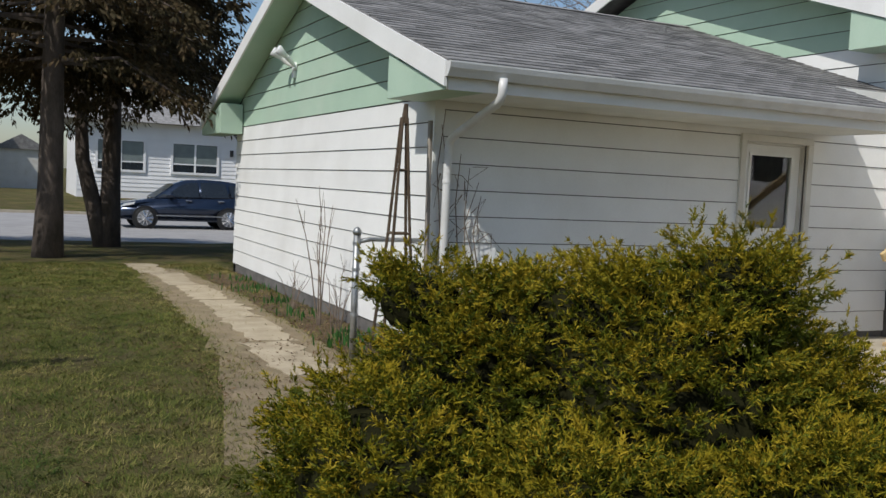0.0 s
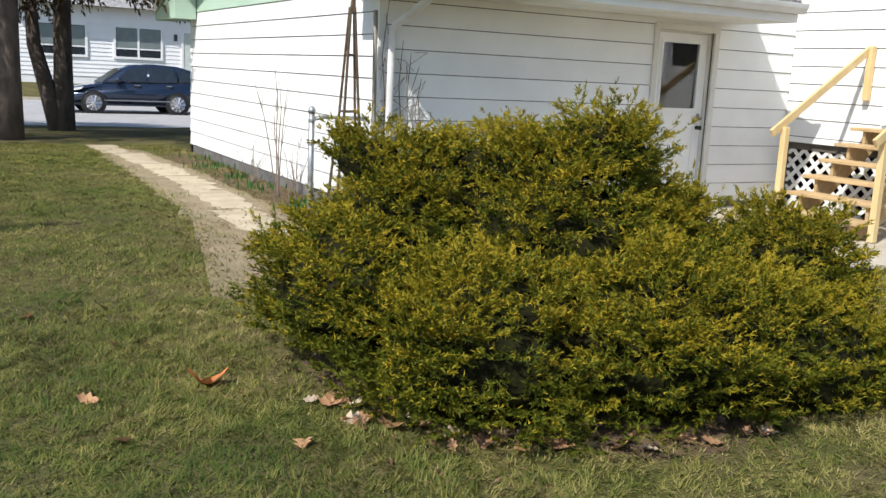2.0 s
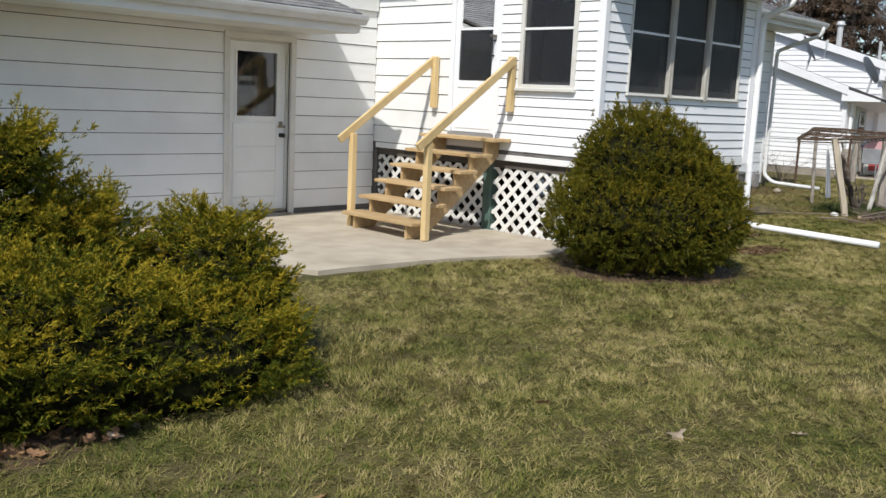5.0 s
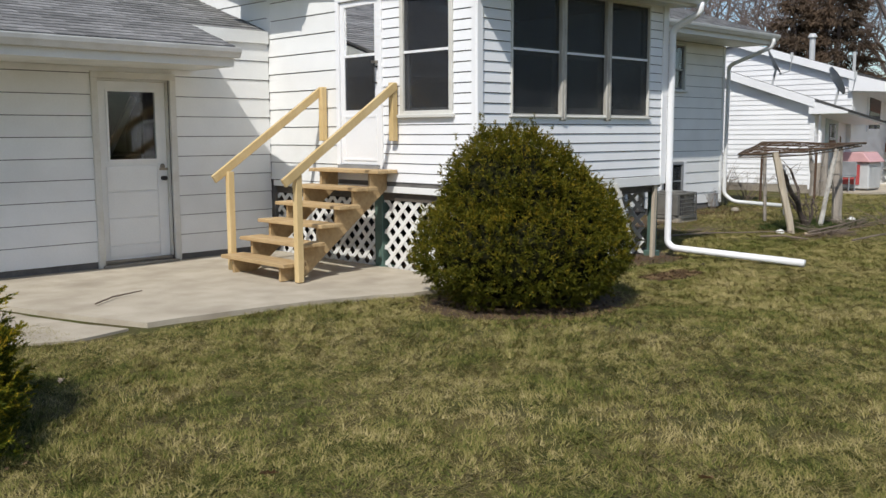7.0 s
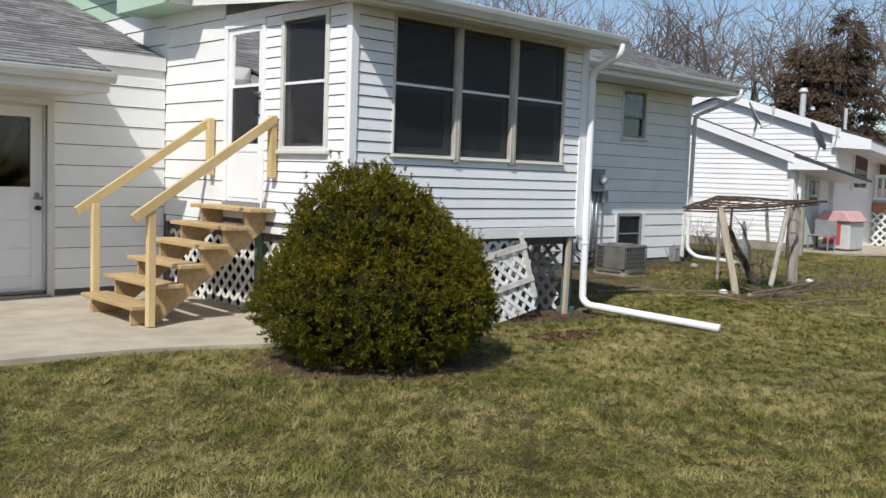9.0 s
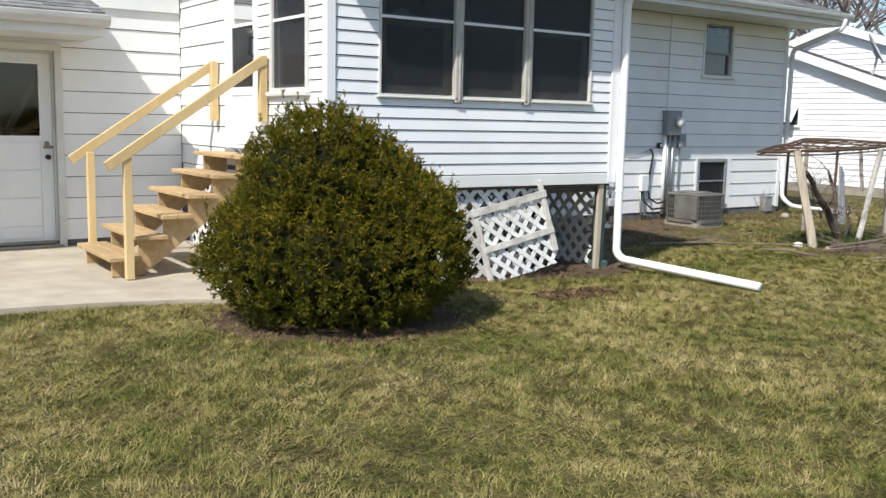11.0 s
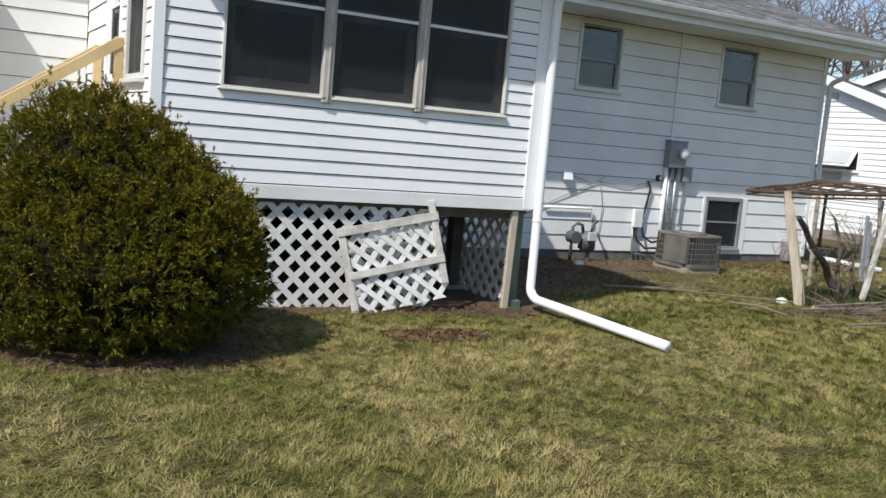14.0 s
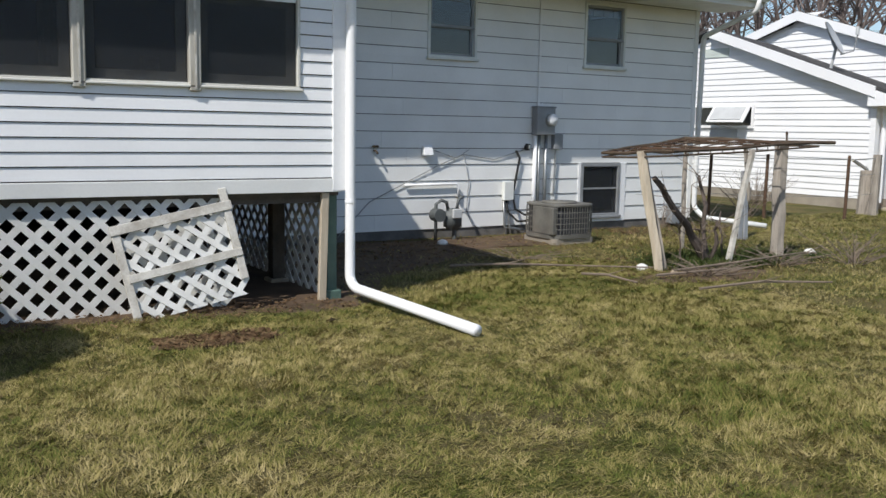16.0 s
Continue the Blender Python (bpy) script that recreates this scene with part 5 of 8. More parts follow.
ol = thing("wall_outlet", (17.93, HY, 1.14), "round black outdoor outlet with pale cap", "outlet")
part("cap", Geo().tube([F_hb.p(17.90 - PX, 1.15, 0.018), F_hb.p(17.92 - PX, 1.15, 0.07)], [0.05, 0.045], 14), BLACK, ol)
part("cap_face", Geo().tube([F_hb.p(17.92 - PX, 1.15, 0.07), F_hb.p(17.923 - PX, 1.15, 0.076)], 0.03, 12), DISHGREY, ol)
vn = thing("vent_hood", (16.30, HY, 1.05), "small white dryer vent hood on siding", "vent")
part("hood", Geo().prism([F_hb.p(16.22 - PX, 1.04, 0.018), F_hb.p(16.22 - PX, 1.17, 0.018), F_hb.p(16.22 - PX, 1.14, 0.07), F_hb.p(16.22 - PX, 1.04, 0.10)], (0.13, 0, 0)), VINYL, vn, "", 0.004)
part("flap", F_hb.slab(Geo(), 16.235 - PX, 16.335 - PX, 1.025, 1.045, 0.02, 0.09), SOFFIT, vn)
hb = thing("hose_tap", (15.52, HY, 1.1), "small dark outdoor hose tap on siding", "tap")
part("body", Geo().tube([F_hb.p(15.52 - PX, 1.10, 0.015), F_hb.p(15.52 - PX, 1.10, 0.06), F_hb.p(15.53 - PX, 1.06, 0.10)], 0.014, 8), BROWNIRON, hb)
part("handle", Geo().tube([F_hb.p(15.48 - PX, 1.15, 0.06), F_hb.p(15.56 - PX, 1.15, 0.06)], 0.014, 8), BROWNIRON, hb)
gm = thing("gas_meter", (16.45, 7.0, -0.05), "grey gas meter with bent white riser pipe", "meter")
part("meter_body", Geo().box(16.42, 16.64, 6.88, 7.06, 0.08, 0.36), DARKENAMEL, gm, "", 0.04, True, 3)
part("dial_box", Geo().box(16.46, 16.60, 6.84, 6.885, 0.24, 0.36), DISHGREY, gm, "", 0.01)
part("regulator", Geo().tube([(16.30, 6.90, 0.28), (16.30, 7.05, 0.28)], [0.085, 0.085], 16), DARKENAMEL, gm)
part("inlet_pipe", Geo().tube([(16.28, 6.98, -0.06), (16.28, 6.98, 0.42), (16.36, 6.98, 0.47), (16.44, 6.98, 0.44), (16.46, 6.98, 0.35)], 0.022, 10), DARKENAMEL, gm, "", 0, True)
part("outlet_pipe", Geo().tube([(16.60, 6.98, 0.35), (16.62, 6.98, 0.47), (16.70, 7.0, 0.50), (16.76, 7.18, 0.50)], 0.02, 10), DARKENAMEL, gm, "", 0, True)
part("white_riser", Geo().tube([(16.77, 7.22, 0.46), (16.77, 7.22, 0.63), (16.74, 7.22, 0.66), (15.95, 7.22, 0.655)], 0.017, 8), VINYL, gm, "white plastic pipe", 0, True)
part("leg_pipe", Geo().tube([(16.56, 6.97, 0.08), (16.56, 6.97, -0.08)], 0.03, 8), DARKENAMEL, gm)
cw = thing("wall_cable", (16.6, HY, 0.0), "thin loose cable sagging over the siding", "cable")
part("cable", Geo().tube([F_hb.p(15.0 - PX, 0.02, 0.05), F_hb.p(15.45 - PX, 0.45, 0.035), F_hb.p(16.05 - PX, 0.72, 0.03), F_hb.p(16.5 - PX, 0.92, 0.03), F_hb.p(16.85 - PX, 1.05, 0.03), F_hb.p(17.35 - PX, 0.98, 0.03), F_hb.p(17.88 - PX, 1.12, 0.03)], 0.006, 6), GREYMETAL, cw, "", 0, True)
part("cable", Geo().tube([F_hb.p(16.4 - PX, 1.10, 0.03), F_hb.p(16.75 - PX, 1.0, 0.03), F_hb.p(16.95 - PX, 1.12, 0.03)], 0.005, 6), GREYMETAL, cw, "", 0, True)
part("cable", Geo().tube([F_hb.p(16.86 - PX, 1.04, 0.03), F_hb.p(16.95 - PX, 0.7, 0.03), F_hb.p(16.92 - PX, 0.3, 0.03), F_hb.p(17.0 - PX, 0.1, 0.06), F_hb.p(17.2 - PX, 0.02, 0.15)], 0.005, 6), GREYMETAL, cw, "", 0, True)
vb = thing("utility_box", (20.72, 7.15, 0.0), "small grey utility box at the wall foot", "box")
part("box", Geo().box(20.62, 20.80, 7.10, 7.24, -0.02, 0.24), GREYMETAL, vb, "", 0.01)
part("lid", Geo().box(20.61, 20.81, 7.09, 7.245, 0.24, 0.26), GREYMETAL, vb)

# air conditioner
ac = thing("air_conditioner", (17.75, 6.30, 0.0), "round-cornered beige air conditioner with wire guard", "air conditioner")
def rounded(cx, cy, hx, hy, r, n=6):
    out = []
    for qx, qy, a0 in ((1, 1, 0), (-1, 1, 90), (-1, -1, 180), (1, -1, 270)):
        for k in range(n + 1):
            a = radians(a0 + 90 * k / n)
            out.append((cx + qx * (hx - r) + r * math.cos(a), cy + qy * (hy - r) + r * math.sin(a)))
    return out
def ring_geo(pts, z0, z1):
    return Geo().prism([(x, y, z0) for x, y in pts], (0, 0, z1 - z0))
o_ac = rounded(17.75, 6.30, 0.35, 0.35, 0.16)
part("base_pan", ring_geo(o_ac, 0.02, 0.07), ACMETAL, ac)
part("pad", ring_geo(rounded(17.75, 6.30, 0.33, 0.33, 0.05, 2), -0.08, 0.02), FOUND, ac)
part("coil", ring_geo(rounded(17.75, 6.30, 0.315, 0.315, 0.14), 0.07, 0.42), DARK, ac)
part("top_cover", ring_geo(o_ac, 0.42, 0.455), ACMETAL, ac, "", 0.008)
part("corner_panel", Geo().box(17.395, 17.46, 5.98, 6.40, 0.07, 0.42), ACMETAL, ac, "", 0.01)
per = rounded(17.75, 6.30, 0.345, 0.345, 0.155, 5)
total = list(zip(per, per[1:] + per[:1]))
for (xa, ya), (xb, yb) in total:
    n = max(1, int(math.hypot(xb - xa, yb - ya) / 0.04))
    for k in range(n):
        x, y = xa + (xb - xa) * k / n, ya + (yb - ya) * k / n
        part("guard_wire", Geo().box(x - 0.0035, x + 0.0035, y - 0.0035, y + 0.0035, 0.07, 0.42), ACMETAL, ac)
for z in (0.14, 0.21, 0.28, 0.35):
    part("guard_hoop", Geo().tube([(x, y, z) for x, y in per] + [(per[0][0], per[0][1], z)], 0.006, 4, False), ACMETAL, ac)
part("top_grille", Geo().lathe([(0.24, 0.455), (0.23, 0.475), (0.05, 0.48), (0.04, 0.485)], (17.75, 6.30, 0), 24), ACMETAL, ac, "", 0, True)

# ---- old grape arbor ----
ar = thing("grape_arbor", (18.1, 3.9, -0.05), "collapsing grape arbor with rusty panel on leaning posts", "arbor")


def old_post(a, b, r0, r1, material, label, seed):
    """A split, four-sided weathered post that twists a little and frays at the top."""
    r = random.Random(seed)
    a, b = Vector(a), Vector(b)
    pts = [a.lerp(b, f) + Vector((r.uniform(-0.008, 0.008), r.uniform(-0.008, 0.008), 0)) for f in (0, 0.2, 0.4, 0.6, 0.8, 0.95, 1)]
    g = Geo().tube(pts, [r0 * (1 + (r1 / r0 - 1) * f) * r.uniform(0.93, 1.07) for f in (0, 0.2, 0.4, 0.6, 0.8, 0.95, 1)], 6)
    g.v = [(x + r.uniform(-0.004, 0.004), y + r.uniform(-0.004, 0.004), z) for x, y, z in g.v]
    part("post", g, material, ar, label)


old_post((17.08, 3.78, -0.08), (17.00, 4.06, 1.19), 0.048, 0.058, STUDWOOD, "pale weathered split post", 1)
old_post((17.19, 3.83, -0.08), (17.10, 4.12, 1.17), 0.046, 0.030, GREYWOOD, "mossy grey split post", 2)
old_post((19.18, 3.98, -0.08), (19.18, 4.02, 1.25), 0.085, 0.080, GREYWOOD, "thick weathered grey post", 3)
old_post((19.29, 4.00, -0.08), (19.28, 4.03, 1.42), 0.018, 0.015, BROWNIRON, "thin rusty stake", 4)
old_post((18.17, 3.83, -0.07), (18.25, 3.66, 1.22), 0.040, 0.036, OLDWHITE, "flaking white prop", 5)
old_post((19.16, 4.42, 0.58), (19.10, 4.46, 1.26), 0.026, 0.030, GREYWOOD, "hanging grey slat", 6)
old_post((18.72, 5.05, -0.07), (18.78, 5.12, 1.28), 0.030, 0.028, GREYWOOD, "thin grey back post", 7)
corners = [Vector((17.00, 3.60, 1.20)), Vector((19.52, 3.76, 1.30)), Vector((18.82, 5.20, 1.32)), Vector((17.02, 4.68, 1.15))]
for k in range(4):
    p, q = corners[k], corners[(k + 1) % 4]
    part("panel_frame", Geo().tube([p, p.lerp(q, 0.35) + Vector((0, 0, -0.012)), p.lerp(q, 0.7) + Vector((0, 0, 0.008)), q], 0.017, 6), BROWNIRON, ar)
    lower = Vector((0, 0, -0.045))
    part("panel_frame", Geo().tube([p + lower, p.lerp(q, 0.5) + lower + Vector((0, 0, -0.01)), q + lower], 0.011, 6), BROWNIRON, ar)
rp_ = random.Random(5)
for k in range(1, 13):
    f = k / 13
    p, q = corners[0].lerp(corners[1], f), corners[3].lerp(corners[2], f)
    part("panel_bar", Geo().tube([p, p.lerp(q, 0.5) + Vector((0, 0, rp_.uniform(-0.05, 0.02))), q], 0.007, 5), RUST if k % 3 else BROWNIRON, ar)
    for v in (p, q):
        part("panel_tie", Geo().tube([v, v + Vector((rp_.uniform(-0.01, 0.01), 0, -0.045))], 0.007, 5), RUST, ar)
for k in range(1, 7):
    f = k / 7
    p, q = corners[0].lerp(corners[3], f), corners[1].lerp(corners[2], f)
    part("panel_bar", Geo().tube([p, p.lerp(q, 0.3) + Vector((0, 0, -0.03)), p.lerp(q, 0.7) + Vector((0, 0, 0.015)), q], 0.007, 5), RUST, ar)
part("panel_bar", Geo().tube([(19.0, 3.95, 1.30), (19.95, 3.86, 1.30)], 0.022, 5), BROWNIRON, ar)
vine = thing("grape_vine", (18.02, 3.98, -0.05), "gnarled leafless grape vine under the arbor", "vine")
rv = random.Random(11)
for a, b, r0, bow in (((18.02, 3.98, -0.08), (17.20, 4.02, 0.92), 0.055, 0.02), ((18.05, 4.02, -0.08), (18.28, 4.42, 0.90), 0.034, 0.05), ((18.00, 3.96, -0.08), (17.72, 4.3, 0.55), 0.030, 0.10), ((18.06, 3.95, -0.08), (18.05, 3.9, 0.42), 0.030, 0.04),
                      ((18.3, 4.05, -0.08), (18.42, 4.2, 0.50), 0.014, 0.05), ((17.85, 3.9, -0.08), (17.82, 3.95, 0.40), 0.013, 0.04), ((18.5, 4.0, -0.08), (18.56, 4.1, 0.36), 0.012, 0.04), ((17.6, 4.0, -0.08), (17.66, 4.1, 0.33), 0.012, 0.03)):
    p, q = Vector(a), Vector(b)
    pts = [p.lerp(q, f) + Vector((rv.uniform(-0.025, 0.025), rv.uniform(-0.025, 0.025), rv.uniform(-0.015, 0.02) + bow * math.sin(f * 3.1))) for f in (0, 0.15, 0.3, 0.45, 0.6, 0.75, 0.88, 1)]
    part("stem", Geo().tube(pts, [r0 * k * rv.uniform(0.88, 1.12) for k in (1.25, 1.0, 0.85, 0.75, 0.66, 0.6, 0.62, 0.5)], 7), BARK, vine)
    for k in range(5):
        s0 = pts[rv.randint(2, 7)]
        part("twig", Geo().tube([s0, s0 + Vector((rv.uniform(-0.15, 0.15), rv.uniform(-0.15, 0.15), rv.uniform(0.0, 0.14))), s0 + Vector((rv.uniform(-0.35, 0.35), rv.uniform(-0.3, 0.3), rv.uniform(-0.05, 0.3)))], [0.006, 0.005, 0.002], 4), TWIG, vine)
for at, tip, lab in (((20.15, 5.35, -0.07), (20.32, 5.5, 0.88), "blue-grey board leaning on end behind the arbor"), ((20.24, 5.33, -0.07), (20.38, 5.5, 0.80), "blue-grey board leaning on end behind the arbor")):
    lb = thing("leaning_board", at, lab, "board", "boards behind the arbor")
    part("plank", Geo().prism([(at[0] - 0.04, at[1], at[2]), (at[0] + 0.04, at[1], at[2]), (tip[0] + 0.03, tip[1], tip[2]), (tip[0] - 0.03, tip[1], tip[2])], (0.0, 0.025, 0.0)), GREYMETAL, lb, "", 0.003)
for pts in (((15.1, 4.75, -0.03), (15.6, 4.45, 0.0), (16.25, 4.15, -0.02), (16.9, 3.7, -0.02)), ((16.0, 3.75, -0.03), (16.05, 3.45, 0.0), (16.12, 3.1, -0.03)), ((17.0, 3.5, -0.03), (17.8, 3.35, 0.03), (18.9, 3.45, 0.05), (19.4, 3.6, 0.0)),
            ((16.4, 2.6, -0.03), (17.1, 2.5, 0.0), (17.8, 2.25, -0.02)), ((16.6, 3.35, -0.03), (17.3, 3.2, 0.0), (18.0, 3.3, -0.03))):
    fs = thing("fallen_stick", pts[0], "long pale dry stick lying in the grass", "stick", "fallen sticks")
    pts = [Vector(p) + Vector((0, 0, 0.03)) for p in pts]
    part("stick", Geo().tube(pts, [0.014, 0.013] + [0.008] * (len(pts) - 2), 6), TWIG, fs)
    part("twig", Geo().tube([pts[1], pts[1] + Vector((0.15, -0.12, 0.06))], [0.006, 0.002], 5), TWIG, fs)


def twigs(name, at, spread, height, n, label, category, material=None, seed=1, thick=0.006, group=""):
    """A leafless clump of arching stems from one foot, each stem a part."""
    r = random.Random(seed)
    t = thing(name, at, label, category, group)
    for k in range(n):
        a = r.uniform(0, 6.28)
        d = r.uniform(0.2, 1.0) * spread
        h = r.uniform(0.5, 1.0) * height
        g = Geo()
        p0 = Vector(at) + Vector((r.uniform(-0.1, 0.1) * spread, r.uniform(-0.1, 0.1) * spread, -0.03))
        tip = p0 + Vector((math.cos(a) * d, math.sin(a) * d, h))
        pts = [p0, p0.lerp(tip, 0.35) + Vector((0, 0, h * 0.12)), p0.lerp(tip, 0.7) + Vector((r.uniform(-0.03, 0.03), r.uniform(-0.03, 0.03), h * 0.08)), tip]
        g.tube(pts, [thick, thick * 0.8, thick * 0.6, thick * 0.3], 5)
        for j in range(r.randint(1, 3)):
            f = r.uniform(0.3, 0.8)
            s = p0.lerp(tip, f) + Vector((0, 0, h * 0.09))
            g.tube([s, s + Vector((r.uniform(-0.25, 0.25) * spread, r.uniform(-0.25, 0.25) * spread, r.uniform(0.05, 0.3) * height))], [thick * 0.5, thick * 0.25], 4)
        part("stem", g, material or TWIG, t)
    return t


twigs("bare_shrub", (0.05, 7.6, 0.0), 0.95, 1.25, 34, "leafless arching shrub by the fence", "shrub", TWIG, 5, 0.008)
twigs("bare_shrub", (-0.5, 8.0, 0.0), 0.9, 1.0, 26, "leafless arching shrub by the fence", "shrub", TWIG, 6, 0.008)
tw = twigs("rose_bush", (3.98, 9.2, 0.0), 0.35, 1.75, 5, "thin leafless rose canes by the garage wall", "shrub", TWIG, 8, 0.008)
twigs("rose_bush", (4.0, 8.7, 0.0), 0.45, 0.75, 9, "thin leafless rose canes by the garage wall", "shrub", TWIG, 9, 0.006)
twigs("dry_weeds", (4.05, 10.4, 0.0), 0.4, 0.6, 8, "dry brown weed stalks by the garage", "weeds", TWIG, 10, 0.005)
twigs("dry_weeds", (17.3, 3.35, -0.05), 0.7, 0.20, 30, "dry fallen twigs under the arbor", "weeds", TWIG, 12, 0.006)
twigs("dry_weeds", (18.6, 3.5, -0.05), 0.8, 0.25, 26, "dry fallen twigs under the arbor", "weeds", TWIG, 13, 0.006)
twigs("dry_weeds", (19.5, 3.2, -0.05), 0.75, 0.42, 26, "dry fallen twigs under the arbor", "weeds", TWIG, 14, 0.006)
twigs("dry_weeds", (16.3, 5.2, -0.05), 1.0, 0.12, 22, "dry stalks on bare soil", "weeds", TWIG, 15, 0.005)
twigs("dry_weeds", (20.3, 6.95, -0.05), 0.35, 0.55, 12, "dry stalks against the house wall", "weeds", TWIG, 16, 0.004)
twigs("dry_weeds", (23.0, 7.6, -0.05), 0.9, 0.8, 22, "dry brush by the wire fence", "weeds", TWIG, 17, 0.006)
twigs("dry_weeds", (25.6, 9.6, -0.05), 0.9, 0.9, 22, "dry brush against the neighbouring wall", "weeds", TWIG, 18, 0.006)

# ---- trellis, gate post and fence ----
tr = thing("trellis", (4.0, 7.18, 0.0), "rusty brown iron obelisk trellis at the garage corner", "trellis")
apex = Vector((3.97, 7.12, 2.0))
for fx, fy in ((3.80, 7.0), (4.12, 7.0), (3.80, 7.26), (4.14, 7.24)):
    part("leg", Geo().tube([(fx, fy, 0.0), Vector((fx, fy, 0)).lerp(apex, 0.55) + Vector((0, 0, 0)), apex + Vector(((fx - 3.97) * 0.12, (fy - 7.12) * 0.12, 0.05))], [0.014, 0.013, 0.012], 6), BROWNIRON, tr)
for z, s in ((1.10, 0.50), (1.62, 0.24)):
    f = 1 - z / 2.0
    for a, b in (((3.80, 7.0), (4.12, 7.0)), ((3.80, 7.26), (4.14, 7.24)), ((3.80, 7.0), (3.80, 7.26))):
        p, q = Vector((a[0], a[1], 0)).lerp(Vector((3.97, 7.12, 0)), 1 - f), Vector((b[0], b[1], 0)).lerp(Vector((3.97, 7.12, 0)), 1 - f)
        part("rung", Geo().tube([p + Vector((0, 0, z)), q + Vector((0, 0, z))], 0.011, 6), BROWNIRON, tr)
part("finial", Geo().tube([apex, apex + Vector((0.01, 0, 0.16))], [0.03, 0.018], 6), BROWNIRON, tr)
vn2 = thing("climbing_vine", (4.5, 7.22, 0.0), "dead thin vine clinging to the corner downspout", "vine")
for k in range(7):
    x = 4.36 + 0.07 * k
    pts = [(x + rv.uniform(-0.03, 0.03), GY - 0.03 - rv.uniform(0, 0.05), 0.1 + f * (2.05 - 0.12 * k)) for f in (0, 0.25, 0.5, 0.75, 1)]
    pts = [(p[0] + rv.uniform(-0.06, 0.06), p[1], p[2]) for p in pts]
    part("stem", Geo().tube(pts, [0.008, 0.007, 0.006, 0.005, 0.003], 5), TWIG, vn2)
    for j in range(3):
        z = rv.uniform(0.4, 1.9)
        part("stem", Geo().tube([(x, GY - 0.04, z), (x + rv.uniform(-0.12, 0.2), GY - 0.05, z + rv.uniform(-0.05, 0.2)), (x + rv.uniform(-0.1, 0.3), GY - 0.04, z + rv.uniform(-0.2, 0.15))], [0.004, 0.0035, 0.002], 4), TWIG, vn2)
part("stake", Geo().tube([(4.28, 7.22, 0.0), (4.26, 7.24, 2.05)], 0.022, 7), GREYWOOD, vn2, "grey wooden stake")


def fence_post(x, y, h, lean=(0, 0), r=0.03):
    p = thing("fence_post", (x, y, 0), "dull galvanised chain-link fence post with cap", "post", "chain-link fence posts")
    part("shaft", Geo().tube([(x, y, -0.1), (x + lean[0], y + lean[1], h)], r, 12), GALV, p, "", 0, True)
    part("cap", Geo().lathe([(r * 1.25, 0), (r * 1.25, 0.03), (r * 0.8, 0.055), (r * 0.2, 0.065)], (x + lean[0], y + lean[1], h), 12), GALV, p, "", 0, True)
    for f in (0.35, 0.72, 0.93):
        part("band", Geo().tube([(x + lean[0] * f, y + lean[1] * f, h * f - 0.012), (x + lean[0] * f, y + lean[1] * f, h * f + 0.012)], r * 1.2, 12), GALV, p)
    return p


fence_post(3.74, 7.5, 1.06)
fp = thing("fence_rail", (3.9, 7.0, 0.97), "short galvanised top rail to the garage wall", "rail")
part("bar", Geo().tube([(3.75, 7.5, 1.0), (3.86, 7.5, 1.02), (4.33, 7.5, 1.02)], 0.02, 10), GALV, fp, "", 0, True)
part("bar", Geo().tube([(3.75, 7.5, 0.2), (4.33, 7.5, 0.2)], 0.004, 6), GALV, fp)
fence_post(0.72, 7.45, 1.08, (0.05, 0.0))
fence_post(0.68, 7.55, 0.95, (0.02, 0.0), 0.02)
fr = thing("chain_link_fence", (-1.5, 7.5, 0.0), "old galvanised chain-link fence along the yard", "fence")
part("top_rail", Geo().tube([(0.72, 7.47, 1.0), (-6.0, 7.6, 1.0)], 0.021, 10), GALV, fr, "", 0, True)
g = Geo()
x = 0.70
while x > -6.0:
    g.tube([(x, 7.5, 0.03), (x - 0.95, 7.5, 0.98)], 0.0016, 3, False)
    g.tube([(x - 0.95, 7.5, 0.03), (x, 7.5, 0.98)], 0.0016, 3, False)
    x -= 0.08
tagged(part("wire_mesh", g, GALV, fr), kind="stuff")
bt = thing("blue_tarp", (0.45, 8.0, 0.02), "crumpled piece of bright blue plastic by the fence", "tarp")
g = Geo()
nx = 8
for j in range(nx):
    for i in range(nx):
        u, v = i / (nx - 1), j / (nx - 1)
        g.v.append((0.38 + u * 0.24, 7.62 + v * 0.2, 0.04 + 0.09 * abs(noise.noise((u * 3, v * 3, 5))) + 0.12 * math.sin(u * 3.1) * math.sin(v * 3.1)))
g.f = [(j * nx + i, j * nx + i + 1, (j + 1) * nx + i + 1, (j + 1) * nx + i) for j in range(nx - 1) for i in range(nx - 1)]
part("cloth", g, BLUEPLASTIC, bt, "", 0, True)
part("fold", Geo().tube([(0.36, 7.7, 0.03), (0.46, 7.73, 0.10), (0.60, 7.71, 0.05)], [0.015, 0.025, 0.012], 7), BLUEPLASTIC, bt, "", 0, True)

# wire fence beyond the arbor
for x, y in ((22.0, 8.6), (23.0, 7.3), (24.2, 6.6), (25.6, 7.0), (22.3, 7.9)):
    p = thing("fence_stake", (x, y, -0.05), "weathered fence stake of the far wire fence", "post", "far fence stakes")
    s = 0.03 if x < 25 else 0.09
    part("shaft", Geo().tube([(x, y, -0.1), (x + 0.02, y, 1.05)], [s, s * 0.9], 7), RUST if x < 25 else GREYWOOD, p)
wf2 = thing("wire_fence", (23.5, 6.6, 0.0), "thin rusty wire fence behind the arbor", "fence")
for z in (0.35, 0.7, 0.98):
    part("wire", Geo().tube([(22.0, 8.6, z), (23.0, 7.3, z), (24.2, 6.6, z), (25.6, 7.0, z)], 0.008 if z > 0.9 else 0.004, 5), GALV, wf2)
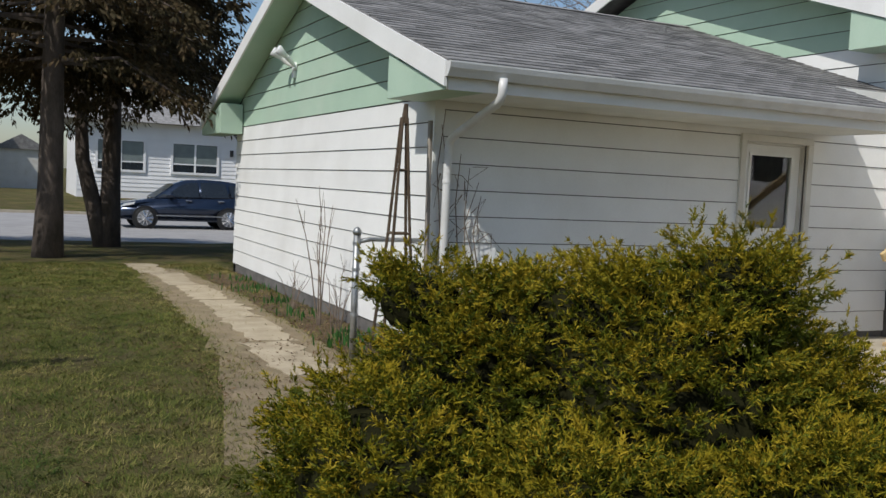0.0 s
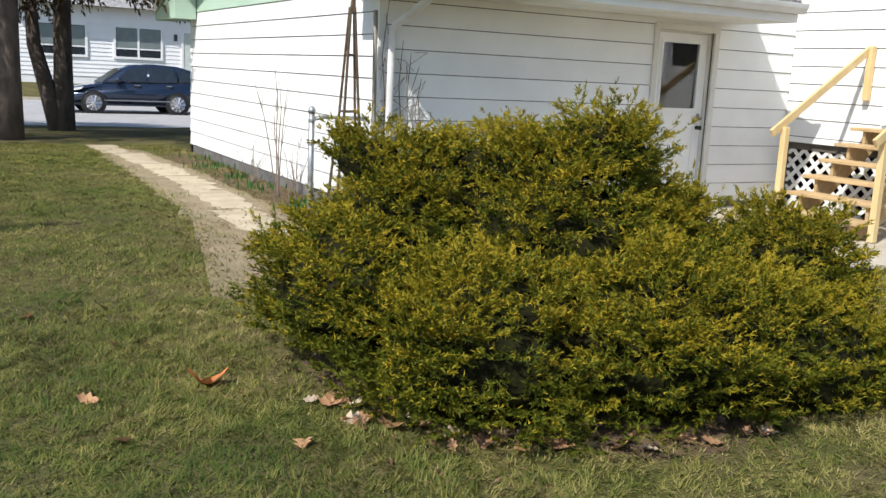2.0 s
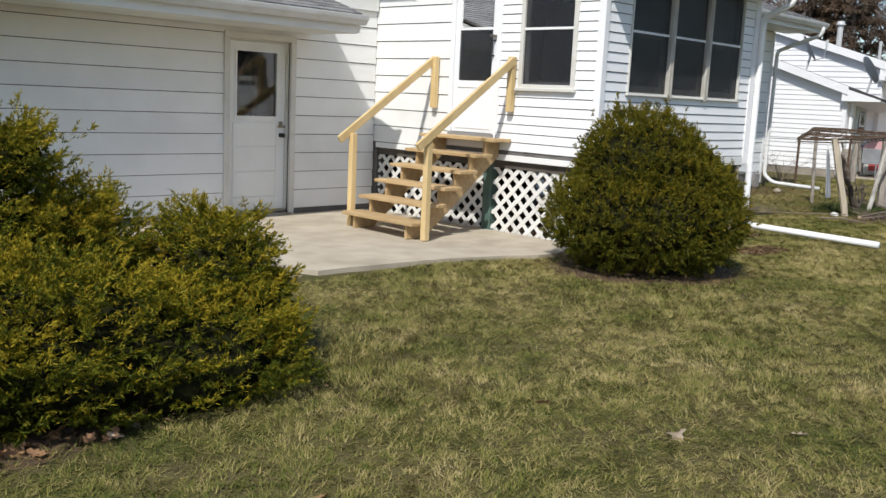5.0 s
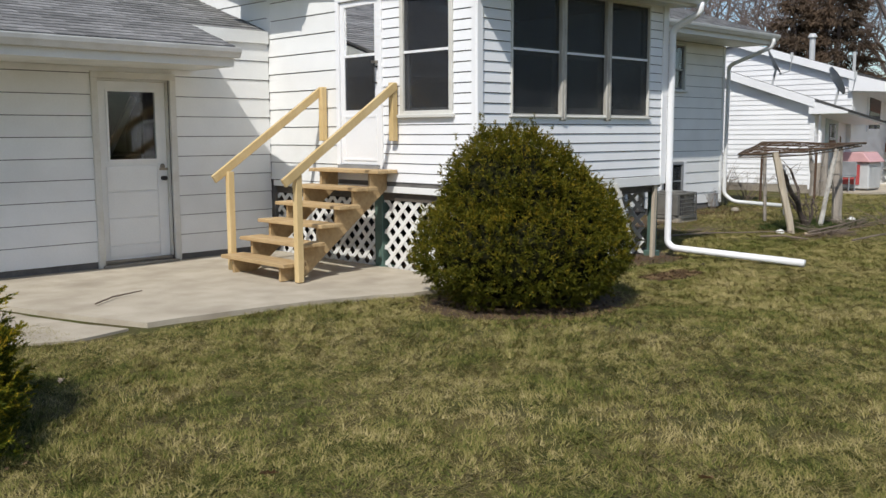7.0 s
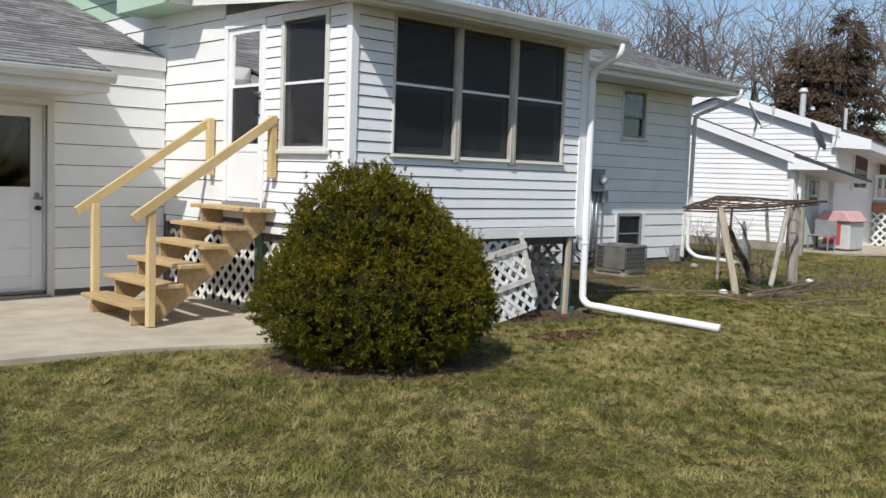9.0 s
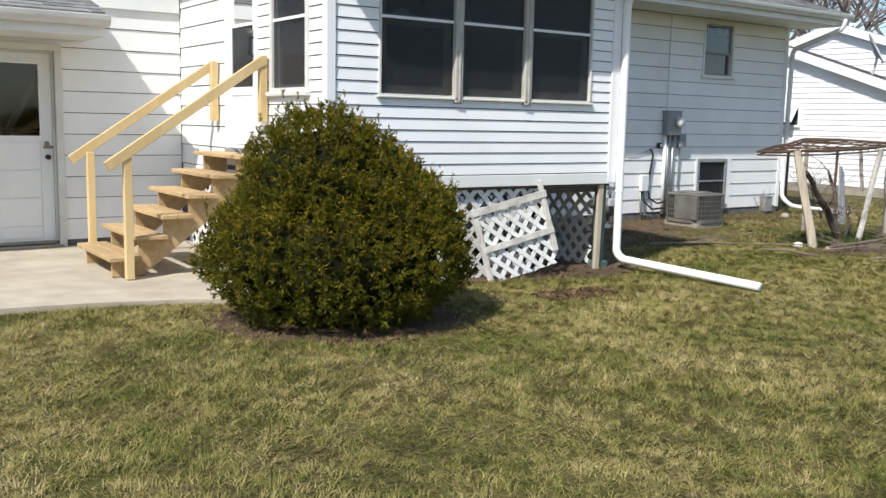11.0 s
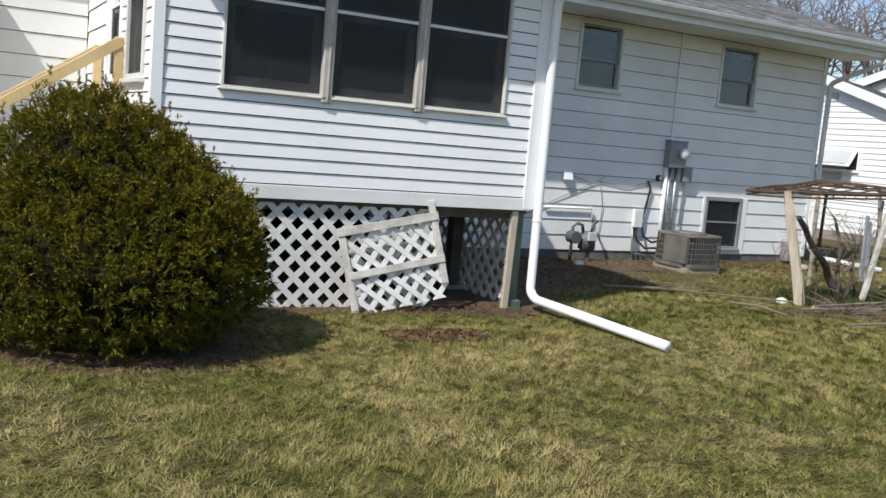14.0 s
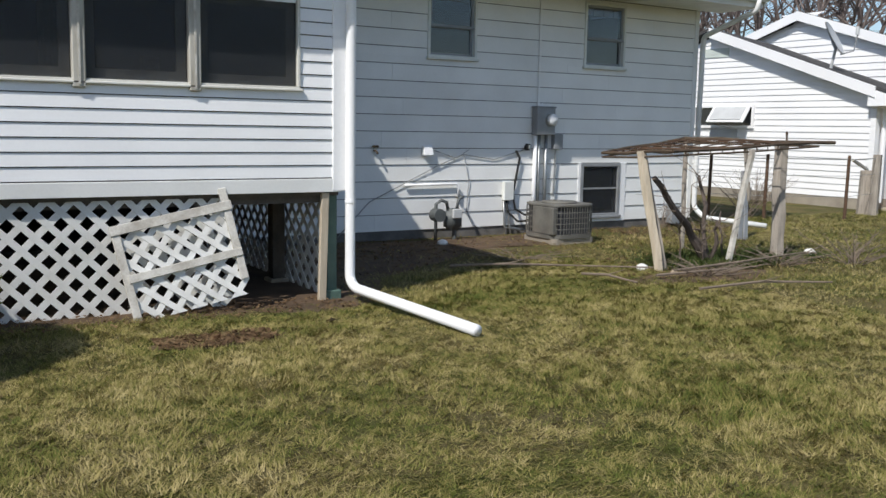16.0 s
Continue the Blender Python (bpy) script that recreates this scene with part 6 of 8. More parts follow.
bs = thing("broken_board", (26.0, 7.3, 0.0), "peeling white board propped on a stump", "board")
part("board", Geo().tube([(25.2, 7.2, 0.95), (26.1, 7.5, 0.75)], 0.03, 4), OLDWHITE, bs)
part("stump", Geo().tube([(25.75, 7.25, -0.1), (25.75, 7.25, 0.75)], [0.16, 0.13], 9), GREYWOOD, bs)
for k, (x, y, s) in enumerate(((16.95, 3.91, 0.065), (16.12, 6.55, 0.07), (19.77, 3.97, 0.07), (20.2, 6.4, 0.08), (21.8, 6.6, 0.06))):
    stn = Geo().lathe([(s * 0.7, -0.02), (s, s * 0.3), (s * 0.85, s * 0.8), (s * 0.3, s * 1.05)], (x, y, ground_z(x, y)), 9)
    tagged(part("stone", stn, LATT if k < 3 else FOUND, None, "", 0, True), "small pale stone lying on the soil", "stone", "loose stones")


# ---- foliage ----
def sprays(points, normals, size, leaves, width, seed, up=0.35, droop=0.0, curl=0.5):
    """Many small sprays of flat needles: arrays of vertices and triangles."""
    r = np.random.default_rng(seed)
    n = len(points)
    d = normals + np.array([0, 0, up]) + r.normal(0, 0.35, (n, 3))
    d /= np.linalg.norm(d, axis=1, keepdims=True)
    ref = r.normal(0, 1, (n, 3))
    s = np.cross(d, ref)
    s /= np.linalg.norm(s, axis=1, keepdims=True)
    t = np.cross(d, s)
    ln = size * r.uniform(0.6, 1.25, n)
    V, T = [], []
    base = 0
    for k in range(leaves):
        f = (k + 0.3) / leaves
        ang = k * 2.4 + r.uniform(0, 1.0, n)
        out = s * np.cos(ang)[:, None] + t * np.sin(ang)[:, None]
        root = points + d * (ln * f)[:, None]
        spread = curl * (1 - 0.5 * f)
        tip = root + (d * 0.75 + out * spread) * (ln * (0.42 - 0.15 * f))[:, None]
        tip[:, 2] -= droop * ln
        wv = np.cross(tip - root, r.normal(0, 1, (n, 3)))
        wv /= np.linalg.norm(wv, axis=1, keepdims=True) + 1e-9
        wv *= width
        mid = root * 0.5 + tip * 0.5
        V += [root - wv * 0.4, mid + wv, mid - wv, tip]
        idx = np.arange(n)
        a, b, c, e = (base + idx + j * n for j in range(4))
        T += [np.stack([a, b, c], 1), np.stack([c, b, e], 1)]
        base += 4 * n
    return np.concatenate(V), np.concatenate(T)


def lobe_points(lobes, count, seed, wild=0.06, low=-0.15):
    """Points and outward directions over a heap of uneven lobes."""
    r = np.random.default_rng(seed)
    area = np.array([l[3] * l[4] + l[3] * l[5] + l[4] * l[5] for l in lobes])
    pick = r.choice(len(lobes), count * 3, p=area / area.sum())
    P, Nn = [], []
    for li, l in enumerate(lobes):
        n = int((pick == li).sum())
        d = r.normal(0, 1, (n, 3))
        d /= np.linalg.norm(d, axis=1, keepdims=True)
        d = d[d[:, 2] > low]
        rad = np.array(l[3:6])
        k = 1 + wild * (np.sin(d[:, 0] * 7 + li) * np.cos(d[:, 1] * 6 + 2 * li) + np.sin(d[:, 2] * 9 + d[:, 0] * 4)) - np.abs(r.normal(0, 0.09, len(d)))
        p = np.array(l[:3]) + d * rad * k[:, None]
        nn = d / rad
        nn /= np.linalg.norm(nn, axis=1, keepdims=True)
        keep = p[:, 2] > 0.03
        for lj, m in enumerate(lobes):
            if lj != li:
                q = (p - np.array(m[:3])) / (np.array(m[3:6]) * 0.86)
                keep &= (q ** 2).sum(1) > 1
        P.append(p[keep])
        Nn.append(nn[keep])
    P, Nn = np.concatenate(P), np.concatenate(Nn)
    sel = r.permutation(len(P))[:count]
    return P[sel], Nn[sel]


# Solid lumps in place of inner branches, coloured as deep shade.
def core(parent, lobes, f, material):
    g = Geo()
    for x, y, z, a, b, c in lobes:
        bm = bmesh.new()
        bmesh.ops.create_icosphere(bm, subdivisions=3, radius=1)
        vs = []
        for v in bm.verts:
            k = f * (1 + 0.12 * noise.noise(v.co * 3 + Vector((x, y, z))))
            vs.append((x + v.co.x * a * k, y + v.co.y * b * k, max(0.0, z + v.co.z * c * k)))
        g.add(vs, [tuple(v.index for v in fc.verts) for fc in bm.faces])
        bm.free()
    part("inner_mass", g, material, parent, "solid dark core coloured as the shaded inside")


jn = thing("juniper_bush", (3.5, 3.3, 0.0), "wide spreading yellow-green juniper bush on the lawn", "bush")
JL = [(2.72, 3.45, 0.58, 0.42, 0.55, 0.56), (2.62, 3.65, 1.00, 0.24, 0.30, 0.18), (3.00, 3.50, 0.80, 0.50, 0.50, 0.37), (2.27, 3.15, 0.40, 0.44, 0.65, 0.40), (3.40, 3.15, 0.52, 0.80, 0.85, 0.70),
      (3.68, 2.98, 1.12, 0.34, 0.36, 0.22), (3.28, 3.30, 1.00, 0.42, 0.40, 0.20), (4.05, 3.05, 0.50, 0.46, 0.60, 0.52), (4.72, 2.58, 0.44, 0.40, 0.55, 0.42), (2.72, 2.45, 0.25, 0.72, 0.60, 0.46), (3.55, 2.18, 0.26, 0.95, 0.62, 0.46), (4.55, 2.55, 0.22, 0.62, 0.72, 0.40),
      (4.25, 1.98, 0.14, 0.66, 0.42, 0.36), (3.60, 4.10, 0.40, 0.75, 0.60, 0.48), (4.15, 3.55, 0.34, 0.58, 0.60, 0.42)]
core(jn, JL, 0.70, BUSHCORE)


def plumes(P, axis, reach, twig, twigs_each, needles, needle, width, flat, seed):
    """Feathery shoots: an axis with side twigs, each twig set with single needles. Also gives how far out each needle sits."""
    r = np.random.default_rng(seed)
    n = len(P)
    axis = axis / np.linalg.norm(axis, axis=1, keepdims=True)
    side = np.cross(axis, np.array([0.03, 0.02, 1.0]))
    side /= np.linalg.norm(side, axis=1, keepdims=True) + 1e-9
    over = np.cross(side, axis)
    ln = reach * r.uniform(0.6, 1.35, (n, 1))
    m = n * twigs_each
    ax, sd, ov, ln, root = (np.repeat(k, twigs_each, 0) for k in (axis, side, over, ln, P))
    f = r.uniform(0.0, 1.0, (m, 1)) ** 0.8
    phi = r.uniform(0, 2 * np.pi, (m, 1))
    way = ax * 0.8 + (sd * np.cos(phi) + ov * np.sin(phi) * flat) * 0.8 * (1.15 - 0.6 * f) + np.array([0, 0, 0.16]) + r.normal(0, 0.12, (m, 3))
    way /= np.linalg.norm(way, axis=1, keepdims=True)
    start = root + ax * ln * f + ov * ln * 0.18 * f * f
    tl = twig * (1.2 - 0.55 * f) * r.uniform(0.7, 1.25, (m, 1))
    way, start, tl, f = (np.repeat(k, needles, 0) for k in (way, start, tl, f))
    q = m * needles
    g = r.uniform(0, 1, (q, 1))
    foot = start + way * tl * g
    d = way * 0.85 + r.normal(0, 0.42, (q, 3))
    d /= np.linalg.norm(d, axis=1, keepdims=True)
    tip = foot + d * needle * r.uniform(0.65, 1.3, (q, 1))
    w = np.cross(d, r.normal(0, 1, (q, 3)))
    w /= np.linalg.norm(w, axis=1, keepdims=True) + 1e-9
    w *= width
    V = np.stack([foot - w, foot + w, tip], 1)
    return V, np.clip(f[:, 0] * 0.75 + g[:, 0] * 0.35, 0, 1)


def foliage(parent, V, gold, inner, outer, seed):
    """Splits needles into older green growth and yellowed tips, which also colour in the sunlit tops."""
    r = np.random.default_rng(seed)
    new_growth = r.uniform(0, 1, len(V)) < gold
    for name, sel, m, lab in (("foliage", ~new_growth, inner, "dark green inner needles"), ("new_growth", new_growth, outer, "yellowed tips of the shoots, with sunlit tops coloured in")):
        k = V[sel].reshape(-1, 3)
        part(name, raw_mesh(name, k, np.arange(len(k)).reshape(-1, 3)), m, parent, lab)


P, Nn = lobe_points(JL, 1550, 21, 0.06, -0.65)
rj = np.random.default_rng(27)
FAN = 6
level = Nn * np.array([1, 1, 0.22]) + rj.normal(0, 0.20, P.shape) * np.array([1, 1, 0.3]) + np.array([0, 0, 0.10])
level /= np.linalg.norm(level, axis=1, keepdims=True)
P = P - level * 0.10 + Nn * rj.normal(0, 0.035, (len(P), 1))
# Upward branches turn gold more often: sunlight on the tops, put into colour.
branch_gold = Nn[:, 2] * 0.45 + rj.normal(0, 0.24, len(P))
size = rj.uniform(0.7, 1.25, (len(P), 1))
level, P, branch_gold, size, Nb = (np.repeat(k, FAN, 0) for k in (level, P, branch_gold, size, Nn))
across = np.cross(level, np.array([0, 0, 1.0]))
across /= np.linalg.norm(across, axis=1, keepdims=True)
swing = np.tile(np.linspace(-1.15, 1.15, FAN), len(P) // FAN)[:, None] + rj.normal(0, 0.16, (len(P), 1))
axis = level * np.cos(swing) + across * np.sin(swing) + np.array([0, 0, 0.16]) + rj.normal(0, 0.10, P.shape)
root = P + across * np.sin(swing) * 0.045 * size + level * rj.uniform(-0.03, 0.04, (len(P), 1)) + rj.normal(0, 0.012, P.shape)
V, out = plumes(root, axis * size, 0.125, 0.046, 8, 7, 0.0225, 0.0036, 0.42, 22)
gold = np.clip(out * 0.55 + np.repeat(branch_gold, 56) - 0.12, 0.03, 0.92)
P, Nn = lobe_points(JL, 16, 23, 0.06, 0.3)
V2, out2 = plumes(P, Nn * 0.6 + np.array([0, 0, 0.7]) + rj.normal(0, 0.3, P.shape), 0.15, 0.045, 16, 12, 0.024, 0.0022, 1.0, 24)
P, Nn = lobe_points(JL, 1500, 29, 0.06, -0.7)
V3, out3 = plumes(P - Nn * 0.15, Nn + rj.normal(0, 0.5, P.shape), 0.10, 0.05, 6, 7, 0.028, 0.0042, 1.0, 30)
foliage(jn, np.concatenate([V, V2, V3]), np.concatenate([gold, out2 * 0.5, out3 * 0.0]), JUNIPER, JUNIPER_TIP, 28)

yw = thing("yew_bush", (9.70, 2.85, 0.0), "rounded dense dark green clipped yew bush", "bush")
YL = [(9.66, 2.85, 0.48, 0.98, 0.94, 0.56), (9.56, 2.88, 0.92, 0.60, 0.60, 0.60), (9.80, 2.78, 0.68, 0.76, 0.76, 0.48), (9.68, 2.82, 0.80, 0.70, 0.70, 0.52)]
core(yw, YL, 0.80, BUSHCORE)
P, Nn = lobe_points(YL, 5600, 31, 0.03, -0.85)
ry = np.random.default_rng(37)
dent = np.sin(P[:, 0] * 17 + 2 * np.sin(P[:, 2] * 11)) * np.cos(P[:, 2] * 19 + P[:, 1] * 13) + 0.6 * np.sin(P[:, 1] * 29 + P[:, 0] * 23)
keep = (dent > -0.7) | (ry.uniform(0, 1, len(P)) < 0.4)
P, Nn, dent = P[keep], Nn[keep], dent[keep]
P = P + Nn * (0.022 * dent - 0.03)[:, None]
V, out = plumes(P, Nn + np.array([0, 0, 0.25]) + ry.normal(0, 0.42, P.shape), 0.085, 0.042, 6, 8, 0.025, 0.0038, 1.0, 32)
# The upward term paints the sunny top of the yew, besides its tips.
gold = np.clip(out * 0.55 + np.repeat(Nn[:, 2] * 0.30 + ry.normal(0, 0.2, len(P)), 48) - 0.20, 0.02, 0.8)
P, Nn = lobe_points(YL, 150, 33, 0.03, 0.30)
V2, out2 = plumes(P, Nn * 0.6 + np.array([0, 0, 0.8]) + ry.normal(0, 0.25, P.shape), 0.15, 0.035, 10, 10, 0.022, 0.0024, 1.0, 34)
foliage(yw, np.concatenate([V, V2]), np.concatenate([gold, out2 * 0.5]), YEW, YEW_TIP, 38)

# ---- trees ----
def limb(g, p, d, length, r, depth, rnd, kids=3, bend=0.25, tips=None, n=6, grav=0.0):
    """A branching limb; the ends are gathered in tips."""
    pts, rad = [p], [r]
    q, dd = Vector(p), Vector(d).normalized()
    steps = 4
    for s in range(steps):
        dd = (dd + Vector((rnd.uniform(-bend, bend), rnd.uniform(-bend, bend), rnd.uniform(-bend, bend) * 0.6 + grav))).normalized()
        q = q + dd * (length / steps)
        pts.append(q)
        rad.append(r * (1 - 0.62 * (s + 1) / steps))
    g.tube(pts, rad, n if r > 0.02 else 3, False)
    if depth > 0:
        for k in range(kids):
            f = rnd.uniform(0.35, 1.0)
            i = min(int(f * steps), steps - 1)
            o = pts[i].lerp(pts[i + 1], f * steps - i) if i < steps else pts[-1]
            side = dd.orthogonal().normalized()
            side.rotate(Matrix.Rotation(rnd.uniform(0, 6.28), 3, dd))
            limb(g, o, dd * 0.75 + side * rnd.uniform(0.5, 0.95), length * rnd.uniform(0.5, 0.72), r * 0.42, depth - 1, rnd, kids, bend, tips, n, grav)
    elif tips is not None:
        tips.append((pts[-1], dd))


def bare_tree(name, at, h, seed, label, group=""):
    rnd = random.Random(seed)
    t = thing(name, at, label, "tree", group)
    g = Geo()
    top = Vector(at) + Vector((rnd.uniform(-0.4, 0.4), rnd.uniform(-0.4, 0.4), h * 0.42))
    g.tube([Vector(at) - Vector((0, 0, 0.3)), Vector(at).lerp(top, 0.5), top], [h * 0.026, h * 0.021, h * 0.017], 8, False)
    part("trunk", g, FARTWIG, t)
    g = Geo()
    for k in range(6):
        a = k * 1.05 + rnd.uniform(-0.3, 0.3)
        o = Vector(at).lerp(top, rnd.uniform(0.6, 1.0))
        limb(g, o, (math.cos(a) * 0.6, math.sin(a) * 0.6, 1.0), h * rnd.uniform(0.32, 0.48), h * 0.011, 3, rnd, 4, 0.22, None, 5, 0.05)
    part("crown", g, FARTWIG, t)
    return t


bare = bare_tree("bare_tree", (26.0, 34.0, 0.0), 13.0, 41, "tall leafless grey-brown tree in the distance", "far bare trees")
bare2 = bare_tree("bare_tree", (34.0, 38.0, 0.0), 14.0, 42, "tall leafless grey-brown tree in the distance", "far bare trees")
bare3 = bare_tree("bare_tree", (42.0, 40.0, 0.0), 12.0, 43, "tall leafless grey-brown tree in the distance", "far bare trees")
rt = random.Random(51)
for k in range(34):
    src = (bare, bare2, bare3)[k % 3]
    a = radians(3 + 1.75 * k + rt.uniform(-1, 1))
    far = rt.uniform(46, 66) if k > 4 else rt.uniform(75, 95)
    copy_thing(src, Matrix.LocRotScale((5 + far * math.cos(a), -3 + far * math.sin(a), -0.1), Euler((0, 0, rt.uniform(0, 6.28))), None))


def conifer(name, at, h, rad, seed, label, material, bark, clear=0.15, density=1.0, leaf=0.35, width=0.03, droop=0.25):
    """A conifer: tapered trunk, whorls of drooping limbs, needles along each."""
    rnd = random.Random(seed)
    t = thing(name, at, label, "tree")
    at = Vector(at)
    part("trunk", Geo().tube([at - Vector((0, 0, 0.2)), at + Vector((0.03, 0.02, h * 0.1)), at + Vector((0.05, -0.03, h * 0.4)), at + Vector((0, 0, h))], [h * 0.022, h * 0.0165, h * 0.012, 0.02], 10), bark, t, "", 0, True)
    g = Geo()
    pts, dirs = [], []
    z = h * clear
    while z < h * 0.98:
        f = (z / h - clear) / (1 - clear)
        reach = rad * (1 - f) ** 0.8 * rnd.uniform(0.75, 1.1) + 0.15
        for k in range(rnd.randint(4, 6)):
            a = rnd.uniform(0, 6.28)
            d = Vector((math.cos(a), math.sin(a), 0))
            o = at + Vector((0, 0, z + rnd.uniform(-0.15, 0.15)))
            end = o + d * reach + Vector((0, 0, reach * (0.15 - droop * (1 - f))))
            mid = o.lerp(end, 0.5) + Vector((0, 0, 0.12 * reach))
            g.tube([o, mid, end], [0.035 * (1 - f) + 0.012, 0.022 * (1 - f) + 0.008, 0.006], 4, False)
            n = max(5, int(reach * 16 * density))
            for j in range(n):
                s = rnd.uniform(0.25, 1.0)
                q = o.lerp(mid, s * 2) if s < 0.5 else mid.lerp(end, s * 2 - 1)
                side = Vector((-d.y, d.x, 0)) * rnd.uniform(-0.32, 0.32) * reach * (1.1 - s * 0.7)
                pts.append(q + side + Vector((0, 0, rnd.uniform(-0.12, 0.05))))
                dirs.append((d + side.normalized() * 0.6 + Vector((0, 0, -droop * rnd.uniform(0.2, 1.4)))).normalized())
        z += h * 0.028 * rnd.uniform(0.8, 1.2)
    part("branchwork", g, bark, t)
    v, t3 = sprays(np.array(pts), np.array(dirs), leaf, 7, width * 1.15, seed, -0.1, 0.12, 0.55)
    part("crown", raw_mesh("crown", v, t3), material, t)
    return t


conifer("spruce_tree", (1.72, 17.1, 0.0), 12.5, 3.3, 61, "tall brownish spruce with bare lower trunk by the street", SPRUCE, BARK, 0.265, 2.4, 0.36, 0.022, 0.38)
sp = conifer("spruce_tree", (3.10, 21.2, -0.1), 12.5, 3.2, 62, "tall brownish spruce with forked trunk by the street", SPRUCE, BARK, 0.275, 2.4, 0.36, 0.022, 0.38)
conifer("spruce_tree", (-3.6, 21.5, -0.1), 12.0, 3.6, 63, "tall brownish spruce by the street", SPRUCE, BARK, 0.26, 2.2, 0.36, 0.022, 0.38)
part("second_trunk", Geo().tube([(3.02, 21.2, -0.2), (2.80, 21.2, 0.7), (2.55, 21.2, 1.7), (2.45, 21.2, 3.6)], [0.22, 0.18, 0.15, 0.10], 10), BARK, sp, "", 0, True)
part("low_limb", Geo().tube([(2.47, 21.2, 3.0), (1.9, 21.0, 3.5), (1.5, 20.8, 3.4)], [0.06, 0.04, 0.015], 6), BARK, sp)
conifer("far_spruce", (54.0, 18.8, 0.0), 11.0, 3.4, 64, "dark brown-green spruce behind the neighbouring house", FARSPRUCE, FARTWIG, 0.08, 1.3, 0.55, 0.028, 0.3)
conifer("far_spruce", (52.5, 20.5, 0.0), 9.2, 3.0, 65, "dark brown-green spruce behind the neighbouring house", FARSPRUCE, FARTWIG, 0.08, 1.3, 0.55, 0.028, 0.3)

# ---- parked car ----
def car(at):
    """A dark blue crossover seen from its side, nose towards -x."""
    ox, oy, oz = at
    t = thing("parked_car", at, "dark navy blue crossover car parked on the street", "car")
    L, W = 4.65, 1.88
    low = [(0.02, 0.42), (0.10, 0.30), (0.55, 0.26), (4.1, 0.26), (4.55, 0.34), (4.63, 0.55), (4.60, 0.85), (4.52, 1.02), (4.40, 1.08), (3.2, 1.02), (1.45, 0.98), (1.20, 0.96), (0.55, 0.84), (0.20, 0.74), (0.06, 0.60)]
    top = [(1.15, 0.96), (1.85, 1.46), (2.25, 1.60), (3.0, 1.655), (3.7, 1.61), (4.25, 1.46), (4.48, 1.06), (3.2, 1.01)]
    g = Geo()

    def loft(prof, w_in, w_out):
        n = len(prof)
        rows = [(-w_out, 0.0), (-w_in, 1), (w_in, 1), (w_out, 0.0)]
        o = len(g.v)
        for y, inner in ((-w_out, 0), (w_out, 0)):
            for x, z in prof:
                yy = y
                if z > 1.1:
                    yy = y * (1 - 0.34 * (z - 1.0) / 0.66)
                yy *= 1 - 0.09 * max(0, (0.6 - x) / 0.6) - 0.06 * max(0, (x - 4.1) / 0.5)
                g.v.append((ox + x, oy + yy, oz + z))
        g.f.append(tuple(range(o, o + n))[::-1])
        g.f.append(tuple(range(o + n, o + 2 * n)))
        for i in range(n):
            j = (i + 1) % n
            g.f.append((o + i, o + j, o + n + j, o + n + i))

    loft(low, W / 2, W / 2)
    loft(top, W / 2, W / 2 - 0.03)
    part("body", g, CARPAINT, t, "", 0.045, True, 3)
    for y, s in ((oy - W / 2, -1), (oy + W / 2, 1)):
        def pt(x, z, off=0.004):
            yy = (W / 2 - 0.03) * (1 - 0.34 * max(0, z - 1.0) / 0.66)
            return (ox + x, oy + s * (yy + off), oz + z)
        for poly in ([(1.55, 1.06), (2.0, 1.42), (2.28, 1.52), (2.62, 1.55), (2.62, 1.06)], [(2.70, 1.06), (2.70, 1.555), (3.15, 1.56), (3.52, 1.53), (3.62, 1.08)], [(3.70, 1.09), (3.62, 1.52), (3.95, 1.46), (4.18, 1.30), (4.05, 1.12)]):
            part("side_window", Geo().prism([pt(*q) for q in poly], (0, s * 0.006, 0)), CARGLASS, t, "dark tinted window")
        part("sill_strip", Geo().box(ox + 1.25, ox + 3.4, y - 0.012, y + 0.012, oz + 0.42, oz + 0.455), CHROME, t, "bright sill strip")
        part("mirror", Geo().box(ox + 1.62, ox + 1.78, y + s * 0.02 - 0.08, y + s * 0.02 + 0.08, oz + 1.04, oz + 1.18), CARPAINT, t, "", 0.03, True, 2)
        for x in (2.2, 3.25):
            part("door_handle", Geo().box(ox + x, ox + x + 0.2, y - 0.02, y + 0.02, oz + 0.93, oz + 0.965), CHROME, t, "chrome handle", 0.008)
        part("headlight", Geo().prism([(ox + 0.12, y - s * 0.06, oz + 0.68), (ox + 0.55, y - s * 0.005, oz + 0.78), (ox + 0.60, y - s * 0.005, oz + 0.86), (ox + 0.28, y - s * 0.04, oz + 0.80)], (0, s * 0.012, 0)), LAMPGLASS, t, "clear headlight")
        part("tail_light", Geo().prism([(ox + 4.25, y - s * 0.02, oz + 0.95), (ox + 4.56, y - s * 0.04, oz + 0.92), (ox + 4.50, y - s * 0.04, oz + 1.06), (ox + 4.30, y - s * 0.02, oz + 1.06)], (0, s * 0.012, 0)), REDPLASTIC, t, "red tail light")
        for wx in (0.92, 3.62):
            c = Vector((ox + wx, y - s * 0.10, oz + 0.345))
            n = Vector((0, s, 0))
            tyre = part("wheel", Geo().tube([c - n * 0.1, c - n * 0.09, c + n * 0.09, c + n * 0.112], [0.30, 0.345, 0.345, 0.31], 28), BLACK, t, "black tyre", 0, True)
            part("wheel_arch", Geo().tube([c - n * 0.05, c + n * 0.101], [0.40, 0.40], 28), BLACK, t)
            rim = part("rim", Geo().tube([c + n * 0.104, c + n * 0.118], [0.255, 0.25], 24), GREYMETAL, tyre, "alloy rim")
            gg = Geo()
            for k in range(10):
                a = 2 * math.pi * k / 10
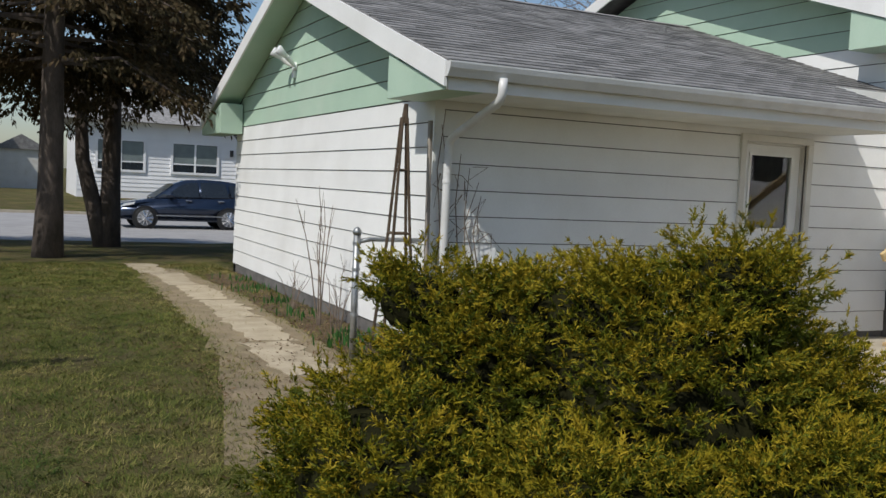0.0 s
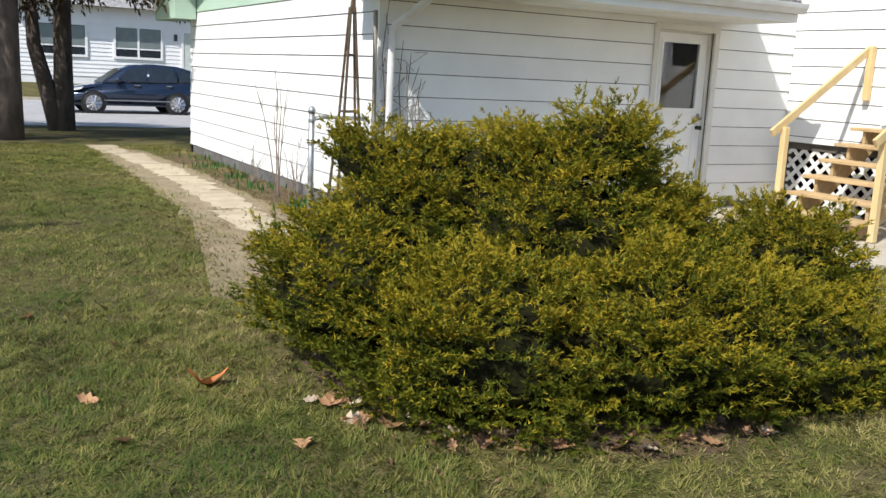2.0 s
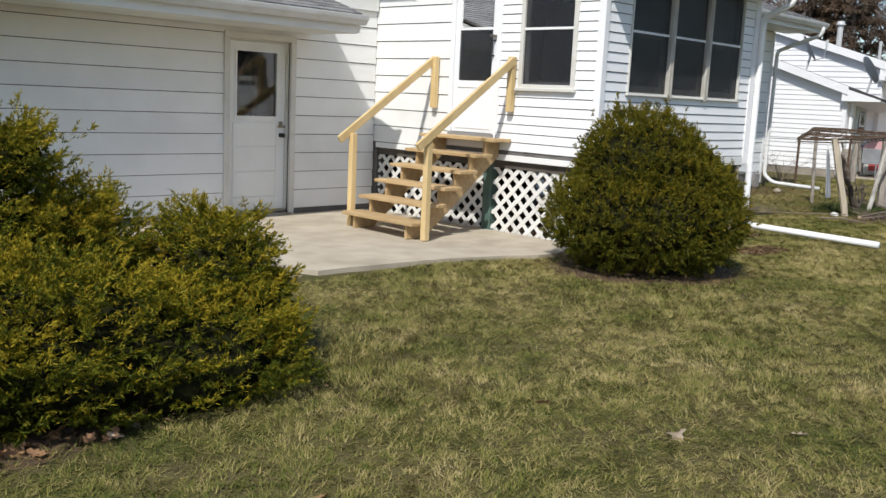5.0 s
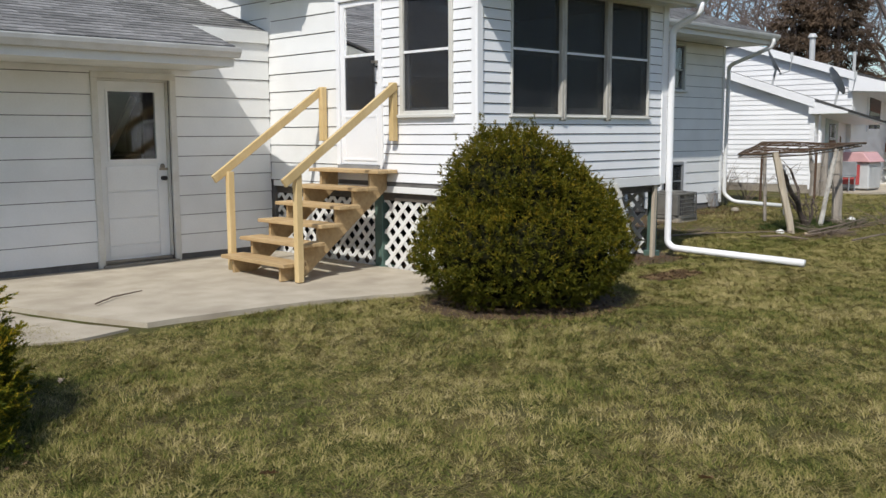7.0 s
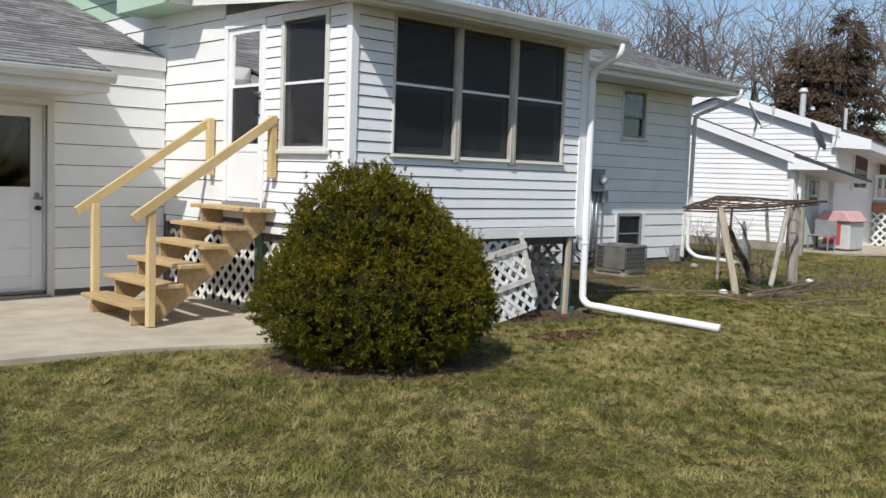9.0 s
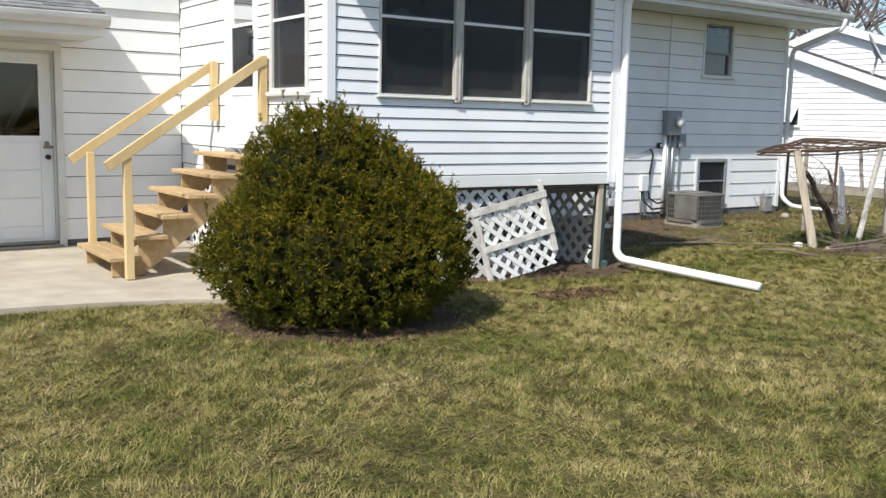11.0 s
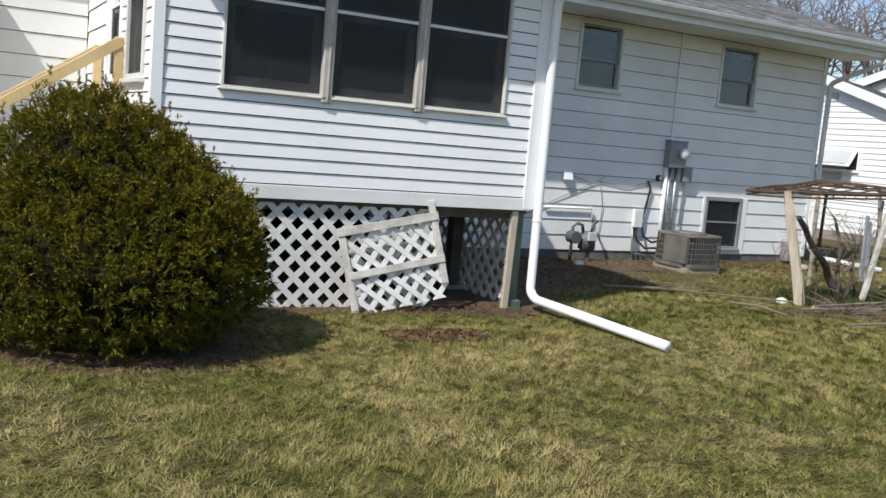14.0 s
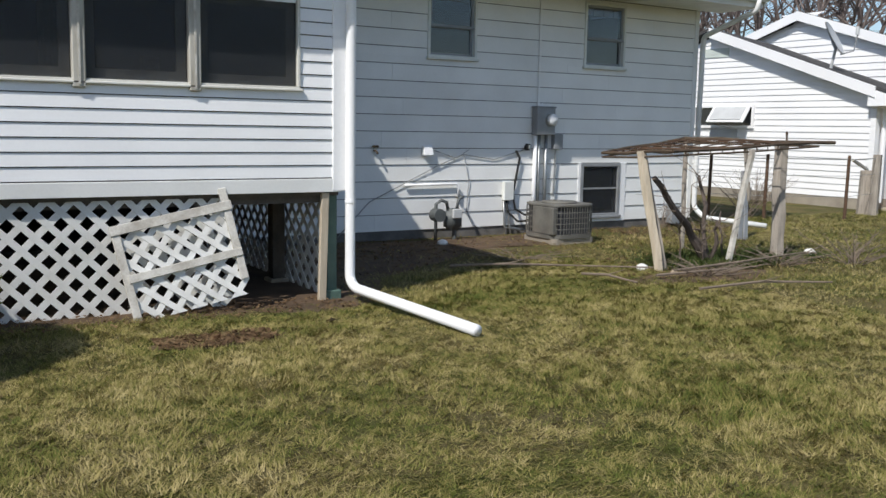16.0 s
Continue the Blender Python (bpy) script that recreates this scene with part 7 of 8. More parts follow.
                gg.tube([c + n * 0.125, c + n * 0.122 + Vector((math.cos(a) * 0.25, 0, math.sin(a) * 0.25))], [0.04, 0.026], 5)
            part("spokes", gg, CHROME, tyre, "bright alloy spokes")
    part("windscreen", Geo().prism([(ox + 1.20, oy - 0.78, oz + 1.01), (ox + 1.83, oy - 0.66, oz + 1.462), (ox + 1.83, oy + 0.66, oz + 1.462), (ox + 1.20, oy + 0.78, oz + 1.01)], (-0.006, 0, 0.006)), CARGLASS, t)
    return t


car((4.30, 32.2, -0.325))

# ---- house across the street ----
def simple_window(parent, face, u0, u1, z0, z1, cross=True):
    w = part("window", ring(face, Geo(), u0, u1, z0, z1, 0.12, -0.02, 0.09), VINYL, parent)
    part("pane", face.slab(Geo(), u0 + 0.12, u1 - 0.12, z0 + 0.12, z1 - 0.12, 0.0, 0.040), CARGLASS, w, "dark reflecting pane")
    if cross:
        part("mullion", face.slab(Geo(), (u0 + u1) / 2 - 0.05, (u0 + u1) / 2 + 0.05, z0 + 0.12, z1 - 0.12, 0.0, 0.075), VINYL, w)
        part("meeting_rail", face.slab(Geo(), u0 + 0.12, u1 - 0.12, z0 + 0.50, z0 + 0.57, 0.0, 0.065), VINYL, w)
    part("shade_panel", face.slab(Geo(), u0 + 0.14, u1 - 0.14, z0 + 0.58, z1 - 0.14, 0.041, 0.045), BLIND, w)
    return w


fh = thing("house_across_street", (4.4, 50.0, 0.1), "white sided one-storey house with wide picture windows", "house")
F_fh = Face((4.4, 50.0, 0), (1, 0, 0), (0, -1, 0))
part("wall", Geo().box(4.4, 20.0, 50.0, 58.0, -0.1, 4.1), VINYL, fh)
fw = fh
for k in range(17):
    z = 0.5 + k * 0.21
    part("board", Geo().add([F_fh.p(0, z, 0.03), F_fh.p(15.6, z, 0.03), F_fh.p(15.6, z + 0.21, 0.006), F_fh.p(0, z + 0.21, 0.006), F_fh.p(0, z, 0.002), F_fh.p(15.6, z, 0.002)], [(0, 1, 2, 3), (4, 5, 1, 0)]), VINYL, fh)
part("roof", Geo().prism([(3.8, 49.3, 4.0), (3.8, 54.0, 6.0), (3.8, 58.7, 4.0)], (17.0, 0, 0)), SHINGLE_P, fh, "grey roof")
simple_window(fh, F_fh, 0.85, 3.3, 1.45, 3.15)
simple_window(fh, F_fh, 4.55, 7.05, 1.45, 3.15)
dw = part("door", F_fh.slab(Geo(), 8.15, 9.25, 0.6, 2.95, 0.0, 0.05), SHADE, fh, "pale storm door")
part("door_trim", ring(F_fh, Geo(), 8.0, 9.4, 0.5, 3.1, 0.12, 0.0, 0.08), VINYL, fh)
part("porch_light", F_fh.slab(Geo(), 7.62, 7.78, 2.5, 2.85, 0.0, 0.15), DARK, fh)
part("step", Geo().box(12.3, 13.9, 49.0, 50.0, 0.0, 0.5), CONCRETE, fh)
fh2 = thing("far_house", (-10.0, 62.0, 0.1), "low beige house far down the street", "house")
part("wall", Geo().box(-16, -0.4, 62, 70, 0.0, 4.2), CREAM, fh2)
part("roof", Geo().prism([(-16.6, 61.3, 4.1), (-16.6, 66, 6.3), (-16.6, 70.7, 4.1)], (16.8, 0, 0)), SHINGLE_P, fh2, "grey roof")
simple_window(fh2, Face((-16, 62, 0), (1, 0, 0), (0, -1, 0)), 11.6, 13.4, 2.3, 3.4, False)
sgz = thing("garden_shed", (1.0, 64.0, 0.1), "small pale shed between the far houses", "shed")
part("wall", Geo().box(0.6, 3.6, 64, 66, 0.0, 2.6), CREAM, sgz)
part("roof", Geo().prism([(0.4, 63.8, 2.55), (2.1, 63.8, 3.5), (3.8, 63.8, 2.55)], (0, 2.4, 0)), SHINGLE_P, sgz)
hg = thing("clipped_hedge", (-6, 55.0, 0.1), "long dark clipped hedge across the street", "hedge")
r9 = np.random.default_rng(9)
hp = np.stack([r9.uniform(-14, 0.6, 5000), r9.uniform(54.2, 55.6, 5000), r9.uniform(0.1, 1.75, 5000)], 1)
# Solid dark box that stands for the shaded inside of the hedge.
part("shaded_core", Geo().box(-14, 0.6, 54.3, 55.5, 0.1, 1.6), BUSHCORE, hg)
v, t3 = sprays(hp, np.tile(np.array([[0, -0.7, 0.5]]), (5000, 1)), 0.25, 6, 0.03, 91)
part("foliage", raw_mesh("foliage", v, t3), YEW, hg)

# ---- neighbouring house on the far side of the yard ----
NX, NY, NR = 26.6, 7.75, 11.85
nh = thing("neighbouring_house", (NX, NY, 0.0), "white vinyl sided house with dark roof and satellite dishes", "house")
F_n = Face((NX, NY, 0), (0, 1, 0), (-1, 0, 0))
ns = 0.337
n_top = 2.24
part("wall", Geo().prism([(NX, NY, -0.1), (NX, 2 * NR - NY, -0.1), (NX, 2 * NR - NY, n_top - 0.02), (NX, NY, n_top - 0.02)], (2.0, 0, -0.26)).prism([(NX, NY, n_top - 0.02), (NX, 2 * NR - NY, n_top - 0.02), (NX, NR, n_top + (NR - NY) * ns - 0.05)], (2.0, 0, -0.26)), VINYL, nh)
apexz = n_top + (NR - NY) * ns - 0.02
k = 0
z = 0.16
while z < apexz - 0.1:
    lo = 0.0 if z < n_top - 0.1 else (z - n_top + 0.12) / ns
    part("board", Geo().add([F_n.p(lo, z, 0.02), F_n.p(2 * (NR - NY) - lo, z, 0.02), F_n.p(2 * (NR - NY) - lo - 0.1, z + 0.128, 0.004), F_n.p(lo + (0.4 if lo else 0), z + 0.128, 0.004), F_n.p(lo, z, 0.001), F_n.p(2 * (NR - NY) - lo, z, 0.001)], [(0, 3, 2, 1), (4, 0, 1, 5)]), VINYL, nh)
    z += 0.128
rz = n_top + 0.12
part("roof", Geo().prism([(NX - 0.20, NY - 0.95, rz - 0.95 * ns), (NX - 0.20, NR, rz + (NR - NY) * ns), (NX - 0.20, NR, rz + (NR - NY) * ns - 0.06), (NX - 0.20, NY - 0.95, rz - 0.95 * ns - 0.06)], (2.5, 0, -0.28)).prism([(NX - 0.20, NR, rz + (NR - NY) * ns), (NX - 0.20, 2 * NR - NY + 0.5, rz - 0.5 * ns), (NX - 0.20, 2 * NR - NY + 0.5, rz - 0.5 * ns - 0.06), (NX - 0.20, NR, rz + (NR - NY) * ns - 0.06)], (2.5, 0, -0.28)), DARKROOF, nh, "dark shingle roof")
part("rake_board", Geo().prism([(NX - 0.23, NY - 0.10, rz - 0.10 * ns - 0.22), (NX - 0.23, NR, rz + (NR - NY) * ns - 0.22), (NX - 0.23, NR, rz + (NR - NY) * ns - 0.01), (NX - 0.23, NY - 0.10, rz - 0.10 * ns - 0.01)], (0.028, 0, 0)), VINYL, nh, "white rake board")
part("soffit", Geo().prism([(NX - 0.20, NY, rz - 0.2), (NX, NY, rz - 0.2), (NX, NR, rz + (NR - NY) * ns - 0.2), (NX - 0.20, NR, rz + (NR - NY) * ns - 0.2)], (0, 0, 0.02)), WHITE, nh)
part("eave_box", Geo().prism([(NX - 0.21, NY - 0.93, 1.95), (NX - 0.21, NY + 0.05, 1.95), (NX - 0.21, NY + 0.05, rz - 0.07), (NX - 0.21, NY - 0.93, rz - 0.95 * ns - 0.05)], (2.4, 0, -0.27)), VINYL, nh)
part("corner_post", Geo().box(NX - 0.03, NX + 0.1, NY - 0.04, NY + 0.08, 0.05, 1.95), VINYL, nh)
wn_a = part("window", ring(F_n, Geo(), 2.85, 4.6, 1.5, 2.02, 0.06, 0.0, 0.06), VINYL, nh)
part("pane", F_n.slab(Geo(), 2.91, 4.54, 1.56, 1.96, 0.0, 0.02), CARGLASS, wn_a)
part("open_sash", Geo().prism([F_n.p(2.92, 1.98, 0.06), F_n.p(3.95, 1.98, 0.06), F_n.p(3.95, 1.62, 0.30), F_n.p(2.92, 1.62, 0.30)], (-0.03, 0, 0.02)), VINYL, wn_a, "white awning sash propped open")
part("sash_glass", Geo().prism([F_n.p(3.00, 1.94, 0.10), F_n.p(3.87, 1.94, 0.10), F_n.p(3.87, 1.66, 0.29), F_n.p(3.00, 1.66, 0.29)], (-0.03, 0, 0.03)), DISHGREY, wn_a)
part("window_box", F_n.slab(Geo(), 3.3, 4.1, 1.3, 1.48, 0.0, 0.03), DISHGREY, nh)
part("gable_vent", F_n.slab(Geo(), 3.66, 4.5, 3.08, 3.28, 0.0, 0.03), SHADE, nh)
part("foundation", Geo().box(NX - 0.01, NX + 1.99, NY - 0.01, 2 * NR - NY, -0.1, 0.16), FOUND, nh)
part("side_door", Geo().box(NX + 0.7, NX + 1.4, NY - 0.04, NY, 0.1, 1.85), SHADE, nh)
part("side_window", Geo().box(NX + 0.85, NX + 1.25, NY - 0.055, NY - 0.04, 1.1, 1.7), CARGLASS, nh)
part("side_downspout", Geo().tube([(NX + 0.16, NY - 0.1, 1.98), (NX + 0.16, NY - 0.1, 0.1)], 0.05, 8), VINYL, nh)
# taller block behind
UX, UY0, UR, UZ = 28.6, 7.62, 11.1, 4.20
us = 0.315
part("upper_wall", Geo().prism([(UX, UY0, -0.1), (UX, 2 * UR - UY0, -0.1), (UX, 2 * UR - UY0, 3.0), (UX, UR, UZ - 0.22), (UX, UY0, 3.0)], (5.4, 0, -0.62)), VINYL, nh)
part("upper_roof", Geo().prism([(UX - 0.16, UY0 - 0.95, UZ - (UR - UY0 + 0.95) * us), (UX - 0.16, UR, UZ), (UX - 0.16, UR, UZ - 0.06), (UX - 0.16, UY0 - 0.95, UZ - (UR - UY0 + 0.95) * us - 0.06)], (6.0, 0, -0.69)).prism([(UX - 0.16, UR, UZ), (UX - 0.16, 2 * UR - UY0 + 0.5, UZ - (UR - UY0 + 0.5) * us), (UX - 0.16, 2 * UR - UY0 + 0.5, UZ - (UR - UY0 + 0.5) * us - 0.06), (UX - 0.16, UR, UZ - 0.06)], (6.0, 0, -0.69)), DARKROOF, nh, "dark shingle roof")
part("upper_rake", Geo().prism([(UX - 0.19, UY0 - 0.15, UZ - (UR - UY0 + 0.15) * us - 0.22), (UX - 0.19, UR, UZ - 0.22), (UX - 0.19, UR, UZ - 0.01), (UX - 0.19, UY0 - 0.15, UZ - (UR - UY0 + 0.15) * us - 0.01)], (0.03, 0, 0)), VINYL, nh, "white rake board")
part("upper_rake", Geo().prism([(UX - 0.19, 2 * UR - UY0 + 0.4, UZ - (UR - UY0 + 0.4) * us - 0.22), (UX - 0.19, UR + 0.001, UZ - 0.22), (UX - 0.19, UR + 0.001, UZ - 0.01), (UX - 0.19, 2 * UR - UY0 + 0.4, UZ - (UR - UY0 + 0.4) * us - 0.01)], (0.03, 0, 0)), VINYL, nh, "white rake board")
part("upper_eave_box", Geo().prism([(UX - 0.17, UY0 - 0.93, 2.52), (UX - 0.17, UY0 + 0.05, 2.58), (UX - 0.17, UY0 + 0.05, UZ - (UR - UY0) * us - 0.07), (UX - 0.17, UY0 - 0.93, UZ - (UR - UY0 + 0.93) * us - 0.05)], (5.9, 0, -0.68)), VINYL, nh)
F_u = Face((UX, UR, 0), (0, 1, 0), (-1, 0, 0))
for k in range(13):
    z = 2.2 + 0.15 * k
    half = min(UR - UY0, (UZ - 0.25 - z) / us)
    part("board", Geo().add([F_u.p(-half, z, 0.02), F_u.p(half, z, 0.02), F_u.p(half - (0.45 if half < UR - UY0 else 0), z + 0.15, 0.003), F_u.p(-half + (0.45 if half < UR - UY0 else 0), z + 0.15, 0.003), F_u.p(-half, z, 0.001), F_u.p(half, z, 0.001)], [(0, 3, 2, 1), (4, 0, 1, 5)]), VINYL, nh)
part("vent_pipe", Geo().tube([(33.0, 10.75, 3.2), (33.0, 10.75, 4.52)], 0.09, 10), DISHGREY, nh)
part("vent_cap", Geo().tube([(33.0, 10.75, 4.5), (33.0, 10.75, 4.62)], [0.15, 0.09], 10), DISHGREY, nh)
part("vent_pipe", Geo().tube([(33.5, 9.6, 2.8), (33.5, 9.6, 4.0)], 0.05, 8), DISHGREY, nh)
for wx in (UX + 1.0, UX + 2.6):
    wnd = part("window", Geo().box(wx, wx + 0.9, UY0 - 0.04, UY0, 1.5, 2.55), VINYL, nh)
    part("pane", Geo().box(wx + 0.08, wx + 0.82, UY0 - 0.06, UY0 - 0.04, 1.58, 2.47), CARGLASS, wnd)
part("porch_column", Geo().box(31.15, 31.27, 6.74, 6.86, 1.18, 2.34), VINYL, nh)


def dish(at, turn):
    t = thing("satellite_dish", at, "grey satellite dish on a bent roof mast", "satellite dish", "roof satellite dishes")
    c = Vector(at) + Vector((0, 0, 0.62))
    part("mast", Geo().tube([at, Vector(at) + Vector((-0.02, -0.1, 0.4)), c + Vector((0, 0, -0.05))], 0.03, 8), DISHGREY, t)
    rot = Matrix.Translation(c) @ Matrix.Rotation(radians(turn), 4, "Z") @ Matrix.Rotation(radians(62), 4, "X")
    g = Geo()
    for i in range(6):
        r = 0.42 * (i + 0.02) / 5
        for k in range(20):
            a = 2 * math.pi * k / 20
            g.v.append(tuple(rot @ Vector((r * math.cos(a), r * 0.88 * math.sin(a), 0.30 * r * r))))
    for i in range(5):
        for k in range(20):
            g.f.append((i * 20 + k, i * 20 + (k + 1) % 20, (i + 1) * 20 + (k + 1) % 20, (i + 1) * 20 + k))
    n = len(g.v)
    g.v += [tuple(Vector(p) - (rot.to_3x3() @ Vector((0, 0, 0.02)))) for p in g.v[:n]]
    g.f += [tuple(i + n for i in f)[::-1] for f in g.f]
    part("reflector", g, DISHGREY, t, "", 0, True)
    part("arm", Geo().tube([rot @ Vector((0, -0.36, 0.0)), rot @ Vector((0, -0.42, 0.25)), rot @ Vector((0, -0.12, 0.48))], 0.015, 6), GREYMETAL, t)
    part("receiver", Geo().tube([rot @ Vector((0, -0.16, 0.44)), rot @ Vector((0, -0.02, 0.52))], 0.04, 8), DISHGREY, t)


dish((27.0, 9.1, rz + 1.35 * ns - 0.1), 25)
dish((27.0, 7.42, rz - 0.33 * ns - 0.1), 35)
# deck and play things beyond
dk = thing("raised_deck", (32, 6.5, 0.0), "raised cedar deck with white railing and lattice", "deck")
part("platform", Geo().box(31.0, 36.0, 3.5, 7.6, 0.92, 1.18), CEDAR, dk, "reddish cedar fascia")
part("top_rail", Geo().box(31.0, 31.1, 3.5, 7.6, 1.86, 1.95), VINYL, dk)
part("bottom_rail", Geo().box(31.0, 31.1, 3.5, 7.6, 1.26, 1.33), VINYL, dk)
y = 3.6
while y < 7.55:
    part("baluster", Geo().box(31.02, 31.08, y, y + 0.06, 1.33, 1.86), VINYL, dk)
    y += 0.17
for y in (3.5, 5.1, 6.7):
    part("rail_post", Geo().box(30.97, 31.11, y, y + 0.14, 1.18, 2.05), VINYL, dk)
lattice("", Face((31.02, 3.5, 0), (0, 1, 0), (-1, 0, 0)), 0.0, 4.1, 0.0, 0.91, 0.0, "", 0.16, 0.06, dk)
sheet("neighbour_patio", dense([(NX + 0.3, 7.7), (NX + 0.3, 6.6), (NX + 4.0, 4.8), (NX + 9, 3.0), (NX + 9, 7.7)], 1.0, 0.05), 0.05, CONCRETE, "pale concrete patio of the neighbouring house", 0.1)
ph = thing("toy_playhouse", (28.1, 7.15, 0.05), "faded pink and white plastic playhouse", "toy")
part("wall", Geo().box(27.7, 28.5, 6.75, 7.55, 0.03, 0.72), DISHGREY, ph, "pale plastic wall", 0.03)
part("roof", Geo().prism([(27.62, 6.68, 0.72), (27.62, 6.9, 0.98), (27.62, 7.4, 0.98), (27.62, 7.62, 0.72)], (0.95, 0, 0)), PINKPLASTIC, ph, "", 0.02)
part("red_door", Geo().box(27.68, 27.70, 6.98, 7.40, 0.15, 0.66), REDPLASTIC, ph)
pc = thing("patio_chair", (27.1, 7.2, 0.04), "thin dark metal patio chair", "chair")
part("seat", Geo().box(26.9, 27.3, 6.9, 7.45, 0.36, 0.39), GREYMETAL, pc, "", 0.01)
part("backrest", Geo().box(27.28, 27.31, 6.9, 7.45, 0.39, 0.75), GREYMETAL, pc, "", 0.01)
for x, y in ((26.92, 6.93), (27.28, 6.93), (26.92, 7.42), (27.28, 7.42)):
    part("leg", Geo().tube([(x, y, 0.02), (x, y, 0.37)], 0.018, 6), GREYMETAL, pc)
sg = thing("storage_bin", (30.4, 5.6, 0.05), "grey storage bin with yellow panels", "bin")
part("body", Geo().box(30.1, 30.7, 4.2, 6.6, 0.0, 0.5), DISHGREY, sg, "", 0.03)
part("lid", Geo().box(30.05, 30.75, 4.15, 6.65, 0.5, 0.56), DISHGREY, sg, "", 0.02)
for y in (4.6, 5.7):
    part("panel", Geo().box(30.07, 30.1, y, y + 0.6, 0.1, 0.32), YELLOWPL, sg)
fa = thing("brown_house", (62.0, 2.0, 0.0), "brown roofed house in the distance", "house")
part("wall", Geo().box(62, 76, -2, 9, 0, 2.9), CREAM, fa)
part("roof", Geo().prism([(61.3, -2.8, 2.8), (61.3, 3.5, 5.2), (61.3, 9.8, 2.8)], (16, 0, 0)), DARKWOOD, fa)

# ---- leaves, sprouts and litter ----
rl = random.Random(71)


def dead_leaf(x, y, s, material, label, lift=0.0):
    """A lobed, bent leaf lying askew in the grass."""
    g = Geo()
    n = 8
    turn = Matrix.Translation((x, y, ground_z(x, y) + 0.018 + lift)) @ Euler((rl.uniform(-0.7, 0.7), rl.uniform(-0.5, 0.5), rl.uniform(0, 6.28))).to_matrix().to_4x4()
    bend = rl.uniform(-1.2, 1.6)
    for k in range(n):
        f = k / (n - 1)
        wd = s * 0.30 * math.sin(math.pi * (0.06 + 0.9 * f)) * (1.25 if k % 2 else 0.62)
        z = bend * s * (f - 0.5) ** 2
        for o in (-wd, 0, wd):
            g.v.append(tuple(turn @ Vector(((f - 0.5) * s, o, z + abs(o) * rl.uniform(0.2, 0.6)))))
    for k in range(n - 1):
        b = 3 * k
        g.f += [(b, b + 1, b + 4, b + 3), (b + 1, b + 2, b + 5, b + 4)]
    return tagged(part("dead_leaf", g, material, None, "", 0, True), label, "leaf", "fallen leaves")


dead_leaf(1.60, 3.15, 0.20, ORANGELEAF, "curled orange-brown fallen leaf on grass")
for x, y, s in ((1.37, 4.72, 0.13), (1.06, 3.13, 0.10), (1.78, 2.34, 0.12), (1.12, 2.6, 0.10), (0.95, 4.6, 0.12), (1.3, 3.9, 0.09), (4.42, 1.85, 0.15), (4.0, 0.6, 0.1), (3.1, 0.1, 0.1), (5.6, 0.8, 0.09), (3.4, 0.9, 0.12), (6.9, -0.6, 0.1), (2.2, 0.9, 0.13), (12.0, 2.75, 0.12), (0.6, 5.3, 0.1)):
    dead_leaf(x, y, s, DEADLEAF, "curled brown fallen leaf on grass")
for x, y, s in ((5.75, 0.1, 0.14), (5.6, 3.05, 0.07), (6.2, -0.3, 0.1), (12.9, 2.9, 0.1), (17.05, 3.55, 0.1), (3.9, 0.2, 0.09)):
    dead_leaf(x, y, s, PALELEAF, "pale dry fallen leaf on grass")
for k in range(90):
    a = rl.uniform(3.3, 6.0)
    x, y = 3.45 + 1.55 * math.cos(a) * rl.uniform(0.84, 1.02), 3.05 + 1.40 * math.sin(a) * rl.uniform(0.82, 1.0)
    dead_leaf(x, y, rl.uniform(0.06, 0.15), DEADLEAF if rl.random() < 0.7 else PALELEAF, "dry fallen leaf in litter under the juniper", 0.0)
stk = thing("fallen_stick", (6.95, 5.3, 0.04), "thin dark stick lying on the patio", "stick")
part("stick", Geo().tube([(6.75, 5.15, 0.055), (7.0, 5.35, 0.06), (7.35, 5.5, 0.055)], [0.008, 0.009, 0.006], 6), TWIG, stk)
part("twig", Geo().tube([(7.0, 5.35, 0.06), (7.1, 5.45, 0.055)], [0.006, 0.003], 5), TWIG, stk)


def sprouts(x, y, n, h, spread, seed):
    r = np.random.default_rng(seed)
    g = Geo()
    for k in range(n):
        px, py = x + r.normal(0, spread), y + r.normal(0, spread)
        a = r.uniform(0, 6.28)
        hh = h * r.uniform(0.6, 1.1)
        lean = r.uniform(0.1, 0.55) * hh
        b = Vector((px, py, ground_z(px, py)))
        m = b + Vector((math.cos(a) * lean * 0.4, math.sin(a) * lean * 0.4, hh * 0.65))
        t = b + Vector((math.cos(a) * lean, math.sin(a) * lean, hh))
        o = Vector((-math.sin(a), math.cos(a), 0)) * 0.009
        g.add([b - o, b + o, m + o, m - o, t], [(0, 1, 2, 3), (3, 2, 4)])
    return tagged(part("bulb_sprouts", g, SPROUT), "fresh green bulb leaves sprouting in soil", "plant", "bulb sprouts", "stuff")


for k, (x, y, n) in enumerate(((4.05, 7.9, 40), (4.1, 8.4, 60), (4.0, 9.9, 40), (4.05, 11.0, 40), (3.95, 12.2, 40), (4.1, 13.3, 30), (3.85, 8.1, 30))):
    sprouts(x, y, n, 0.12, 0.16, 200 + k)


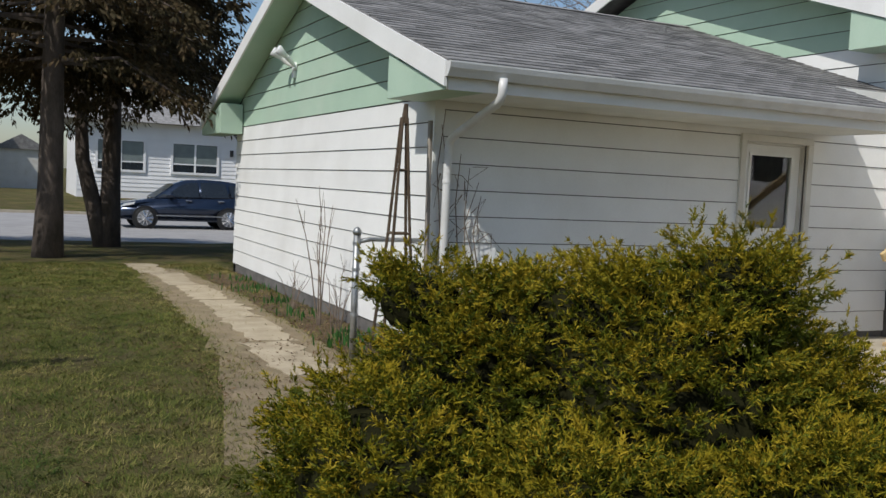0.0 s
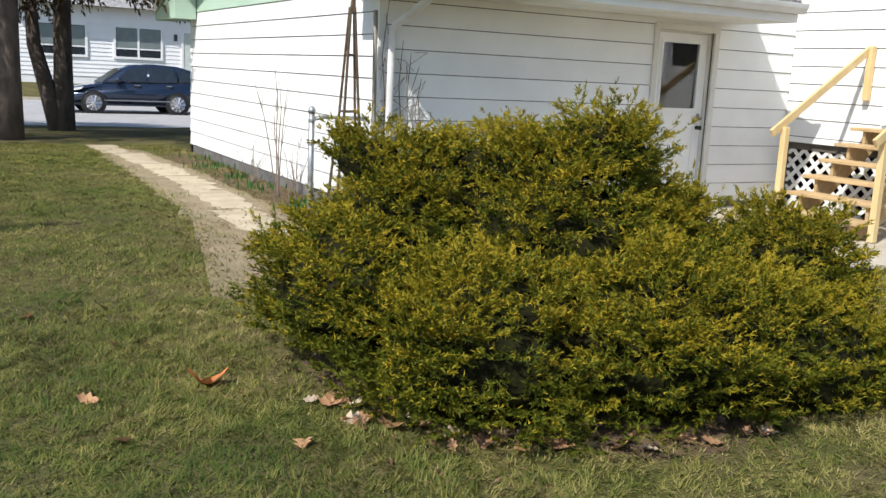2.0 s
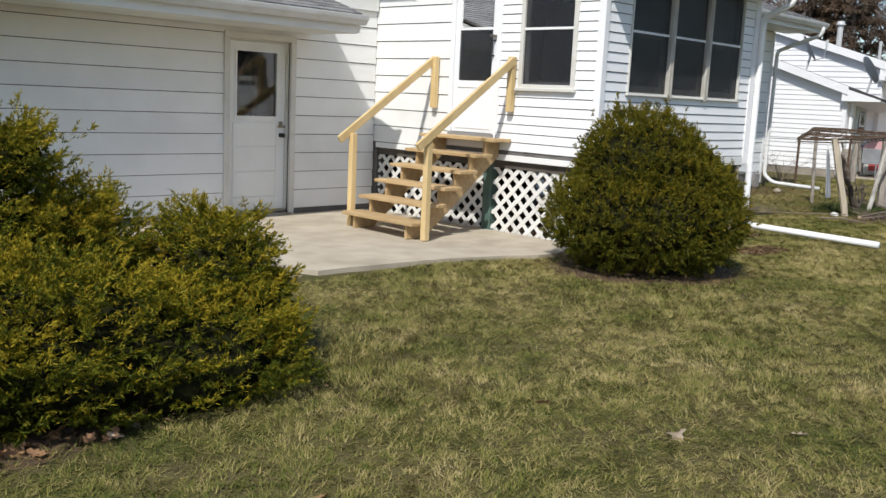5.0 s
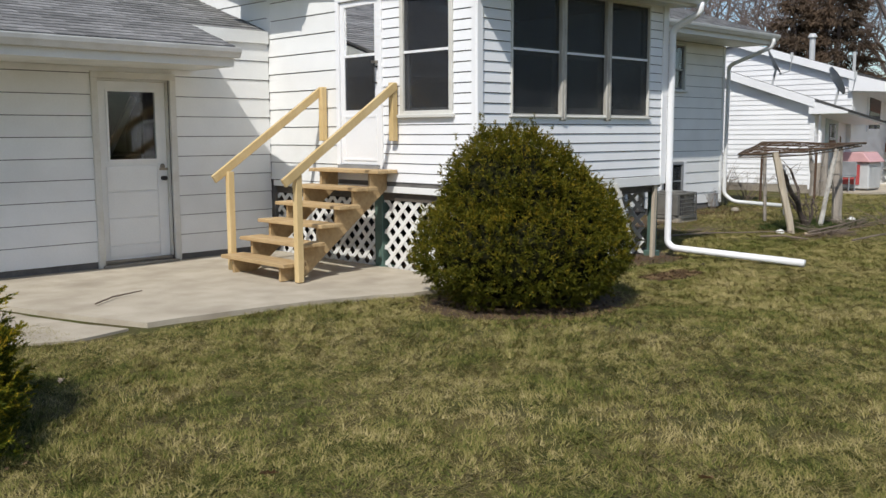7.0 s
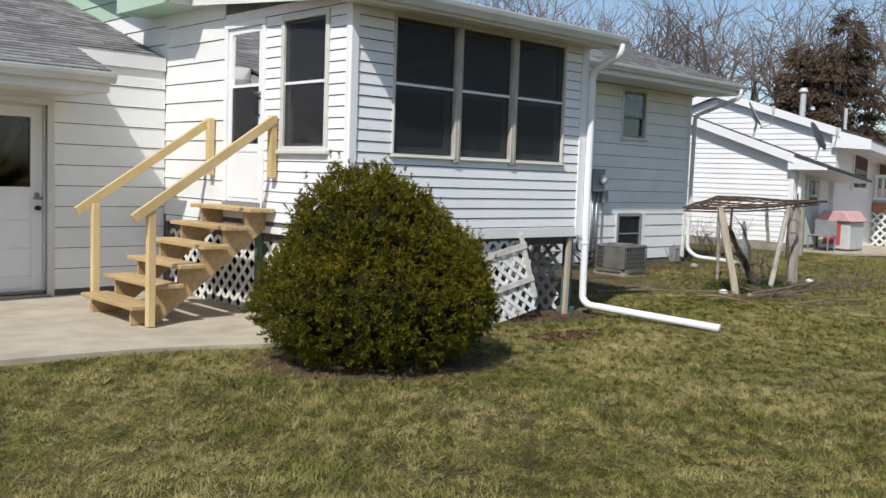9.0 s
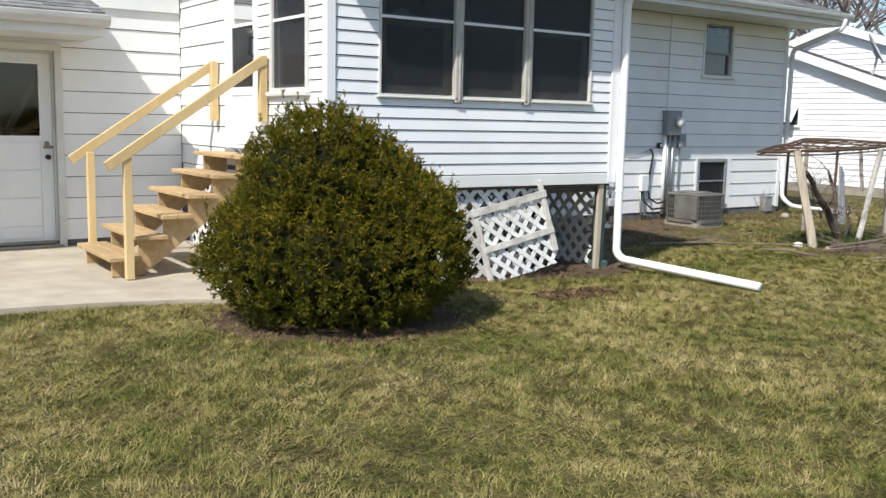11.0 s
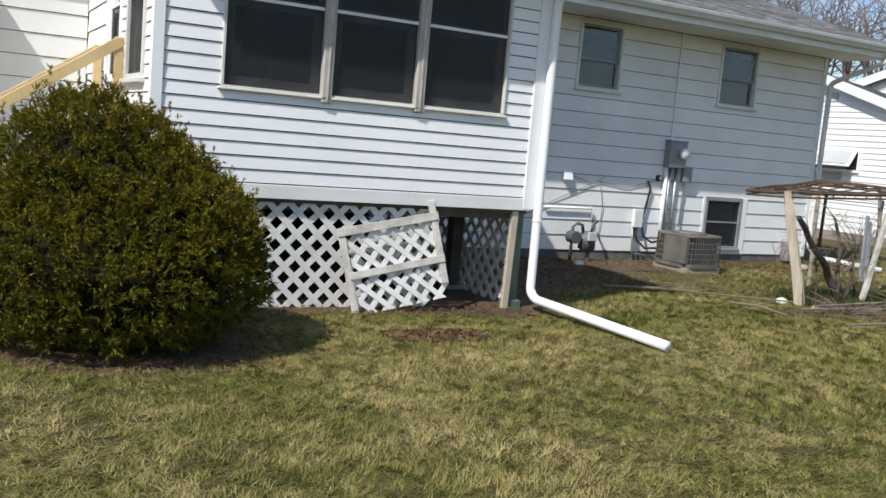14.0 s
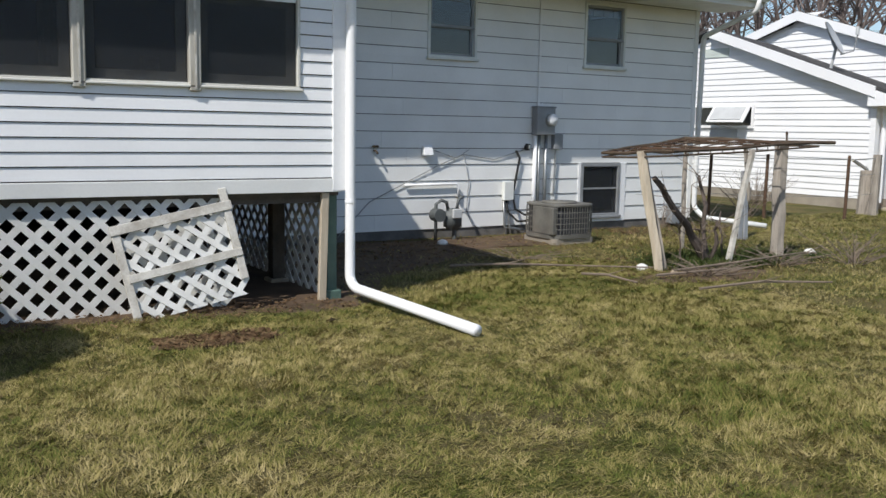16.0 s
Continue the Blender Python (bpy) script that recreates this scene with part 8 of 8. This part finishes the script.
def litter(name, boxes, count, size, seed, material, label):
    """Crumbs of dead leaf and straw strewn over bare soil."""
    r = np.random.default_rng(seed)
    pick = r.integers(0, len(boxes), count)
    lo, hi = np.array([(b[0], b[2]) for b in boxes])[pick], np.array([(b[1], b[3]) for b in boxes])[pick]
    xy = lo + (hi - lo) * r.uniform(0, 1, (count, 2))
    z = np.array([ground_z(x, y) for x, y in xy]) + 0.016 + r.uniform(0, 0.014, count)
    c = np.concatenate([xy, z[:, None]], 1)
    turn = r.uniform(0, 6.283, count)
    ln, wd = size * r.uniform(0.4, 1.5, count), size * r.uniform(0.12, 0.55, count)
    u = np.stack([np.cos(turn) * ln, np.sin(turn) * ln, r.normal(0, 0.3, count) * ln], 1)
    w = np.stack([-np.sin(turn) * wd, np.cos(turn) * wd, r.normal(0, 0.3, count) * wd], 1)
    V = np.concatenate([c - u, c + w, c + u, c - w])
    i = np.arange(count)
    T = np.concatenate([np.stack([i, i + count, i + 2 * count], 1), np.stack([i, i + 2 * count, i + 3 * count], 1)])
    return tagged(part(name, raw_mesh(name, V, T), material), label, "litter", "", "stuff")


CRUMBS = leaf_mat("litter_crumbs", [(0.05, 0.030, 0.017), (0.13, 0.080, 0.042), (0.27, 0.185, 0.10)], 0.1, 0.8, 6.0)
litter("leaf_litter", [(13.5, 16.2, 4.7, 7.2), (13.5, 16.2, 5.6, 7.2), (16.0, 19.5, 5.3, 7.2), (10.1, 13.4, 3.35, 3.9), (11.6, 12.4, 2.55, 2.9), (16.4, 19.6, 3.3, 4.9), (19.0, 21.5, 6.0, 7.3)], 9000, 0.022, 301, CRUMBS, "brown leaf crumbs and straw on damp soil")
litter("leaf_litter", [(3.7, 4.35, 7.0, 14.6), (2.3, 3.8, 4.6, 8.5), (8.75, 10.65, 1.9, 3.6), (2.0, 5.0, 1.6, 4.6)], 5000, 0.020, 302, CRUMBS, "brown leaf crumbs on dry soil")


# ---- turf ----
def turf(name, x0, x1, y0, y1, count, h, w, seed, skip, thin, material=None, within=None):
    """Matted blades of grass in small tufts that lean one way, left out over paving and under bushes."""
    r = np.random.default_rng(seed)
    x, y = r.uniform(x0, x1, count), r.uniform(y0, y1, count)
    clump = np.sin(x * 9 + 3 * np.sin(y * 7)) * np.cos(y * 11 + 2 * np.sin(x * 5)) + 0.7 * np.sin(x * 2.3 + y * 1.7) + r.normal(0, 0.6, count)
    keep = clump > -1.2
    for a, b, c, d in skip:
        keep &= ~((x > a) & (x < b) & (y > c) & (y < d))
    for cx, cy, rx, ry, share in thin:
        far = ((x - cx) / rx) ** 2 + ((y - cy) / ry) ** 2 + r.normal(0, 0.34, count)
        keep &= (far > 1) | (r.uniform(0, 1, count) < share)
    if within:
        keep &= ((x - within[0]) / within[2]) ** 2 + ((y - within[1]) / within[3]) ** 2 + r.normal(0, 0.3, count) < 1
    x, y = x[keep], y[keep]
    n = len(x)
    z = np.array([ground_z(a, b) for a, b in zip(x, y)])
    cell = np.floor(x / 0.075 + 0.6 * np.sin(y * 31)) * 12.9898 + np.floor(y / 0.075 + 0.6 * np.sin(x * 27)) * 78.233
    hashed = np.abs(np.sin(cell) * 43758.5453) % 1.0
    a = hashed * 6.283 + r.normal(0, 0.85, n)
    hh = h * r.uniform(0.35, 1.2, n) * (0.65 + 0.7 * ((hashed * 7.3) % 1.0)) * (0.85 + 0.3 * np.sin(x * 1.9 + 1.3 * np.sin(y * 1.1)) * np.cos(y * 1.6))
    lean = h * r.uniform(0.3, 2.3, n)
    o = np.stack([-np.sin(a), np.cos(a), np.zeros(n)], 1) * (w * r.uniform(0.6, 1.3, n))[:, None]
    b = np.stack([x, y, z + r.uniform(-0.002, 0.012, n)], 1)
    t = b + np.stack([np.cos(a) * lean, np.sin(a) * lean, hh], 1)
    V = np.concatenate([b - o, b + o, t])
    i = np.arange(n)
    ob = part(name, raw_mesh(name, V, np.stack([i, i + n, i + 2 * n], 1)), material or GRASS_G)
    return tagged(ob, "short patchy spring grass of green and straw blades", "grass", "", "stuff")


SKIP = [(6.15, 10.1, 4.0, 7.4), (10.0, 13.5, 3.62, 7.4), (GX, SX, GY, GD)]
THIN = [(3.5, 3.05, 1.5, 1.4, 0.0), (9.68, 2.85, 0.92, 0.86, 0.0), (17.3, 3.35, 1.0, 0.35, 0.3), (15.2, 6.6, 2.4, 1.7, 0.10), (19.0, 7.2, 2.4, 1.0, 0.25), (12.0, 2.72, 0.50, 0.20, 0.15),
        (12.8, 3.55, 0.75, 0.28, 0.15), (11.3, 3.62, 1.2, 0.10, 0.3), (13.9, 4.6, 0.9, 1.0, 0.15), (3.28, 11.0, 0.46, 5.2, 0.05), (3.2, 7.4, 0.42, 1.8, 0.06), (2.72, 5.6, 0.34, 1.2, 0.08)]
turf("grass", -1.5, 9.0, -0.9, 4.8, 490000, 0.030, 0.0026, 81, SKIP, THIN)
turf("grass", 9.0, 17.0, -1.3, 4.8, 450000, 0.030, 0.0027, 82, SKIP, THIN)
turf("grass", 4.0, 9.0, -2.4, -0.9, 80000, 0.030, 0.0024, 86, SKIP, THIN)
turf("grass", 9.0, 14.0, -2.4, -1.3, 62000, 0.030, 0.0024, 87, SKIP, THIN)
turf("grass", -3.0, 4.3, 4.8, 16.0, 250000, 0.034, 0.0034, 83, SKIP, THIN)
turf("grass", 13.5, 27.0, -3.5, 7.6, 210000, 0.040, 0.0042, 84, SKIP, THIN)

# Green weed mound, its colour darkened for the shade under the arbor panel.
WEEDS = leaf_mat("shaded_weeds", [(0.030, 0.050, 0.014), (0.055, 0.080, 0.022), (0.11, 0.105, 0.04)], 0.2, 0.6, 4.0)
turf("weeds", 17.1, 20.4, 3.3, 4.9, 26000, 0.075, 0.005, 85, [], [], WEEDS, (18.5, 4.05, 1.35, 0.55))

# ---- roof shingles ----
shingles(rf, RX0, SX - 0.03, E_Y, GR, E_Z, SL, 290, left_of=(GY - 0.03, 8.97))
shingles(rh, HX0, HX1, HE_Y, HR, HE_Z, SL, 0)
part("ridge_cap", Geo().prism([(RX0, GR - 0.13, ridge_z - 0.02), (RX0, GR, ridge_z + 0.025), (RX0, GR + 0.13, ridge_z - 0.02)], (SX - 0.03 - RX0, 0, 0)), SHINGLE_P, rf)
